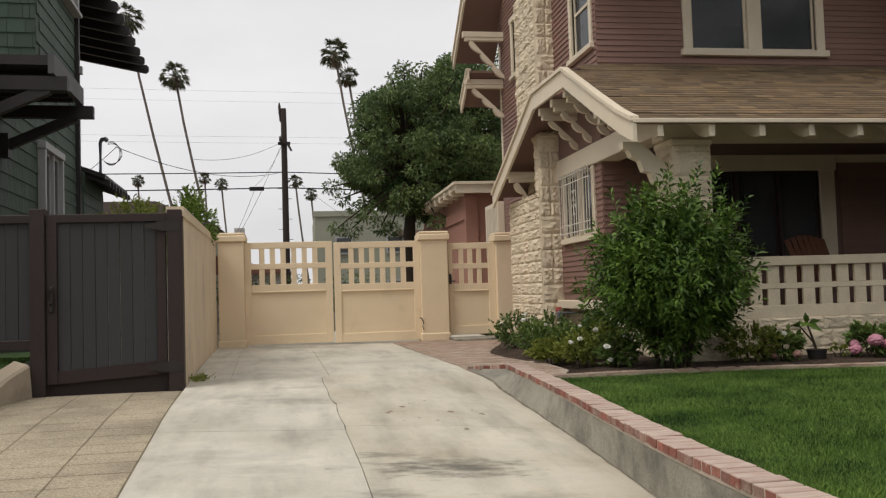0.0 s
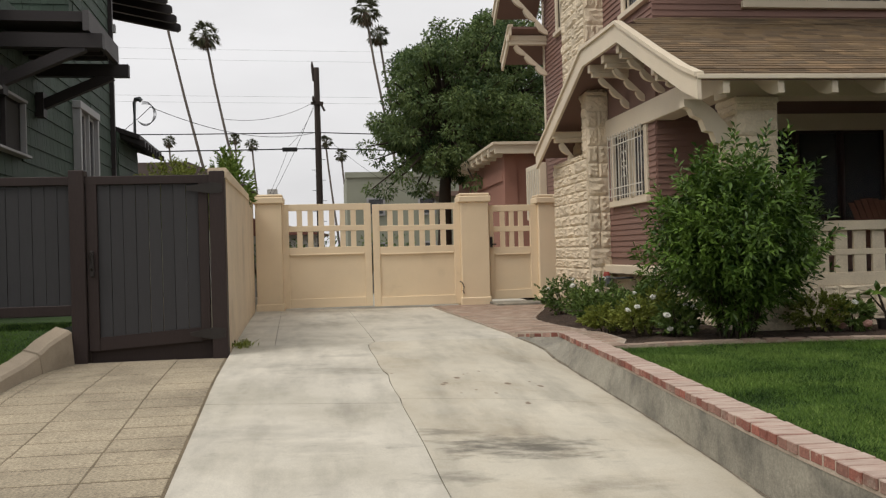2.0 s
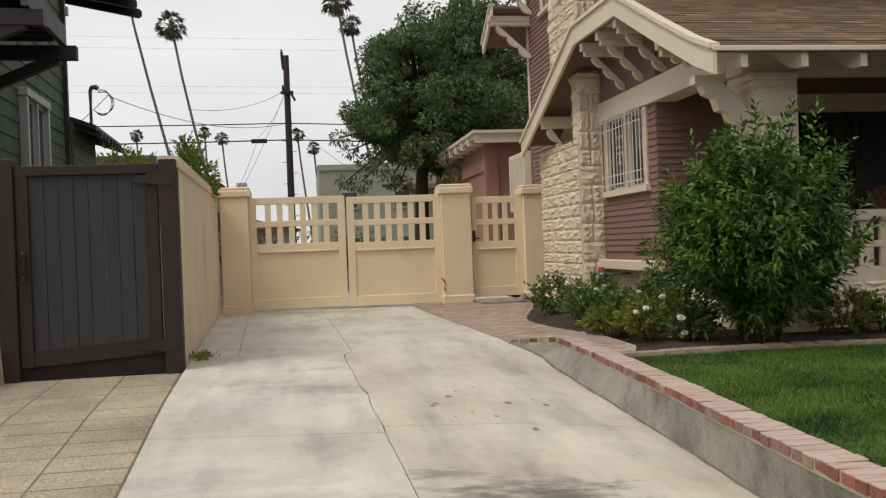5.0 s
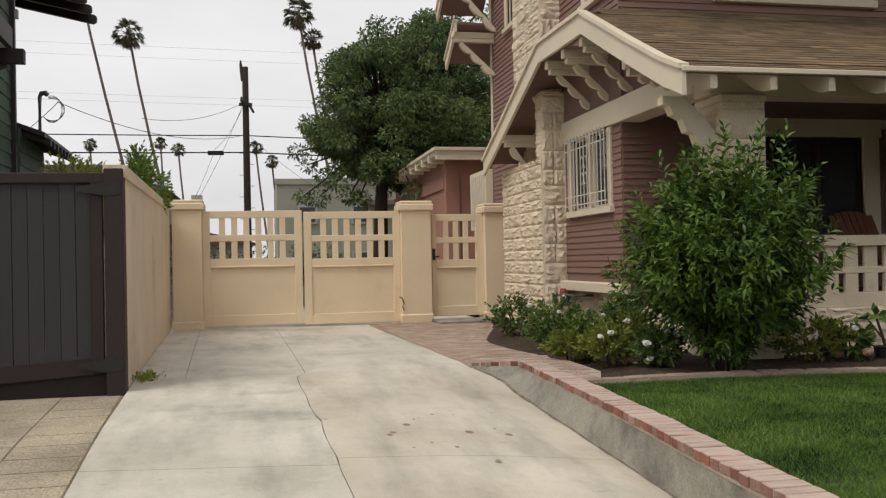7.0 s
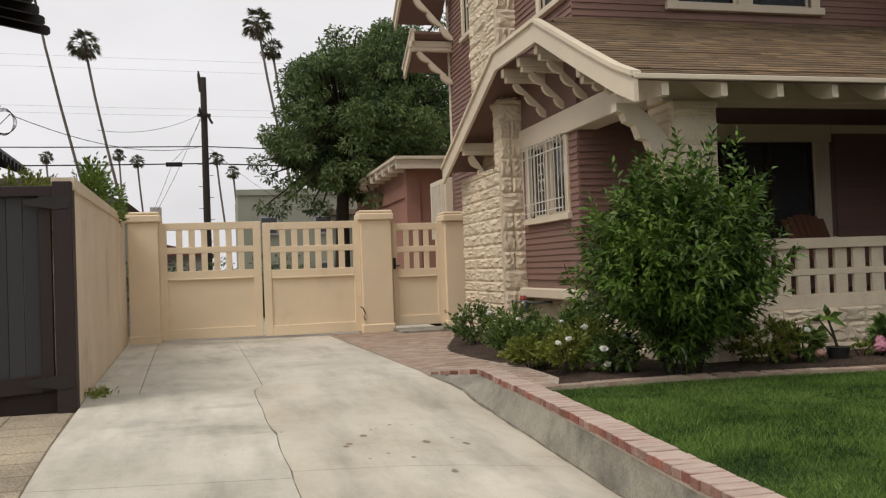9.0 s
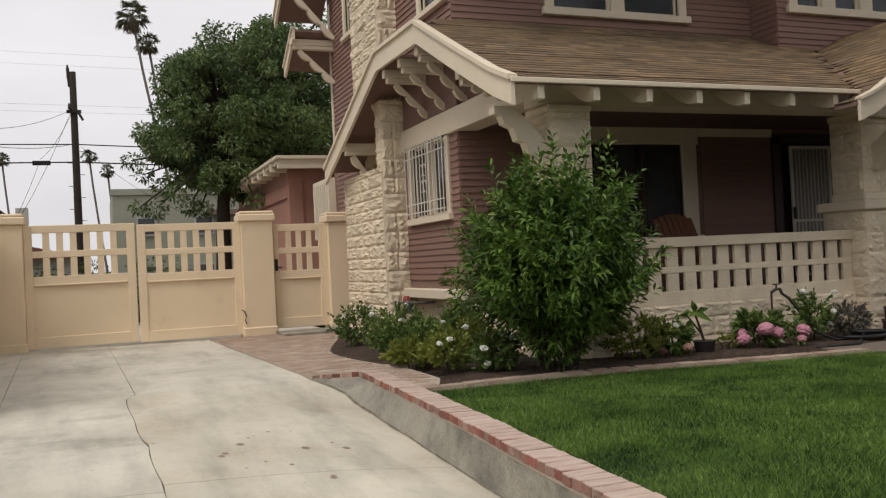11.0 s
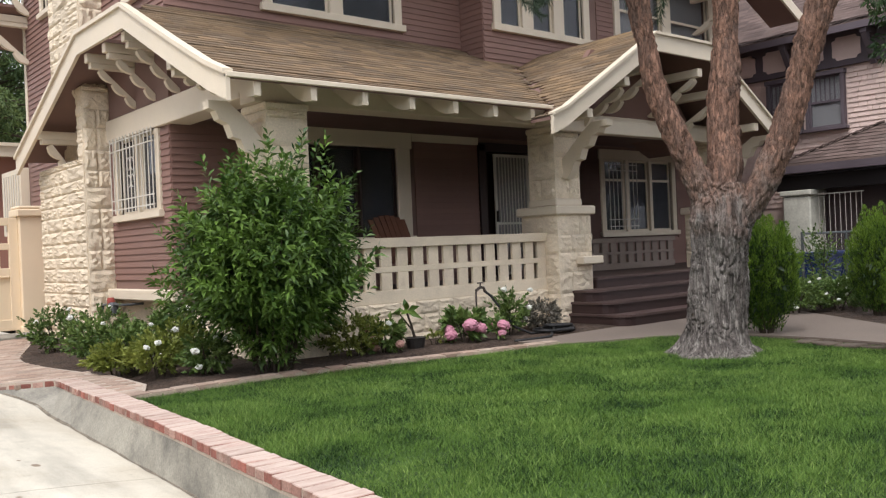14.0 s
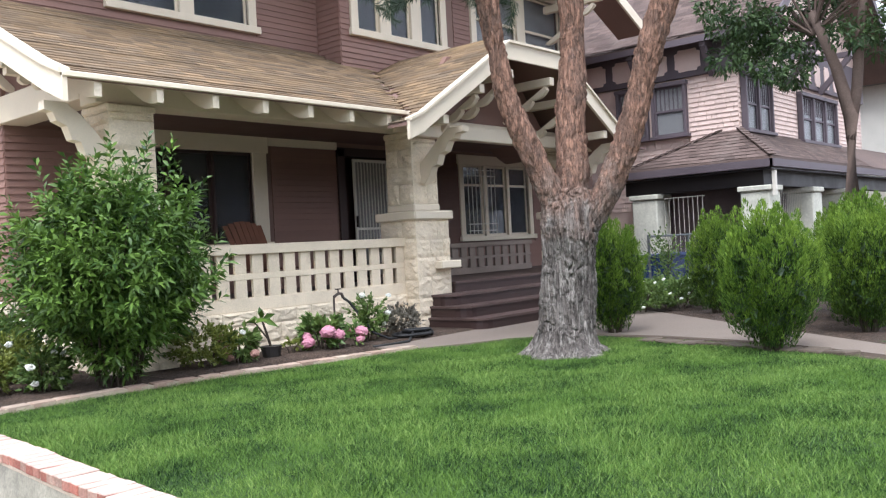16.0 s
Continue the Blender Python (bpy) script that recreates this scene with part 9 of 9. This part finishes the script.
bm = bmesh.new()
rows = []
for k in range(22):
    y = (9.55, 10.0, 10.4, 10.8, 11.09, 11.14, 11.28, 11.449)[k] if k < 8 else 11.4501 + 7.55 * (k - 8) / 13
    z_ = apron_z(y)
    rows.append([bm.verts.new(p) for p in ((apron_left(y), y, z_ - 0.2), (apron_left(y), y, z_ - 0.008), (apron_right(y), y, z_ - 0.008), (apron_right(y), y, z_ - 0.2))])
for r, s in zip(rows, rows[1:]):
    for k in range(3):
        bm.faces.new((r[k], r[k + 1], s[k + 1], s[k]))
part("bedding_sand", bm, BRICKJOINT, apron)
PAVE = brick_mesh(0.205, 0.098, 0.05, PAVER, 0.005)
PAVE_LONG = brick_mesh(0.203, 0.135, 0.06, PAVER, 0.006)
restp = bmesh.new()
count = 0
y = 9.66
row = 0
while y < 18.9:
    x = apron_left(y) + 0.11 + (0.105 if row % 2 else 0)
    z_ = apron_z(y)
    while x < apron_right(y) - 0.08:
        m = pose(x, y, z_ - 0.026 + R6.uniform(-0.002, 0.002), R6.uniform(-0.5, 0.5), R6.uniform(-0.5, 0.5), R6.uniform(-1.2, 1.2))
        if count < 290:
            put("brick", PAVE, m, apron)
            count += 1
        else:
            box(restp, -0.102, 0.102, -0.049, 0.049, -0.025, 0.025, 0, m)
        x += 0.212
    y += 0.106
    row += 1
for (xa, ya), (xb, yb) in zip(CURB, CURB[1:]):
    run = math.hypot(xb - xa, yb - ya)
    for k in range(int(run / 0.208)):
        u = (k + 0.5) / int(run / 0.208)
        put("brick", PAVE_LONG, pose(xa + (xb - xa) * u, ya + (yb - ya) * u + 0.068, 0.372 + R6.uniform(-0.003, 0.003), R6.uniform(-1, 1), R6.uniform(-0.7, 0.7), math.degrees(math.atan2(yb - ya, xb - xa)) + R6.uniform(-1.2, 1.2)), bed_kerb)
tagged(part("bricks_rest", restp, mat("brown_brick_paver_rest", (0.32, 0.225, 0.17), 0.9, 0.15, 3, 90, 0.2, 0.4, 0.005, islands=0.15, second=(0.38, 0.295, 0.23), stain=(0.48, 0.40, 0.31), stain_scale=2), apron), "", "", "", "stuff")
